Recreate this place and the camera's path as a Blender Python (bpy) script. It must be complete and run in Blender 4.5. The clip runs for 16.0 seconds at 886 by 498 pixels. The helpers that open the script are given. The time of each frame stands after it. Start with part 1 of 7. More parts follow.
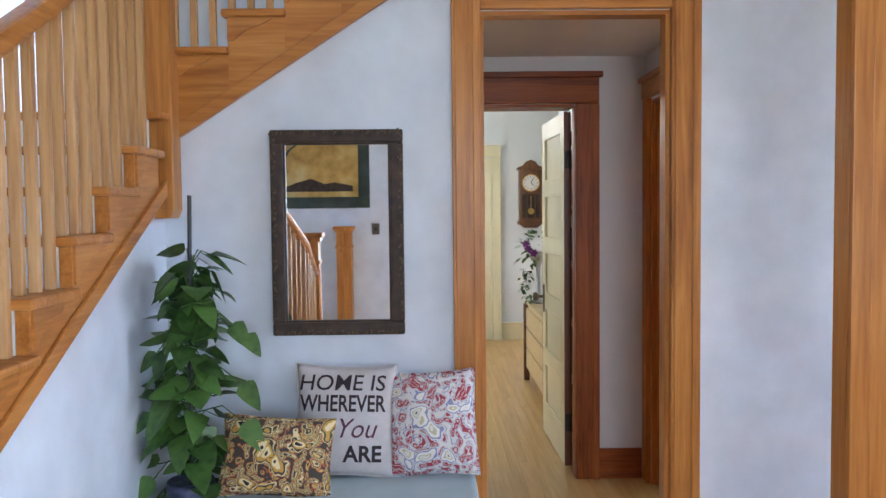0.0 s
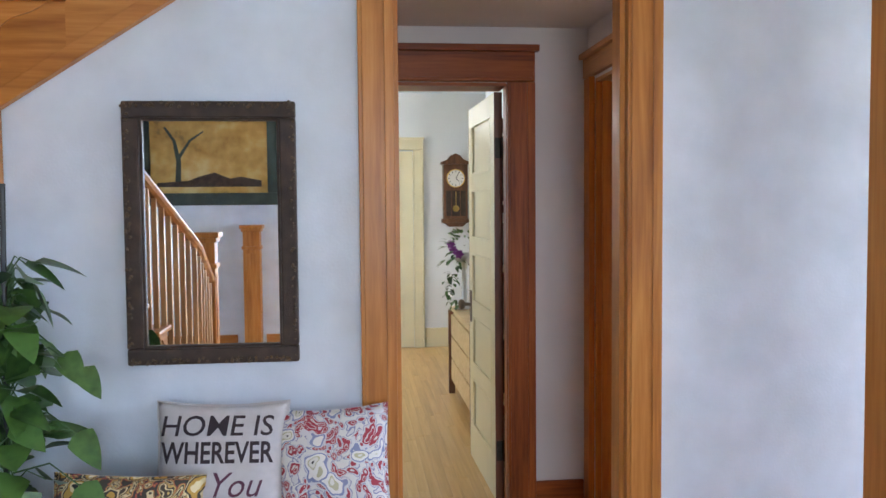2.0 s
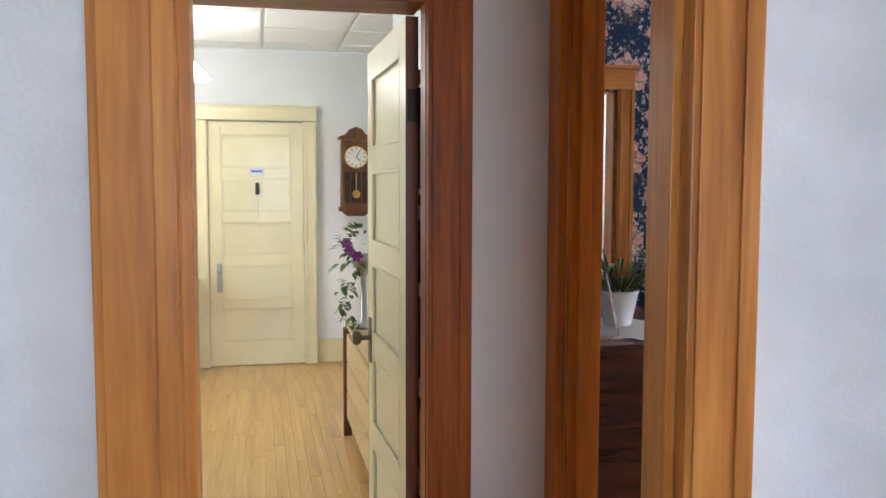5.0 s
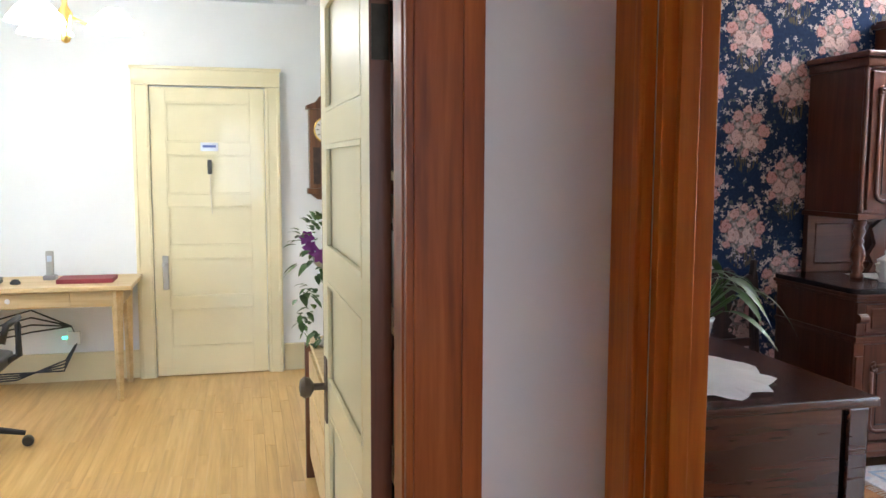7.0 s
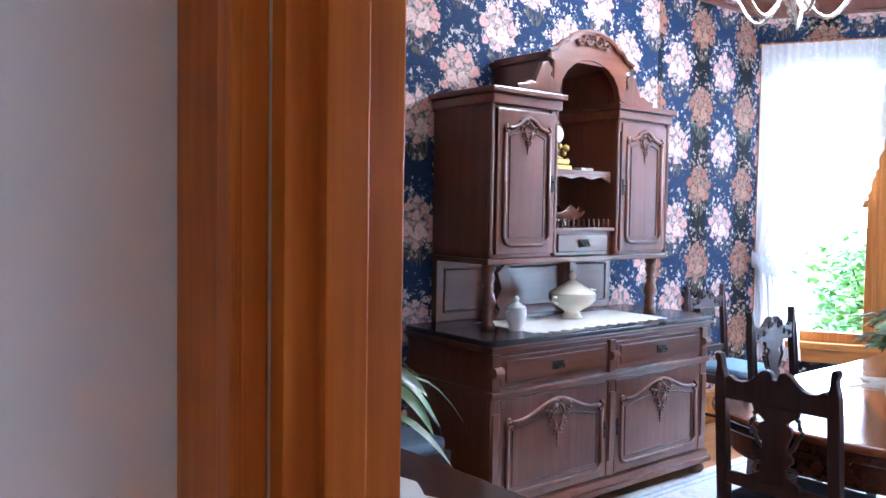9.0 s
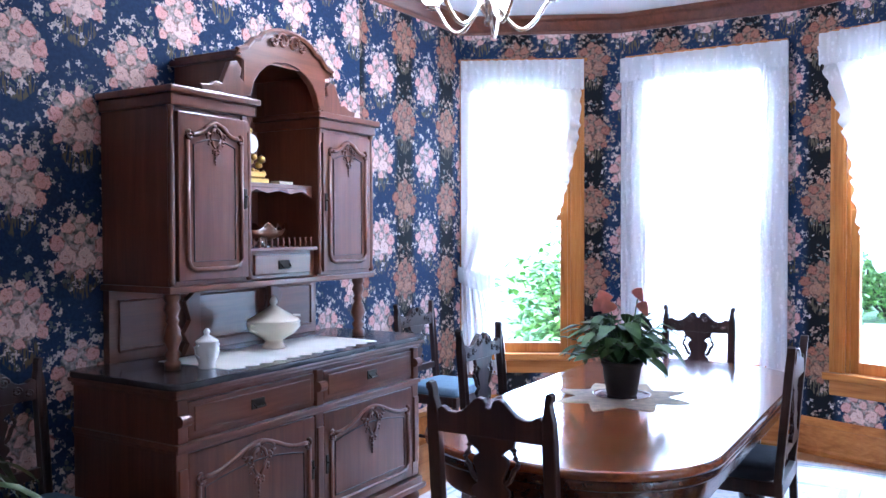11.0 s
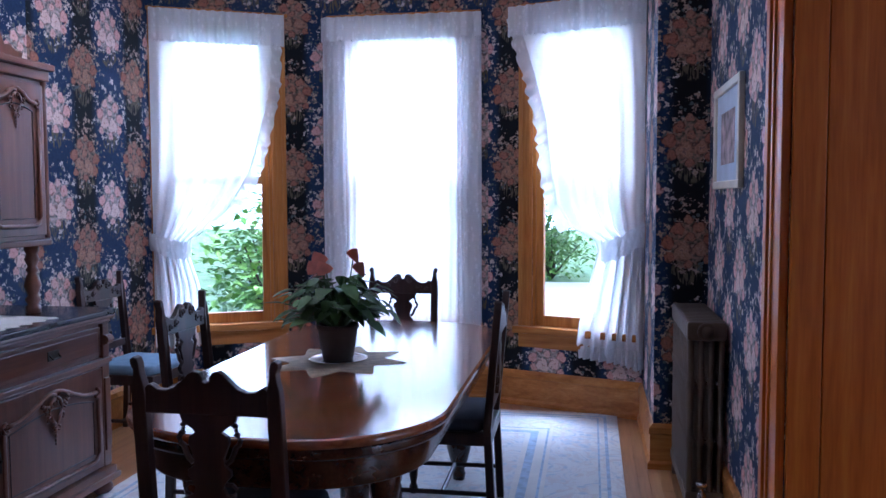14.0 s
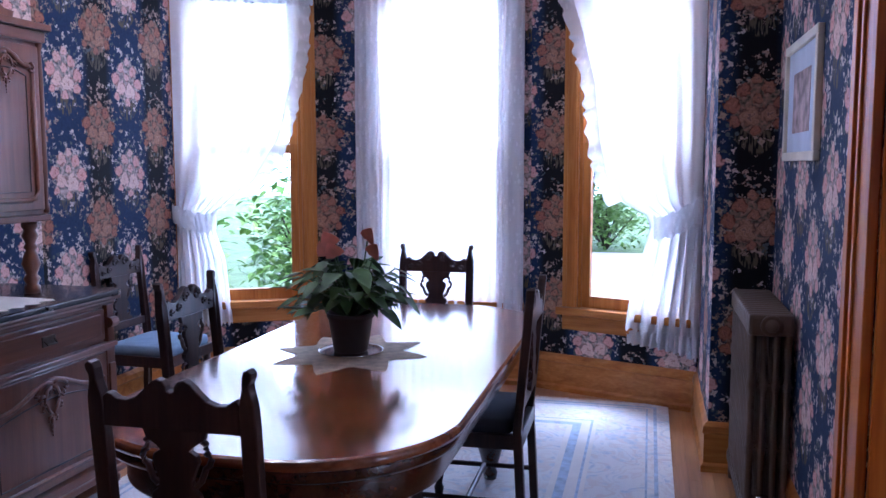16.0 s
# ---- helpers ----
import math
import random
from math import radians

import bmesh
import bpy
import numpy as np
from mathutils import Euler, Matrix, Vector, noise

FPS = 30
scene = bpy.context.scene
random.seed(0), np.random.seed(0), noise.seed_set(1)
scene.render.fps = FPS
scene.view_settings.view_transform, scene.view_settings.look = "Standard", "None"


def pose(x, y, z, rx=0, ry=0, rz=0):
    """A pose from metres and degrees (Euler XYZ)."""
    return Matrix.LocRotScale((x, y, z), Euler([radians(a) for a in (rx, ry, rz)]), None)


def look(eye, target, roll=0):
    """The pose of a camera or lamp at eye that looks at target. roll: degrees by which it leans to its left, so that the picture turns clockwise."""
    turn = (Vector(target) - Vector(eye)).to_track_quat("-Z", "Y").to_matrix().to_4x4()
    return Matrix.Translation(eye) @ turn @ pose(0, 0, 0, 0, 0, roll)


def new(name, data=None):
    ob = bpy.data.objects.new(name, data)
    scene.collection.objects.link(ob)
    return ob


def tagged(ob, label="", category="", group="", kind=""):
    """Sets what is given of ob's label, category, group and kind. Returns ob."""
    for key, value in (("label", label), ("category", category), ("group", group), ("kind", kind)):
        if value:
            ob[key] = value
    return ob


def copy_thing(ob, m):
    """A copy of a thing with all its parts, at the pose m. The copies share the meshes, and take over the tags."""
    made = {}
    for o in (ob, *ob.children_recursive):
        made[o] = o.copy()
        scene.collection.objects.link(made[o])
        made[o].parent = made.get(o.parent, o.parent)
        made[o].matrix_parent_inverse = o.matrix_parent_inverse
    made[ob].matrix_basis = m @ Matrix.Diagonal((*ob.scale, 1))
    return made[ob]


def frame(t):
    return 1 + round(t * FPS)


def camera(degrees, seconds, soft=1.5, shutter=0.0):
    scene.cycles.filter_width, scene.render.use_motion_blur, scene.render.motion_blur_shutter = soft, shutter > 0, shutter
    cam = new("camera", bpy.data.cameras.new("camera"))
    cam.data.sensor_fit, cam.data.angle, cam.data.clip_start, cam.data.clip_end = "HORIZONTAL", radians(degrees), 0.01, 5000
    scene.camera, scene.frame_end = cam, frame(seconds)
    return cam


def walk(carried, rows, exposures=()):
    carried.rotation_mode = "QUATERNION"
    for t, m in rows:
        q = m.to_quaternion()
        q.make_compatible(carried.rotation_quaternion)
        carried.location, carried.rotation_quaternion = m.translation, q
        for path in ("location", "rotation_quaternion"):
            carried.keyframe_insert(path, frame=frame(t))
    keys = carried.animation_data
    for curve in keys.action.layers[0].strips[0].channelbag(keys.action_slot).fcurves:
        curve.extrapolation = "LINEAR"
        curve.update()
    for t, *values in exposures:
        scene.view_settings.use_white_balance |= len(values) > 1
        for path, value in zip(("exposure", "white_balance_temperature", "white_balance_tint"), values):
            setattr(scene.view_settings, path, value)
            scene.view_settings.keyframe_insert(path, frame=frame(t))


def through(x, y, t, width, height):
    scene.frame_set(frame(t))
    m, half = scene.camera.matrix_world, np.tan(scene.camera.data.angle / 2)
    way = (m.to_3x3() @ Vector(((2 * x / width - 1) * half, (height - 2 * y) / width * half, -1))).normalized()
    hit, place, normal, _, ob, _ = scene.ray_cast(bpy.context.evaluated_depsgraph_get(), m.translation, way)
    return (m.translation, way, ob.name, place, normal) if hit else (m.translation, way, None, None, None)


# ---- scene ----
cam = camera(56.0, 16.0)
PATH = [
    (0, (2.083, 2.346, 1.497), (2.115, 4.344, 1.397), -0.6),
    (0.5, (2.058, 2.499, 1.495), (2.149, 4.494, 1.387), -0.4),
    (1, (2.048, 2.641, 1.487), (2.211, 4.631, 1.379), -0.0),
    (1.5, (2.095, 2.815, 1.483), (2.291, 4.803, 1.375), -0.1),
    (2, (2.159, 3.014, 1.481), (2.371, 5.0, 1.376), -0.5),
    (2.5, (2.184, 3.209, 1.472), (2.46, 5.188, 1.382), -0.4),
    (3, (2.198, 3.431, 1.469), (2.579, 5.393, 1.38), -0.3),
    (3.5, (2.254, 3.708, 1.499), (2.669, 5.661, 1.396), 0.0),
    (4, (2.34, 3.986, 1.506), (2.723, 5.945, 1.381), -0.3),
    (4.5, (2.363, 4.235, 1.505), (2.779, 6.186, 1.371), 0.1),
    (6.8, (2.606, 5.43, 1.523), (3.057, 7.368, 1.319), 0.3),
    (7, (2.617, 5.512, 1.519), (3.08, 7.447, 1.315), 0.2),
    (7.5, (2.672, 5.665, 1.513), (3.186, 7.587, 1.311), 0.4),
    (8, (2.723, 5.785, 1.53), (3.379, 7.663, 1.321), 0.6),
    (8.5, (2.892, 6.058, 1.509), (3.817, 7.826, 1.358), 0.9),
    (8.7, (2.928, 6.138, 1.5), (3.997, 7.825, 1.385), 0.9),
    (9, (2.992, 6.231, 1.505), (4.259, 7.775, 1.409), 0.9),
    (9.2, (3.026, 6.279, 1.506), (4.405, 7.726, 1.422), 0.8),
    (11.3, (3.372, 6.482, 1.503), (5.139, 7.417, 1.45), -0.1),
    (11.5, (3.379, 6.505, 1.512), (5.191, 7.35, 1.456), 0.0),
    (12, (3.432, 6.555, 1.503), (5.323, 7.205, 1.454), -0.1),
    (12.5, (3.461, 6.579, 1.485), (5.397, 7.079, 1.448), -0.2),
    (13, (3.464, 6.593, 1.47), (5.424, 6.992, 1.442), -0.2),
    (13.5, (3.459, 6.601, 1.465), (5.427, 6.952, 1.406), -0.2),
    (14, (3.474, 6.611, 1.459), (5.439, 6.959, 1.336), -0.2),
    (14.5, (3.502, 6.622, 1.463), (5.463, 6.976, 1.295), -0.1),
    (15, (3.588, 6.607, 1.455), (5.542, 6.989, 1.272), 0.0),
    (15.5, (3.736, 6.574, 1.466), (5.678, 7.014, 1.275), 0.0),
    (16, (3.897, 6.57, 1.486), (5.828, 7.048, 1.283), -0.1),
]
walk(cam, [(t, look(eye, target, roll)) for t, eye, target, roll in PATH],
     [(0, 0.35, 5800, 10), (3, 0.42, 5800, 10), (4.5, 0.5, 6000, 10), (7, 0.75, 5800, 10), (8, 0.72, 5900, 10), (8.5, 0.75, 5700, 10), (9.2, 1.12, 4950, 12), (11.5, 0.28, 4850, 15), (12, -0.22, 4800, 16), (12.5, -0.66, 4800, 16), (14, -0.70, 4900, 21), (16, -0.52, 5050, 30)])

# ---- world, sun and lamps ----
world = bpy.data.worlds.new("sky")
world.use_nodes = True
scene.world = world
wn = world.node_tree
sky = wn.nodes.new("ShaderNodeTexSky")
sky.sky_type = 'NISHITA'
sky.sun_disc = False
sky.sun_elevation = radians(48)
sky.sun_rotation = radians(200)
wn.links.new(sky.outputs[0], wn.nodes["Background"].inputs[0])
wn.nodes["Background"].inputs[1].default_value = 0.15
sun = new("sun", bpy.data.lights.new("sun", 'SUN'))
sun.data.energy, sun.data.angle, sun.data.color = 5.0, radians(1.0), (1, 0.95, 0.88)
sun.matrix_world = look((0, 0, 10), (0.25, 0.6, 9.1))


def area(name, x, y, z, tx, ty, tz, w, h, watts, colour=(1, 1, 1)):
    d = bpy.data.lights.new(name, 'AREA')
    d.shape, d.size, d.size_y, d.energy, d.color = 'RECTANGLE', w, h, watts, colour
    ob = new(name, d)
    ob.matrix_world = look((x, y, z), (tx, ty, tz))
    return ob


DAY = (0.80, 0.91, 1.0)
# Added area lamps at assumed, unseen windows; they stand in for the rooms' daylight.
area("parlour_window_light", 5.2, 0.06, 1.6, 5.2, 3, 1.5, 2.2, 1.7, 8, DAY)
area("hall_window_light", 2.6, 0.06, 1.6, 2.6, 3, 1.4, 1.0, 1.7, 56, DAY)
area("parlour_side_window_light", 8.33, 3.6, 1.6, 5, 3.6, 1.4, 2.0, 1.7, 8, DAY)
area("office_window_light", 0.06, 9.3, 1.5, 2, 9.3, 1.2, 1.6, 1.4, 24, (0.90, 0.97, 1.0))
chandelier_bulb = new("chandelier_bulb", bpy.data.lights.new("chandelier_bulb", 'POINT'))
chandelier_bulb.data.energy, chandelier_bulb.data.color, chandelier_bulb.data.shadow_soft_size = 48, (1.0, 0.95, 0.90), 0.12
chandelier_bulb.matrix_world = pose(6.83, 8.31, 2.78)
# lamps added above and outside the three bay windows in place of sky light
for x, y, tx, ty in ((10.25, 6.42, 7.6, 7.1), (10.5, 7.96, 7.2, 7.9), (10.1, 9.62, 7.5, 8.5)):
    area("bay_sky_light", x, y, 3.75, tx, ty, 0.35, 1.3, 1.3, 620, (0.80, 0.91, 1.0))

# ---- helpers for materials and meshes ----
def material(name, rough=0.5, metal=0.0, coat=0.0):
    m = bpy.data.materials.new(name)
    m.use_nodes = True
    b = m.node_tree.nodes["Principled BSDF"]
    b.inputs["Roughness"].default_value, b.inputs["Metallic"].default_value = rough, metal
    b.inputs["Coat Weight"].default_value = coat
    return m, m.node_tree, b


def node(nt, kind, **kw):
    n = nt.nodes.new("ShaderNode" + kind)
    for key, value in kw.items():
        n.inputs[key.replace("_", " ")].default_value = value
    return n


def ramp(nt, fac, *stops):
    r = nt.nodes.new("ShaderNodeValToRGB")
    e = r.color_ramp.elements
    while len(e) < len(stops):
        e.new(0.5)
    for el, (p, c) in zip(e, stops):
        el.position, el.color = p, (*c, 1)
    nt.links.new(fac, r.inputs[0])
    return r.outputs[0]


def mapped(nt, scale=(1, 1, 1), space="Object"):
    tc, mp = nt.nodes.new("ShaderNodeTexCoord"), nt.nodes.new("ShaderNodeMapping")
    mp.inputs["Scale"].default_value = scale
    nt.links.new(tc.outputs[space], mp.inputs[0])
    return mp.outputs[0]


def bump(nt, b, height, strength=0.2, distance=0.005):
    n = node(nt, "Bump", Strength=strength, Distance=distance)
    nt.links.new(height, n.inputs["Height"])
    nt.links.new(n.outputs[0], b.inputs["Normal"])


def tone(c, f):
    return tuple(max(0.0, v * f) for v in c)


def plain(name, colour, rough=0.5, metal=0.0, vary=0.12, scale=6.0, bumps=0.08, coat=0.0):
    """A single colour with soft blotches and fine relief."""
    m, nt, b = material(name, rough, metal, coat)
    v = mapped(nt)
    n1, n2 = node(nt, "TexNoise", Scale=scale, Detail=4.0), node(nt, "TexNoise", Scale=scale * 22, Detail=3.0)
    for n in (n1, n2):
        nt.links.new(v, n.inputs["Vector"])
    c = ramp(nt, n1.outputs[0], (0.3, tone(colour, 1 - vary)), (0.7, tone(colour, 1 + vary)))
    nt.links.new(c, b.inputs["Base Color"])
    bump(nt, b, n2.outputs[0], bumps, 0.003)
    return m


def wood(name, dark, mid, light, axis="z", rough=0.38, coat=0.08, grain=1.0):
    """Varnished wood whose grain runs along one axis of the object."""
    m, nt, b = material(name, rough, 0.0, coat)
    b.inputs["Coat Roughness"].default_value = 0.2 if coat < 0.5 else 0.12
    b.inputs["Specular IOR Level"].default_value = 0.25 if coat < 0.2 else 0.5
    s = [14.0 * grain, 14.0 * grain, 14.0 * grain]
    s["xyz".index(axis)] = 0.9 * grain
    v = mapped(nt, s)
    info = nt.nodes.new("ShaderNodeObjectInfo")
    shift = node(nt, "VectorMath")
    shift.operation = 'MULTIPLY_ADD'
    shift.inputs[1].default_value = (37, 53, 71)
    nt.links.new(info.outputs["Random"], shift.inputs[0])
    nt.links.new(v, shift.inputs[2])
    n1, n2 = node(nt, "TexNoise", Scale=1.3, Detail=5.0, Distortion=0.9), node(nt, "TexNoise", Scale=7.0, Detail=3.0)
    for n in (n1, n2):
        nt.links.new(shift.outputs[0], n.inputs["Vector"])
    mix = node(nt, "Mix")
    mix.inputs[0].default_value = 0.32
    nt.links.new(n1.outputs[0], mix.inputs[2])
    nt.links.new(n2.outputs[0], mix.inputs[3])
    c = ramp(nt, mix.outputs[0], (0.32, dark), (0.5, mid), (0.68, light))
    nt.links.new(c, b.inputs["Base Color"])
    bump(nt, b, n2.outputs[0], 0.08, 0.002)
    return m


M = {}
M["plaster"] = plain("wall_plaster", (0.62, 0.65, 0.725), 0.5, 0, 0.09, 5.0, 0.25)
# hall plaster again, its colour shifted for the light in the corridor
M["corridor_plaster"] = plain("corridor_plaster", (0.71, 0.645, 0.635), 0.7, 0, 0.07, 1.8, 0.25)
M["office_wall"] = plain("office_wall_paint", (0.80, 0.81, 0.82), 0.6, 0, 0.03, 2.0, 0.1)
M["ceiling"] = plain("ceiling_paint", (0.78, 0.78, 0.78), 0.8, 0, 0.03, 2.0, 0.1)
M["oak"] = wood("oak_trim", (0.29, 0.100, 0.019), (0.43, 0.165, 0.034), (0.54, 0.235, 0.058))
M["oak_x"] = wood("oak_trim_along_x", (0.29, 0.100, 0.019), (0.43, 0.165, 0.034), (0.54, 0.235, 0.058), "x")
M["oak_y"] = wood("oak_trim_along_y", (0.29, 0.100, 0.019), (0.43, 0.165, 0.034), (0.54, 0.235, 0.058), "y")
# balusters: light varnish, with the window's shine also put into the colour
M["pale_oak"] = wood("pale_varnished_lit_baluster", (0.36, 0.175, 0.060), (0.48, 0.260, 0.105), (0.58, 0.34, 0.155))
M["red_oak"] = wood("reddish_trim", (0.14, 0.028, 0.006), (0.27, 0.062, 0.010), (0.37, 0.10, 0.017))
M["red_oak_x"] = wood("reddish_trim_along_x", (0.14, 0.028, 0.006), (0.27, 0.062, 0.010), (0.37, 0.10, 0.017), "x")
M["mid_oak"] = wood("brown_orange_trim", (0.34, 0.078, 0.006), (0.50, 0.132, 0.011), (0.60, 0.195, 0.020))
M["walnut"] = wood("dark_walnut", (0.090, 0.028, 0.013), (0.135, 0.043, 0.020), (0.180, 0.060, 0.028), "z", 0.3, 0.5)
M["walnut_x"] = wood("dark_walnut_along_x", (0.090, 0.028, 0.013), (0.135, 0.043, 0.020), (0.180, 0.060, 0.028), "x", 0.28, 0.5)
M["chairwood"] = wood("near_black_carved_wood", (0.014, 0.006, 0.005), (0.03, 0.012, 0.01), (0.055, 0.022, 0.016), "z", 0.4, 0.2)
M["mahogany"] = wood("dark_mahogany", (0.030, 0.009, 0.005), (0.048, 0.015, 0.008), (0.072, 0.023, 0.011), "x", 0.22, 0.5)
M["tablewood"] = wood("polished_table_top", (0.11, 0.032, 0.012), (0.23, 0.066, 0.022), (0.32, 0.105, 0.036), "y", 0.11, 1.0, 0.8)
M["floor"] = wood("maple_boards", (0.46, 0.26, 0.075), (0.60, 0.36, 0.12), (0.70, 0.46, 0.18), "y", 0.3, 0.25, 0.7)
M["floor_dining"] = wood("oak_boards", (0.30, 0.13, 0.045), (0.42, 0.19, 0.07), (0.52, 0.26, 0.10), "x", 0.35, 0.2, 0.7)
M["cream"] = plain("cream_enamel", (0.76, 0.68, 0.44), 0.32, 0, 0.04, 3, 0.06, 0.2)
M["white"] = plain("white_glaze", (0.82, 0.80, 0.77), 0.2, 0, 0.03, 9, 0.05, 0.3)
M["cloth_white"] = plain("white_linen", (0.80, 0.78, 0.73), 0.9, 0, 0.05, 9, 0.4)
M["black"] = plain("black_plastic", (0.02, 0.02, 0.022), 0.45)
M["brass"] = plain("gilt_brass", (0.70, 0.47, 0.14), 0.3, 1.0, 0.2, 14)
M["steel"] = plain("dull_steel", (0.45, 0.44, 0.42), 0.35, 1.0)
M["silver"] = plain("polished_silver", (0.80, 0.79, 0.76), 0.14, 1.0, 0.1, 10)


def solid(*boxes, bevel=0.0):
    """A bmesh of boxes (x0, x1, y0, y1, z0, z1), each with its edges rounded."""
    bm = bmesh.new()
    for x0, x1, y0, y1, z0, z1 in boxes:
        m = Matrix.LocRotScale(((x0 + x1) / 2, (y0 + y1) / 2, (z0 + z1) / 2), None, (abs(x1 - x0), abs(y1 - y0), abs(z1 - z0)))
        got = bmesh.ops.create_cube(bm, size=1, matrix=m)
        if bevel:
            edges = list({e for v in got["verts"] for e in v.link_edges})
            bmesh.ops.bevel(bm, geom=edges, offset=bevel, segments=2, profile=0.6, affect='EDGES')
    return bm


def prism(points, depth, bevel=0.0, m=None, bm=None):
    """An outline in x and z drawn out along y from 0 to depth, then moved by m."""
    bm = bm or bmesh.new()
    vs = [bm.verts.new((x, 0, z)) for x, z in points]
    f = bm.faces.new(vs)
    got = bmesh.ops.extrude_face_region(bm, geom=[f])
    top = [v for v in got["geom"] if isinstance(v, bmesh.types.BMVert)]
    bmesh.ops.translate(bm, verts=top, vec=(0, depth, 0))
    if bevel:
        rim = [e for v in vs + top for e in v.link_edges if len({w.co.y for w in e.verts}) == 1]
        bmesh.ops.bevel(bm, geom=list(set(rim)), offset=bevel, segments=2, profile=0.6, affect='EDGES')
    bmesh.ops.recalc_face_normals(bm, faces=bm.faces)
    if m is not None:
        bmesh.ops.transform(bm, matrix=m, verts=bm.verts)
    return bm


def lathe(profile, n=20, at=(0, 0, 0), bm=None, m=None):
    """A turned piece: (radius, height) pairs about the z axis."""
    bm = bm or bmesh.new()
    rings = []
    for r, z in profile:
        rings.append([bm.verts.new((at[0] + r * math.cos(2 * math.pi * k / n), at[1] + r * math.sin(2 * math.pi * k / n), at[2] + z)) for k in range(n)])
    for a, b in zip(rings, rings[1:]):
        for k in range(n):
            bm.faces.new((a[k], a[(k + 1) % n], b[(k + 1) % n], b[k]))
    for ring, flip in ((rings[0], True), (rings[-1], False)):
        if (ring[0].co - ring[n // 2].co).length > 1e-5:
            bm.faces.new(ring[::-1] if flip else ring)
    if m is not None:
        bmesh.ops.transform(bm, matrix=m, verts=[v for ring in rings for v in ring])
    return bm


def tube(points, r, n=8, bm=None, taper=None):
    """A round bar along a line of points."""
    bm = bm or bmesh.new()
    pts = [Vector(p) for p in points]
    rings = []
    for k, p in enumerate(pts):
        d = (pts[min(k + 1, len(pts) - 1)] - pts[max(k - 1, 0)]).normalized()
        a = d.orthogonal().normalized() if abs(d.z) > 0.99 else d.cross(Vector((0, 0, 1))).normalized()
        b = d.cross(a)
        rad = r if taper is None else r + (taper - r) * k / (len(pts) - 1)
        rings.append([bm.verts.new(p + rad * (math.cos(2 * math.pi * j / n) * a + math.sin(2 * math.pi * j / n) * b)) for j in range(n)])
    for a, b in zip(rings, rings[1:]):
        for j in range(n):
            bm.faces.new((a[j], a[(j + 1) % n], b[(j + 1) % n], b[j]))
    bm.faces.new(rings[0][::-1]), bm.faces.new(rings[-1])
    bmesh.ops.recalc_face_normals(bm, faces=bm.faces)
    return bm


def part(name, bm, mat, parent=None, label="", smooth=False):
    me = bpy.data.meshes.new(name)
    bm.to_mesh(me)
    bm.free()
    me.materials.append(mat)
    if smooth:
        me.shade_smooth()
    ob = new(name, me)
    ob.parent = parent
    return tagged(ob, label=label)


def thing(name, m, label, category, group=""):
    ob = new(name)
    ob.empty_display_size = 0.1
    ob.matrix_basis = m
    return tagged(ob, label, category, group)


def setting(name, bm, mat, label, category):
    return tagged(part(name, bm, mat), label, category, kind="structure")


ROSES = [(0.004, 0.100, 0.030, 0.4), (-0.052, 0.062, 0.038, 0.6), (0.058, 0.052, 0.040, 0.85), (-0.108, -0.005, 0.042, 0.95), (0.106, -0.020, 0.044, 0.9),
         (-0.004, 0.012, 0.032, 0.5), (-0.058, -0.055, 0.050, 0.2), (0.096, -0.092, 0.036, 0.8), (0.028, -0.068, 0.060, 0.0), (0.0, -0.134, 0.030, 0.7), (-0.098, -0.105, 0.028, 0.8)]


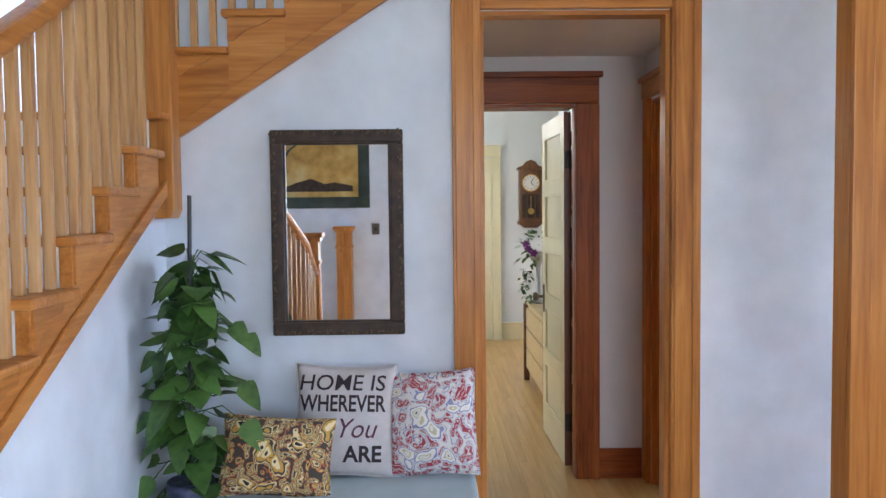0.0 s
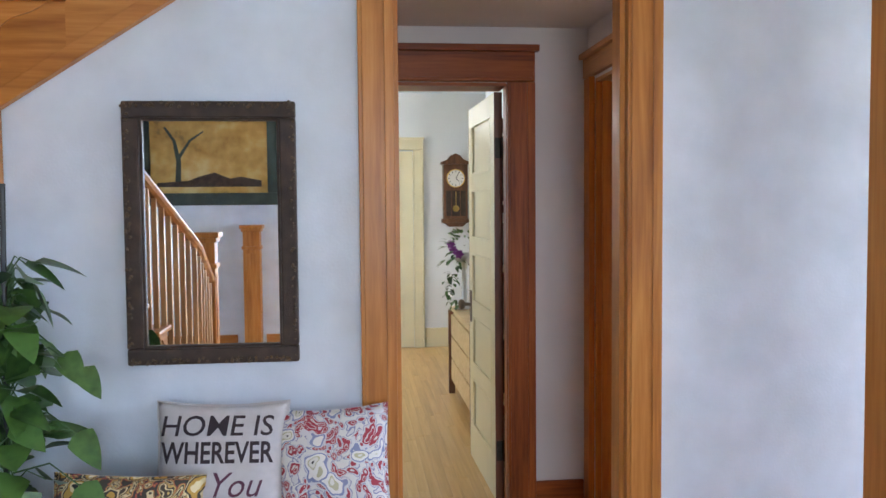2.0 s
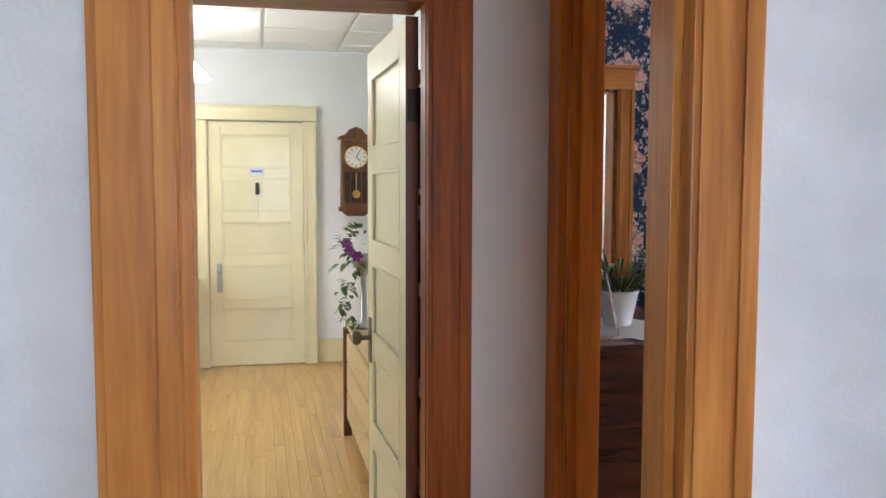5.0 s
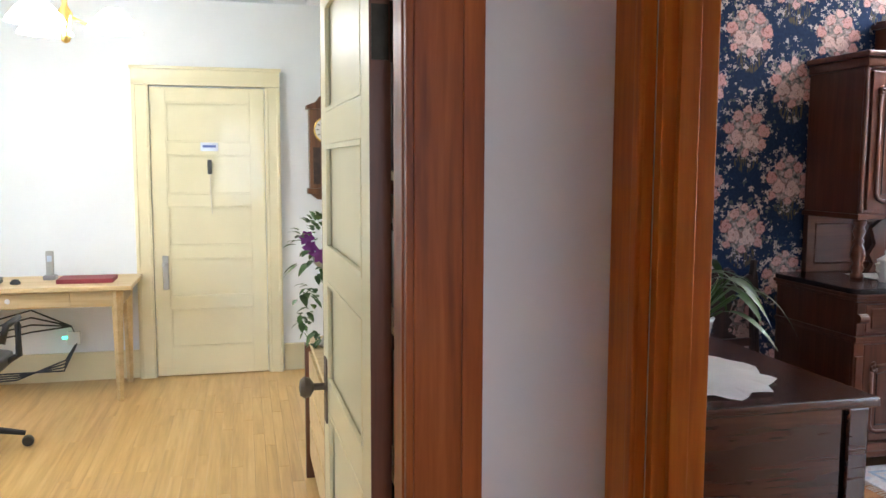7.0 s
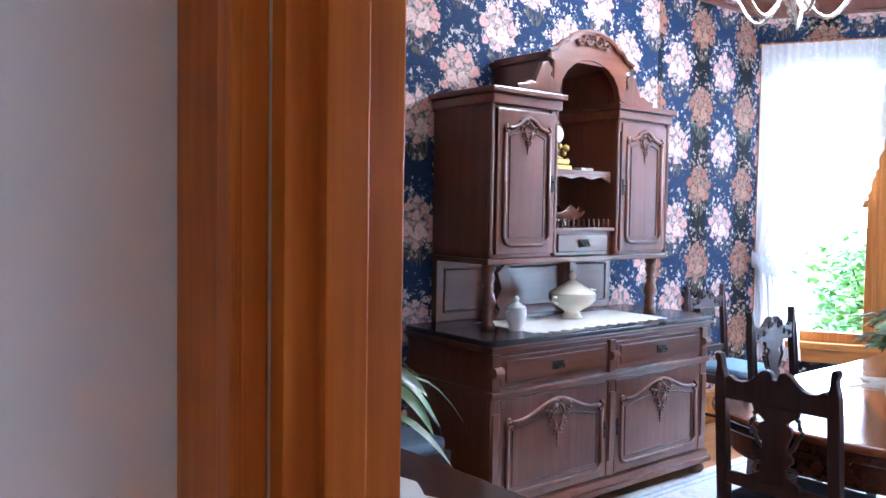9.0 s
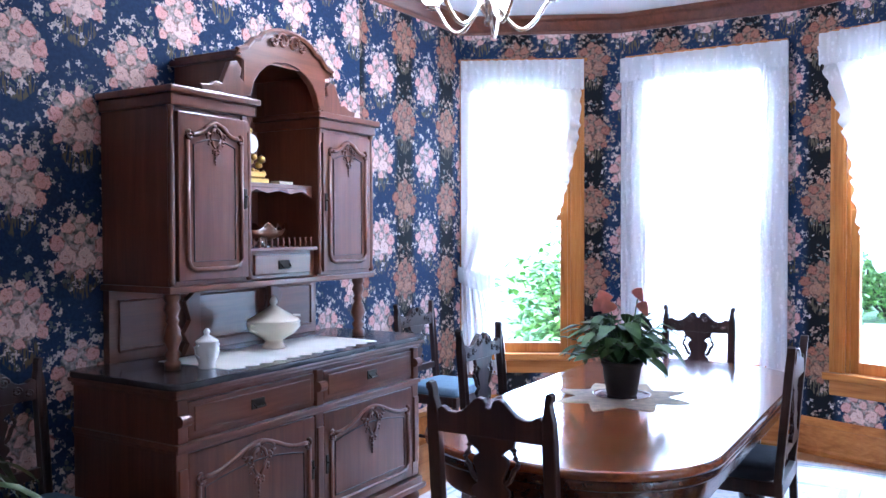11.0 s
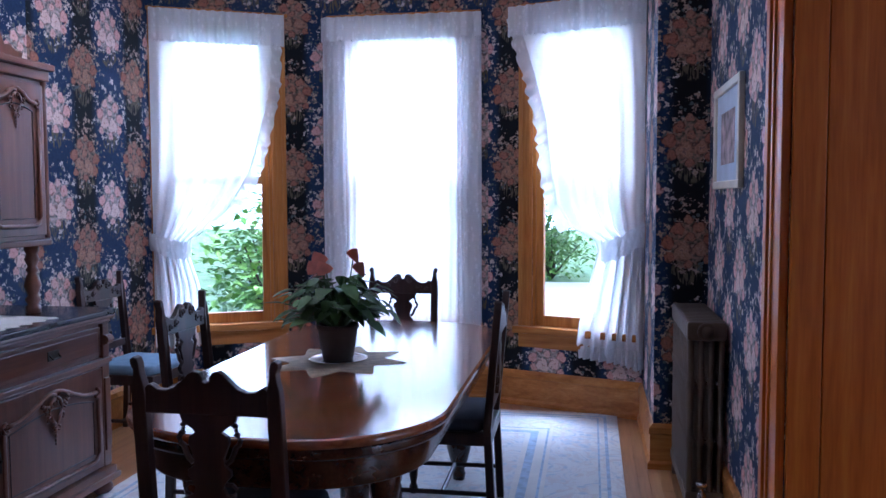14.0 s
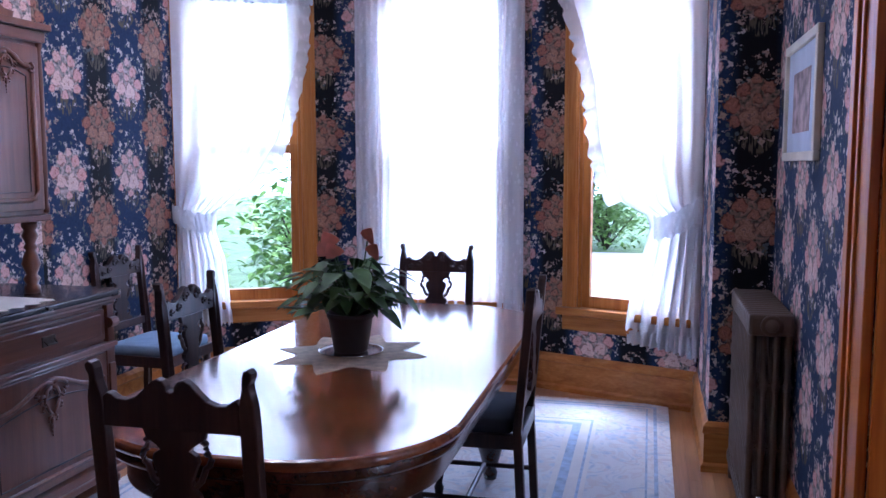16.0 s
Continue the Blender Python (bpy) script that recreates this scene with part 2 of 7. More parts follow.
def wallpaper(name, mixed):
    """Navy paper with half-dropped bunches of roses in sprays of small blossom, in metres along the wall."""
    m, nt, b = material(name, 0.75)
    b.inputs["Specular IOR Level"].default_value = 0.2
    uv = nt.nodes.new("ShaderNodeUVMap")
    uv.uv_map = "metres"

    def maths(op, a, c=None, d=None):
        n = nt.nodes.new("ShaderNodeMath")
        n.operation = op
        for k, v in enumerate((a, c, d)):
            if v is None:
                continue
            if isinstance(v, (int, float)):
                n.inputs[k].default_value = v
            else:
                nt.links.new(v, n.inputs[k])
        return n.outputs[0]

    def mixc(f, a, c):
        n = nt.nodes.new("ShaderNodeMix")
        n.data_type = 'RGBA'
        nt.links.new(f, n.inputs[0])
        for k, v in ((6, a), (7, c)):
            if isinstance(v, tuple):
                n.inputs[k].default_value = (*v, 1)
            else:
                nt.links.new(v, n.inputs[k])
        return n.outputs[2]

    def smooth(v, lo, hi):
        n = nt.nodes.new("ShaderNodeMapRange")
        n.interpolation_type = 'SMOOTHSTEP'
        nt.links.new(v, n.inputs[0])
        n.inputs[1].default_value, n.inputs[2].default_value = lo, hi
        return n.outputs[0]

    def tex(kind, scale, detail=2.0, vec=None):
        n = nt.nodes.new("ShaderNodeTex" + kind)
        n.inputs["Scale"].default_value = scale
        if kind == "Noise":
            n.inputs["Detail"].default_value = detail
        nt.links.new(vec or uv.outputs[0], n.inputs["Vector"])
        return n

    def split(v):
        n = nt.nodes.new("ShaderNodeSeparateXYZ")
        nt.links.new(v, n.inputs[0])
        return n.outputs[0], n.outputs[1]

    warp = tex("Noise", 14.0, 3.0)
    wv = nt.nodes.new("ShaderNodeVectorMath")
    wv.operation = 'MULTIPLY_ADD'
    nt.links.new(warp.outputs["Color"], wv.inputs[0])
    wv.inputs[1].default_value = (0.030, 0.030, 0)
    nt.links.new(uv.outputs[0], wv.inputs[2])
    U, V = split(wv.outputs[0])
    raw_u = split(uv.outputs[0])[0]
    # two lattices of bunches, half a repeat apart, meeting in diamonds
    ex, ey = maths('WRAP', maths('SUBTRACT', U, 0.1525), 0.275, -0.275), maths('WRAP', maths('SUBTRACT', V, 1.715), 0.2675, -0.2675)
    ox, oy = maths('WRAP', maths('SUBTRACT', U, 0.4275), 0.275, -0.275), maths('WRAP', maths('SUBTRACT', V, 1.9825), 0.2675, -0.2675)
    far = maths('ADD', maths('DIVIDE', maths('ABSOLUTE', ex), 0.275), maths('DIVIDE', maths('ABSOLUTE', ey), 0.2675))
    odd = maths('GREATER_THAN', far, 1.0)

    def pick(p, q):
        return maths('ADD', maths('MULTIPLY', q, odd), maths('MULTIPLY', p, maths('SUBTRACT', 1.0, odd)))

    px, py = pick(ex, ox), pick(ey, oy)
    dull = maths('MULTIPLY', maths('SUBTRACT', 1.0, odd), 1.0 if mixed else 0.0)

    def off(x, y, rx, ry):
        a, c = maths('DIVIDE', maths('SUBTRACT', px, x), rx), maths('DIVIDE', maths('SUBTRACT', py, y), ry)
        return maths('SQRT', maths('ADD', maths('MULTIPLY', a, a), maths('MULTIPLY', c, c)))

    # ground: blue, and nearly black down the columns of dull bunches
    column = maths('COSINE', maths('MULTIPLY', maths('SUBTRACT', raw_u, 0.1375), math.pi / 0.275))
    dark = smooth(column, 0.0, 0.75)
    if not mixed:
        dark = maths('MULTIPLY', dark, 0.0)
    weave = tex("Noise", 60.0, 2.0)
    blue = ramp(nt, weave.outputs[0], (0.35, (0.011, 0.026, 0.070)), (0.65, (0.017, 0.038, 0.094)))
    c = mixc(dark, blue, (0.004, 0.005, 0.008))
    ragged = tex("Noise", 17.0, 3.0)
    edge = maths('MULTIPLY', maths('SUBTRACT', ragged.outputs[0], 0.5), 2.2)
    gate = tex("Noise", 19.0, 2.0)
    spray = maths('SUBTRACT', 1.0, smooth(maths('ADD', off(0.0, 0.005, 0.180, 0.200), edge), 0.98, 1.06))
    heart = maths('SUBTRACT', 1.0, smooth(maths('ADD', off(0.0, -0.020, 0.115, 0.128), maths('MULTIPLY', edge, 0.45)), 0.90, 1.0))
    # drooping grass under the bunch
    streak = nt.nodes.new("ShaderNodeMapping")
    streak.inputs["Scale"].default_value = (1.0, 0.16, 1.0)
    nt.links.new(uv.outputs[0], streak.inputs[0])
    blades = tex("Noise", 95.0, 1.0, streak.outputs[0])
    under = maths('SUBTRACT', 1.0, smooth(off(0.005, -0.175, 0.095, 0.075), 0.75, 1.0))
    c = mixc(maths('MULTIPLY', under, smooth(blades.outputs[0], 0.46, 0.56)), c, (0.115, 0.095, 0.060))
    # leaves and four-petalled blossom of the sprays
    leaves = tex("Voronoi", 34.0)
    leafy = maths('MULTIPLY', maths('MULTIPLY', maths('LESS_THAN', leaves.outputs["Distance"], 0.36), spray), maths('LESS_THAN', gate.outputs[0], 0.53))
    c = mixc(leafy, c, (0.095, 0.115, 0.115))
    for scale, lo, hi, tint in ((23.0, 0.43, 9.0, 1.0), (31.0, -9.0, 0.54, 0.85)):
        vo = tex("Voronoi", scale, 0, wv.outputs[0])
        d = nt.nodes.new("ShaderNodeVectorMath")
        d.operation = 'SUBTRACT'
        nt.links.new(wv.outputs[0], d.inputs[0]), nt.links.new(vo.outputs["Position"], d.inputs[1])
        dx, dy = split(d.outputs[0])
        turn = maths('ARCTAN2', dy, dx)
        hue = nt.nodes.new("ShaderNodeSeparateColor")
        nt.links.new(vo.outputs["Color"], hue.inputs[0])
        petals = maths('ADD', maths('MULTIPLY', maths('COSINE', maths('ADD', maths('MULTIPLY', turn, 4.0), maths('MULTIPLY', hue.outputs[0], 6.28))), 0.13), 0.35)
        inside = maths('LESS_THAN', vo.outputs["Distance"], petals)
        some = maths('LESS_THAN', hue.outputs[1], 0.80)
        gated = maths('MULTIPLY', maths('GREATER_THAN', gate.outputs[0], lo), maths('LESS_THAN', gate.outputs[0], hi))
        mask = maths('MULTIPLY', maths('MULTIPLY', inside, some), maths('MULTIPLY', spray, gated))
        white = ramp(nt, vo.outputs["Distance"], (0.06, (0.50 * tint, 0.40 * tint, 0.30 * tint)), (0.18, (0.66 * tint, 0.55 * tint, 0.50 * tint)), (0.45, (0.44 * tint, 0.38 * tint, 0.38 * tint)))
        worn = ramp(nt, vo.outputs["Distance"], (0.06, (0.30, 0.20, 0.12)), (0.18, (0.46, 0.33, 0.26)), (0.45, (0.28, 0.19, 0.15)))
        c = mixc(mask, c, mixc(dull, white, worn))
    # the close-packed heart of the bunch, then its roses
    pack = tex("Noise", 46.0, 3.0, wv.outputs[0])
    pale_heart = ramp(nt, pack.outputs[0], (0.34, (0.07, 0.08, 0.085)), (0.46, (0.26, 0.24, 0.22)), (0.56, (0.46, 0.35, 0.32)), (0.68, (0.62, 0.52, 0.48)))
    dull_heart = ramp(nt, pack.outputs[0], (0.34, (0.05, 0.045, 0.035)), (0.46, (0.17, 0.13, 0.095)), (0.56, (0.30, 0.17, 0.12)), (0.68, (0.36, 0.22, 0.16)))
    c = mixc(heart, c, mixc(dull, pale_heart, dull_heart))
    petal = tex("Voronoi", 62.0, 0, wv.outputs[0])
    for x, y, r, pink in ROSES:
        ring = off(x, y, r, r * 0.95)
        curl = maths('ADD', maths('MULTIPLY', maths('ARCTAN2', maths('SUBTRACT', py, y), maths('SUBTRACT', px, x)), 3.0), maths('MULTIPLY', ring, 8.0))
        dist = maths('ADD', ring, maths('MULTIPLY', maths('SUBTRACT', petal.outputs["Distance"], 0.35), 0.48))
        mask = maths('SUBTRACT', 1.0, smooth(dist, 0.86, 1.0))
        shade = maths('ADD', dist, maths('MULTIPLY', maths('SINE', curl), 0.17))
        deep = (0.56 - 0.05 * pink, 0.34 - 0.15 * pink, 0.30 - 0.14 * pink)
        lit = (0.82 - 0.08 * pink, 0.62 - 0.22 * pink, 0.56 - 0.20 * pink)
        one = ramp(nt, shade, (0.08, tone(deep, 0.8)), (0.28, lit), (0.48, tone(lit, 0.72)), (0.62, lit), (0.80, tone(lit, 0.78)), (1.0, tone(deep, 0.45)))
        two = ramp(nt, shade, (0.08, tone(deep, 0.34)), (0.28, (lit[0] * 0.56, lit[1] * 0.42, lit[2] * 0.31)), (0.48, (lit[0] * 0.34, lit[1] * 0.24, lit[2] * 0.17)), (0.62, (lit[0] * 0.48, lit[1] * 0.36, lit[2] * 0.27)), (0.80, (lit[0] * 0.32, lit[1] * 0.22, lit[2] * 0.16)), (1.0, tone(deep, 0.16)))
        c = mixc(mask, c, mixc(dull, one, two))
    nt.links.new(c, b.inputs["Base Color"])
    fine = tex("Noise", 300.0, 2.0)
    bump(nt, b, fine.outputs[0], 0.06, 0.002)
    return m


M["paper"] = wallpaper("rose_wallpaper", False)
M["paper_mixed"] = wallpaper("rose_wallpaper_in_two_tones", True)
M["marble"] = plain("dark_marble_top", (0.045, 0.04, 0.042), 0.22, 0, 0.5, 5, 0.03, 0.2)
M["blue_seat"] = plain("blue_grey_seat_cloth", (0.16, 0.24, 0.33), 0.85, 0, 0.12, 14, 0.4)
M["dark_seat"] = plain("dark_blue_seat_cloth", (0.025, 0.032, 0.05), 0.8, 0, 0.15, 14, 0.4)
M["iron"] = plain("bronze_painted_iron", (0.125, 0.088, 0.062), 0.5, 0.3, 0.15, 8, 0.1)
M["dark_metal"] = plain("blackened_brass", (0.035, 0.027, 0.018), 0.45, 0.6, 0.3, 30, 0.2)
M["grey_iron"] = plain("grey_worn_iron", (0.24, 0.23, 0.23), 0.5, 0.2, 0.12, 8, 0.1)
M["frame_white"] = plain("ivory_picture_frame", (0.72, 0.66, 0.54), 0.4)
M["mat_blue"] = plain("pale_blue_mount", (0.55, 0.62, 0.72), 0.8)
M["print"] = plain("faded_print", (0.34, 0.24, 0.24), 0.6, 0, 0.7, 16, 0.0)


def sheer(name, thin, thick, sprig):
    """Thin white lace: an open net with closer worked sprigs."""
    m = bpy.data.materials.new(name)
    m.use_nodes = True
    nt = m.node_tree
    nt.nodes.clear()
    out, mix, clear = nt.nodes.new("ShaderNodeOutputMaterial"), nt.nodes.new("ShaderNodeMixShader"), nt.nodes.new("ShaderNodeBsdfTransparent")
    both, dif, tra = nt.nodes.new("ShaderNodeMixShader"), nt.nodes.new("ShaderNodeBsdfDiffuse"), nt.nodes.new("ShaderNodeBsdfTranslucent")
    dif.inputs[0].default_value = tra.inputs[0].default_value = (0.86, 0.87, 0.9, 1)
    both.inputs[0].default_value = 0.35
    nt.links.new(dif.outputs[0], both.inputs[1]), nt.links.new(tra.outputs[0], both.inputs[2])
    v = mapped(nt, (1.0, 1.0, 0.6))
    vor, noi, net = node(nt, "TexVoronoi", Scale=sprig), node(nt, "TexNoise", Scale=60.0, Detail=3.0), node(nt, "TexNoise", Scale=9.0, Detail=2.0)
    for n in (vor, noi, net):
        nt.links.new(v, n.inputs["Vector"])
    add = nt.nodes.new("ShaderNodeMath")
    add.operation = 'MULTIPLY_ADD'
    add.inputs[1].default_value = 0.7
    nt.links.new(noi.outputs[0], add.inputs[0]), nt.links.new(vor.outputs["Distance"], add.inputs[2])
    big = nt.nodes.new("ShaderNodeMath")
    big.operation = 'MULTIPLY_ADD'
    big.inputs[1].default_value = 0.35
    nt.links.new(net.outputs[0], big.inputs[0]), nt.links.new(add.outputs[0], big.inputs[2])
    r = ramp(nt, big.outputs[0], (0.70, (thick, thick, thick)), (0.86, (thin, thin, thin)))
    nt.links.new(r, mix.inputs[0])
    nt.links.new(clear.outputs[0], mix.inputs[1]), nt.links.new(both.outputs[0], mix.inputs[2])
    nt.links.new(mix.outputs[0], out.inputs[0])
    return m


M["lace"] = sheer("white_net_curtain", 0.92, 0.97, 36.0)
M["heavy_lace"] = sheer("white_patterned_lace", 0.955, 0.992, 38.0)
M["border_lace"] = sheer("white_border_lace", 0.84, 0.98, 30.0)


def glazing():
    """Thin clear pane: nearly all light goes straight through, a little is mirrored."""
    m = bpy.data.materials.new("window_glass")
    m.use_nodes = True
    nt = m.node_tree
    nt.nodes.clear()
    out, mix, clear, gloss = (nt.nodes.new("ShaderNode" + k) for k in ("OutputMaterial", "MixShader", "BsdfTransparent", "BsdfGlossy"))
    clear.inputs[0].default_value = (0.95, 0.97, 0.97, 1)
    gloss.inputs["Roughness"].default_value = 0.02
    mix.inputs[0].default_value = 0.05
    nt.links.new(clear.outputs[0], mix.inputs[1]), nt.links.new(gloss.outputs[0], mix.inputs[2])
    nt.links.new(mix.outputs[0], out.inputs[0])
    return m


M["glass"] = glazing()


def glow(name, colour, strength):
    m, nt, b = material(name, 0.4)
    b.inputs["Base Color"].default_value = (*colour, 1)
    b.inputs["Emission Color"].default_value = (*colour, 1)
    b.inputs["Emission Strength"].default_value = strength
    return m


def foliage(name, dark, light, rough=0.45, through=0.25):
    m, nt, b = material(name, rough)
    geo = nt.nodes.new("ShaderNodeNewGeometry")
    n = node(nt, "TexNoise", Scale=30.0, Detail=2.0)
    nt.links.new(mapped(nt), n.inputs["Vector"])
    add = nt.nodes.new("ShaderNodeMath")
    add.inputs[1].default_value = 0.6
    add.operation = 'MULTIPLY_ADD'
    nt.links.new(geo.outputs["Random Per Island"], add.inputs[0])
    nt.links.new(n.outputs[0], add.inputs[2])
    nt.links.new(ramp(nt, add.outputs[0], (0.35, dark), (1.0, light)), b.inputs["Base Color"])
    b.inputs["Subsurface Weight"].default_value = 0.0
    b.inputs["Transmission Weight"].default_value = through * 0.2
    return m


M["leaf"] = foliage("glossy_house_plant_leaf", (0.012, 0.038, 0.008), (0.075, 0.155, 0.030), 0.40)
M["leaf_dark"] = foliage("dark_green_leaf", (0.010, 0.038, 0.007), (0.060, 0.135, 0.026), 0.50)
M["leaf_out"] = foliage("garden_leaf", (0.06, 0.16, 0.02), (0.26, 0.44, 0.09), 0.55)

# ---- the rooms ----
# hall and parlour: y < 5.72; corridor: y 5.90 to 6.86; office: y > 7.0; dining room: x > 3.39
def wall_x(y0, y1, x0, x1, z1, holes=()):
    """Boxes of a wall along x with openings (x0, x1, z0, z1)."""
    out, x = [], x0
    for a, b, c, d in sorted(holes):
        out.append((x, a, y0, y1, 0, z1))
        if c > 0:
            out.append((a, b, y0, y1, 0, c))
        if d < z1:
            out.append((a, b, y0, y1, d, z1))
        x = b
    out.append((x, x1, y0, y1, 0, z1))
    return [b for b in out if b[1] - b[0] > 1e-4]


def wall_y(x0, x1, y0, y1, z1, holes=()):
    return [(a[2], a[3], a[0], a[1], a[4], a[5]) for a in wall_x(x0, x1, y0, y1, z1, holes)]


def metres(bm, dx, dy, shift=0.0, up=0.0):
    """Lays a UV map in metres over a wall that runs along (dx, dy)."""
    layer = bm.loops.layers.uv.new("metres")
    for f in bm.faces:
        for l in f.loops:
            l[layer].uv = (l.vert.co.x * dx + l.vert.co.y * dy + shift + 20.0, l.vert.co.z + up)
    return bm


H1, H2 = 3.08, 2.64
setting("wall_mirror", solid(*wall_x(5.72, 5.80, 1.02, 3.26, H1, [(2.29, 3.06, 0, 2.28)])), M["plaster"], "pale bluish white plaster wall of the stair hall", "wall")
setting("wall_parlour_north", solid(*wall_x(5.72, 5.86, 3.26, 8.40, H1, [(4.35, 6.22, 0, 2.28)])), M["plaster"], "pale plaster wall with a wide cased opening", "wall")
setting("wall_hall_south", solid(*wall_x(-0.15, 0.0, -0.15, 8.55, H1, [(2.1, 3.1, 0.75, 2.5), (4.1, 6.3, 0.75, 2.5)])), M["plaster"], "pale plaster wall behind the staircase foot", "wall")
setting("wall_hall_west", solid(*wall_y(-0.15, 0.0, 0.0, 6.86, 4.2, [(3.2, 4.6, 1.6, 3.2)])), M["plaster"], "pale plaster wall beside the staircase", "wall")
setting("wall_parlour_east", solid(*wall_y(8.40, 8.55, 0.0, 5.86, H1, [(2.6, 4.2, 0.75, 2.5), (4.75, 5.35, 0.75, 2.4)])), M["plaster"], "pale plaster parlour wall with windows", "wall")
setting("wall_corridor_north", solid(*wall_x(6.86, 7.0, 0.0, 3.26, H1, [(2.07, 2.93, 0, 2.04)])), M["corridor_plaster"], "plaster end wall of the corridor, its tint carrying the light there", "wall")
setting("wall_corridor_east", solid(*wall_y(3.26, 3.335, 5.80, 6.86, H1, [(6.08, 6.74, 0, 2.05)]), (3.26, 3.335, 6.86, 9.72, 0, H1)), M["corridor_plaster"], "plaster partition with the dining room doorway", "wall")
setting("wall_corridor_west", solid((1.85, 1.95, 5.80, 6.86, 0, 2.30)), M["corridor_plaster"], "plaster corridor wall", "wall")
setting("wall_office_south", solid(*wall_x(7.0, 7.02, 0.0, 3.26, H2, [(2.07, 2.93, 0, 2.04)])), M["office_wall"], "white painted office wall round the open door", "wall")
setting("wall_office_west", solid(*wall_y(-0.15, 0.0, 6.86, 11.80, H2, [(8.5, 10.1, 0.8, 2.2)])), M["office_wall"], "white painted office wall", "wall")
setting("wall_office_north", solid(*wall_x(11.66, 11.80, 0.0, 4.05, H2)), M["office_wall"], "white painted office wall with a cream door", "wall")
setting("wall_office_east", solid((3.25, 3.26, 7.02, 9.72, 0, H2), (3.90, 4.05, 9.84, 11.66, 0, H2), (3.25, 4.05, 9.72, 9.84, 0, H2)), M["office_wall"], "white painted office wall behind the door", "wall")
setting("ceiling_hall", solid((1.02, 8.55, -0.15, 5.72, H1, H1 + 0.12), (-0.15, 1.02, -0.15, 6.86, 4.2, 4.32), (0.9, 1.02, -0.15, 6.86, H1 + 0.12, 4.2)), M["ceiling"], "white plaster ceiling", "ceiling")
setting("ceiling_corridor", solid((1.95, 3.26, 5.80, 6.86, 2.30, 2.36)), M["corridor_plaster"], "low plaster ceiling under the stairs", "ceiling")
setting("ceiling_dining", solid((3.3, 9.75, 5.86, 9.95, H1, H1 + 0.1)), M["ceiling"], "white plaster ceiling", "ceiling")
ceil = solid((-0.15, 4.05, 7.0, 11.8, H2 + 0.02, H2 + 0.1))
for k in range(7):
    for j in range(8):
        x, y = 0.02 + 0.61 * k, 7.04 + 0.61 * j
        bm2 = solid((x, min(x + 0.585, 3.89), y, min(y + 0.585, 11.64), H2, H2 + 0.03), bevel=0.006)
        me = bpy.data.meshes.new("tmp")
        bm2.to_mesh(me), bm2.free()
        ceil.from_mesh(me)
setting("ceiling_office", ceil, M["ceiling"], "white ceiling of square fibre panels", "ceiling")

# dining room walls, papered
setting("wall_dining_back", metres(solid(*wall_x(9.6, 9.72, 3.335, 7.55, H1, [(4.07, 4.68, 0, 2.14)])), 1, 0, 0.1375, -0.02), M["paper"], "navy rose wallpaper behind the sideboard", "wall")
setting("wall_dining_corner", metres(solid((7.55, 8.86, 9.6, 9.72, 0, H1)), 1, 0, 0.1375, -0.02), M["paper_mixed"], "navy and black rose wallpaper beside the bay", "wall")
setting("wall_dining_picture", metres(solid((6.22, 8.02, 5.86, 6.0, 0, H1), (3.335, 4.35, 5.86, 6.0, 0, H1), (4.35, 6.22, 5.86, 6.0, 2.28, H1)), 1, 0), M["paper"], "navy rose wallpaper with a small framed print", "wall")
setting("wall_dining_west", metres(solid(*wall_y(3.335, 3.345, 6.0, 9.6, H1, [(6.08, 6.74, 0, 2.05)])), 0, 1), M["paper"], "navy rose wallpaper round the doorway", "wall")
setting("wall_dining_pier", metres(solid((8.02, 9.06, 5.90, 6.27, 0, H1)), 1, 1, 0.1175, -0.07), M["paper_mixed"], "narrow papered pier beside the radiator", "wall")

BAY = [((9.0, 6.25), (9.38, 7.33)), ((9.38, 7.33), (9.38, 8.55)), ((9.38, 8.55), (8.80, 9.66))]
SILL, HEAD = 0.56, 2.66
WIN = []
for k, ((ax, ay), (bx, by)) in enumerate(BAY):
    length = math.hypot(bx - ax, by - ay)
    turn = math.degrees(math.atan2(by - ay, bx - ax))
    m = pose(ax, ay, 0, 0, 0, turn)
    lo, hi = ((0.12, 0.80), (0.17, 1.05), (0.37, 1.11))[k]
    WIN.append((m, lo, hi, length))
    # local x runs along the wall, the room lies at local y > 0
    bm = solid(*wall_x(-0.16, 0.0, -0.05, length + 0.05, H1, [(lo, hi, SILL, HEAD)]))
    metres(bm, 1, 0, 0.07 + 0.1 * k)
    ob = setting("wall_bay", bm, M["paper_mixed"], "navy rose wallpaper round a tall bay window", "wall")
    ob.matrix_basis = m

# floors
setting("floor", solid((-0.15, 3.3, 5.81, 11.8, -0.1, -0.012), (3.3, 4.0, 9.9, 11.8, -0.1, 0), (-0.15, 3.3, -0.15, 5.81, -0.1, 0)), M["floor"], "pale maple strip floor", "floor")
setting("floor_dining", solid((3.3, 9.9, -0.15, 9.9, -0.1, -0.01)), M["floor_dining"], "warm oak strip floor", "floor")


def casing_v(x0, x1, z1, thick=0.022):
    """An upright moulded casing board, its face at local y 0, going back to y thick."""
    w = x1 - x0
    return solid((x0, x1, 0.006, thick, 0, z1), (x0 + 0.012, x1 - 0.012, 0.0, 0.008, 0, z1), (x0 + 0.72 * w, x1, -0.006, 0.008, 0, z1), bevel=0.003)


def trim(name, bm, mat, label, m=None):
    ob = setting(name, bm, mat, label, "trim")
    if m is not None:
        ob.matrix_basis = m
    return ob


OAK = "orange varnished oak casing"
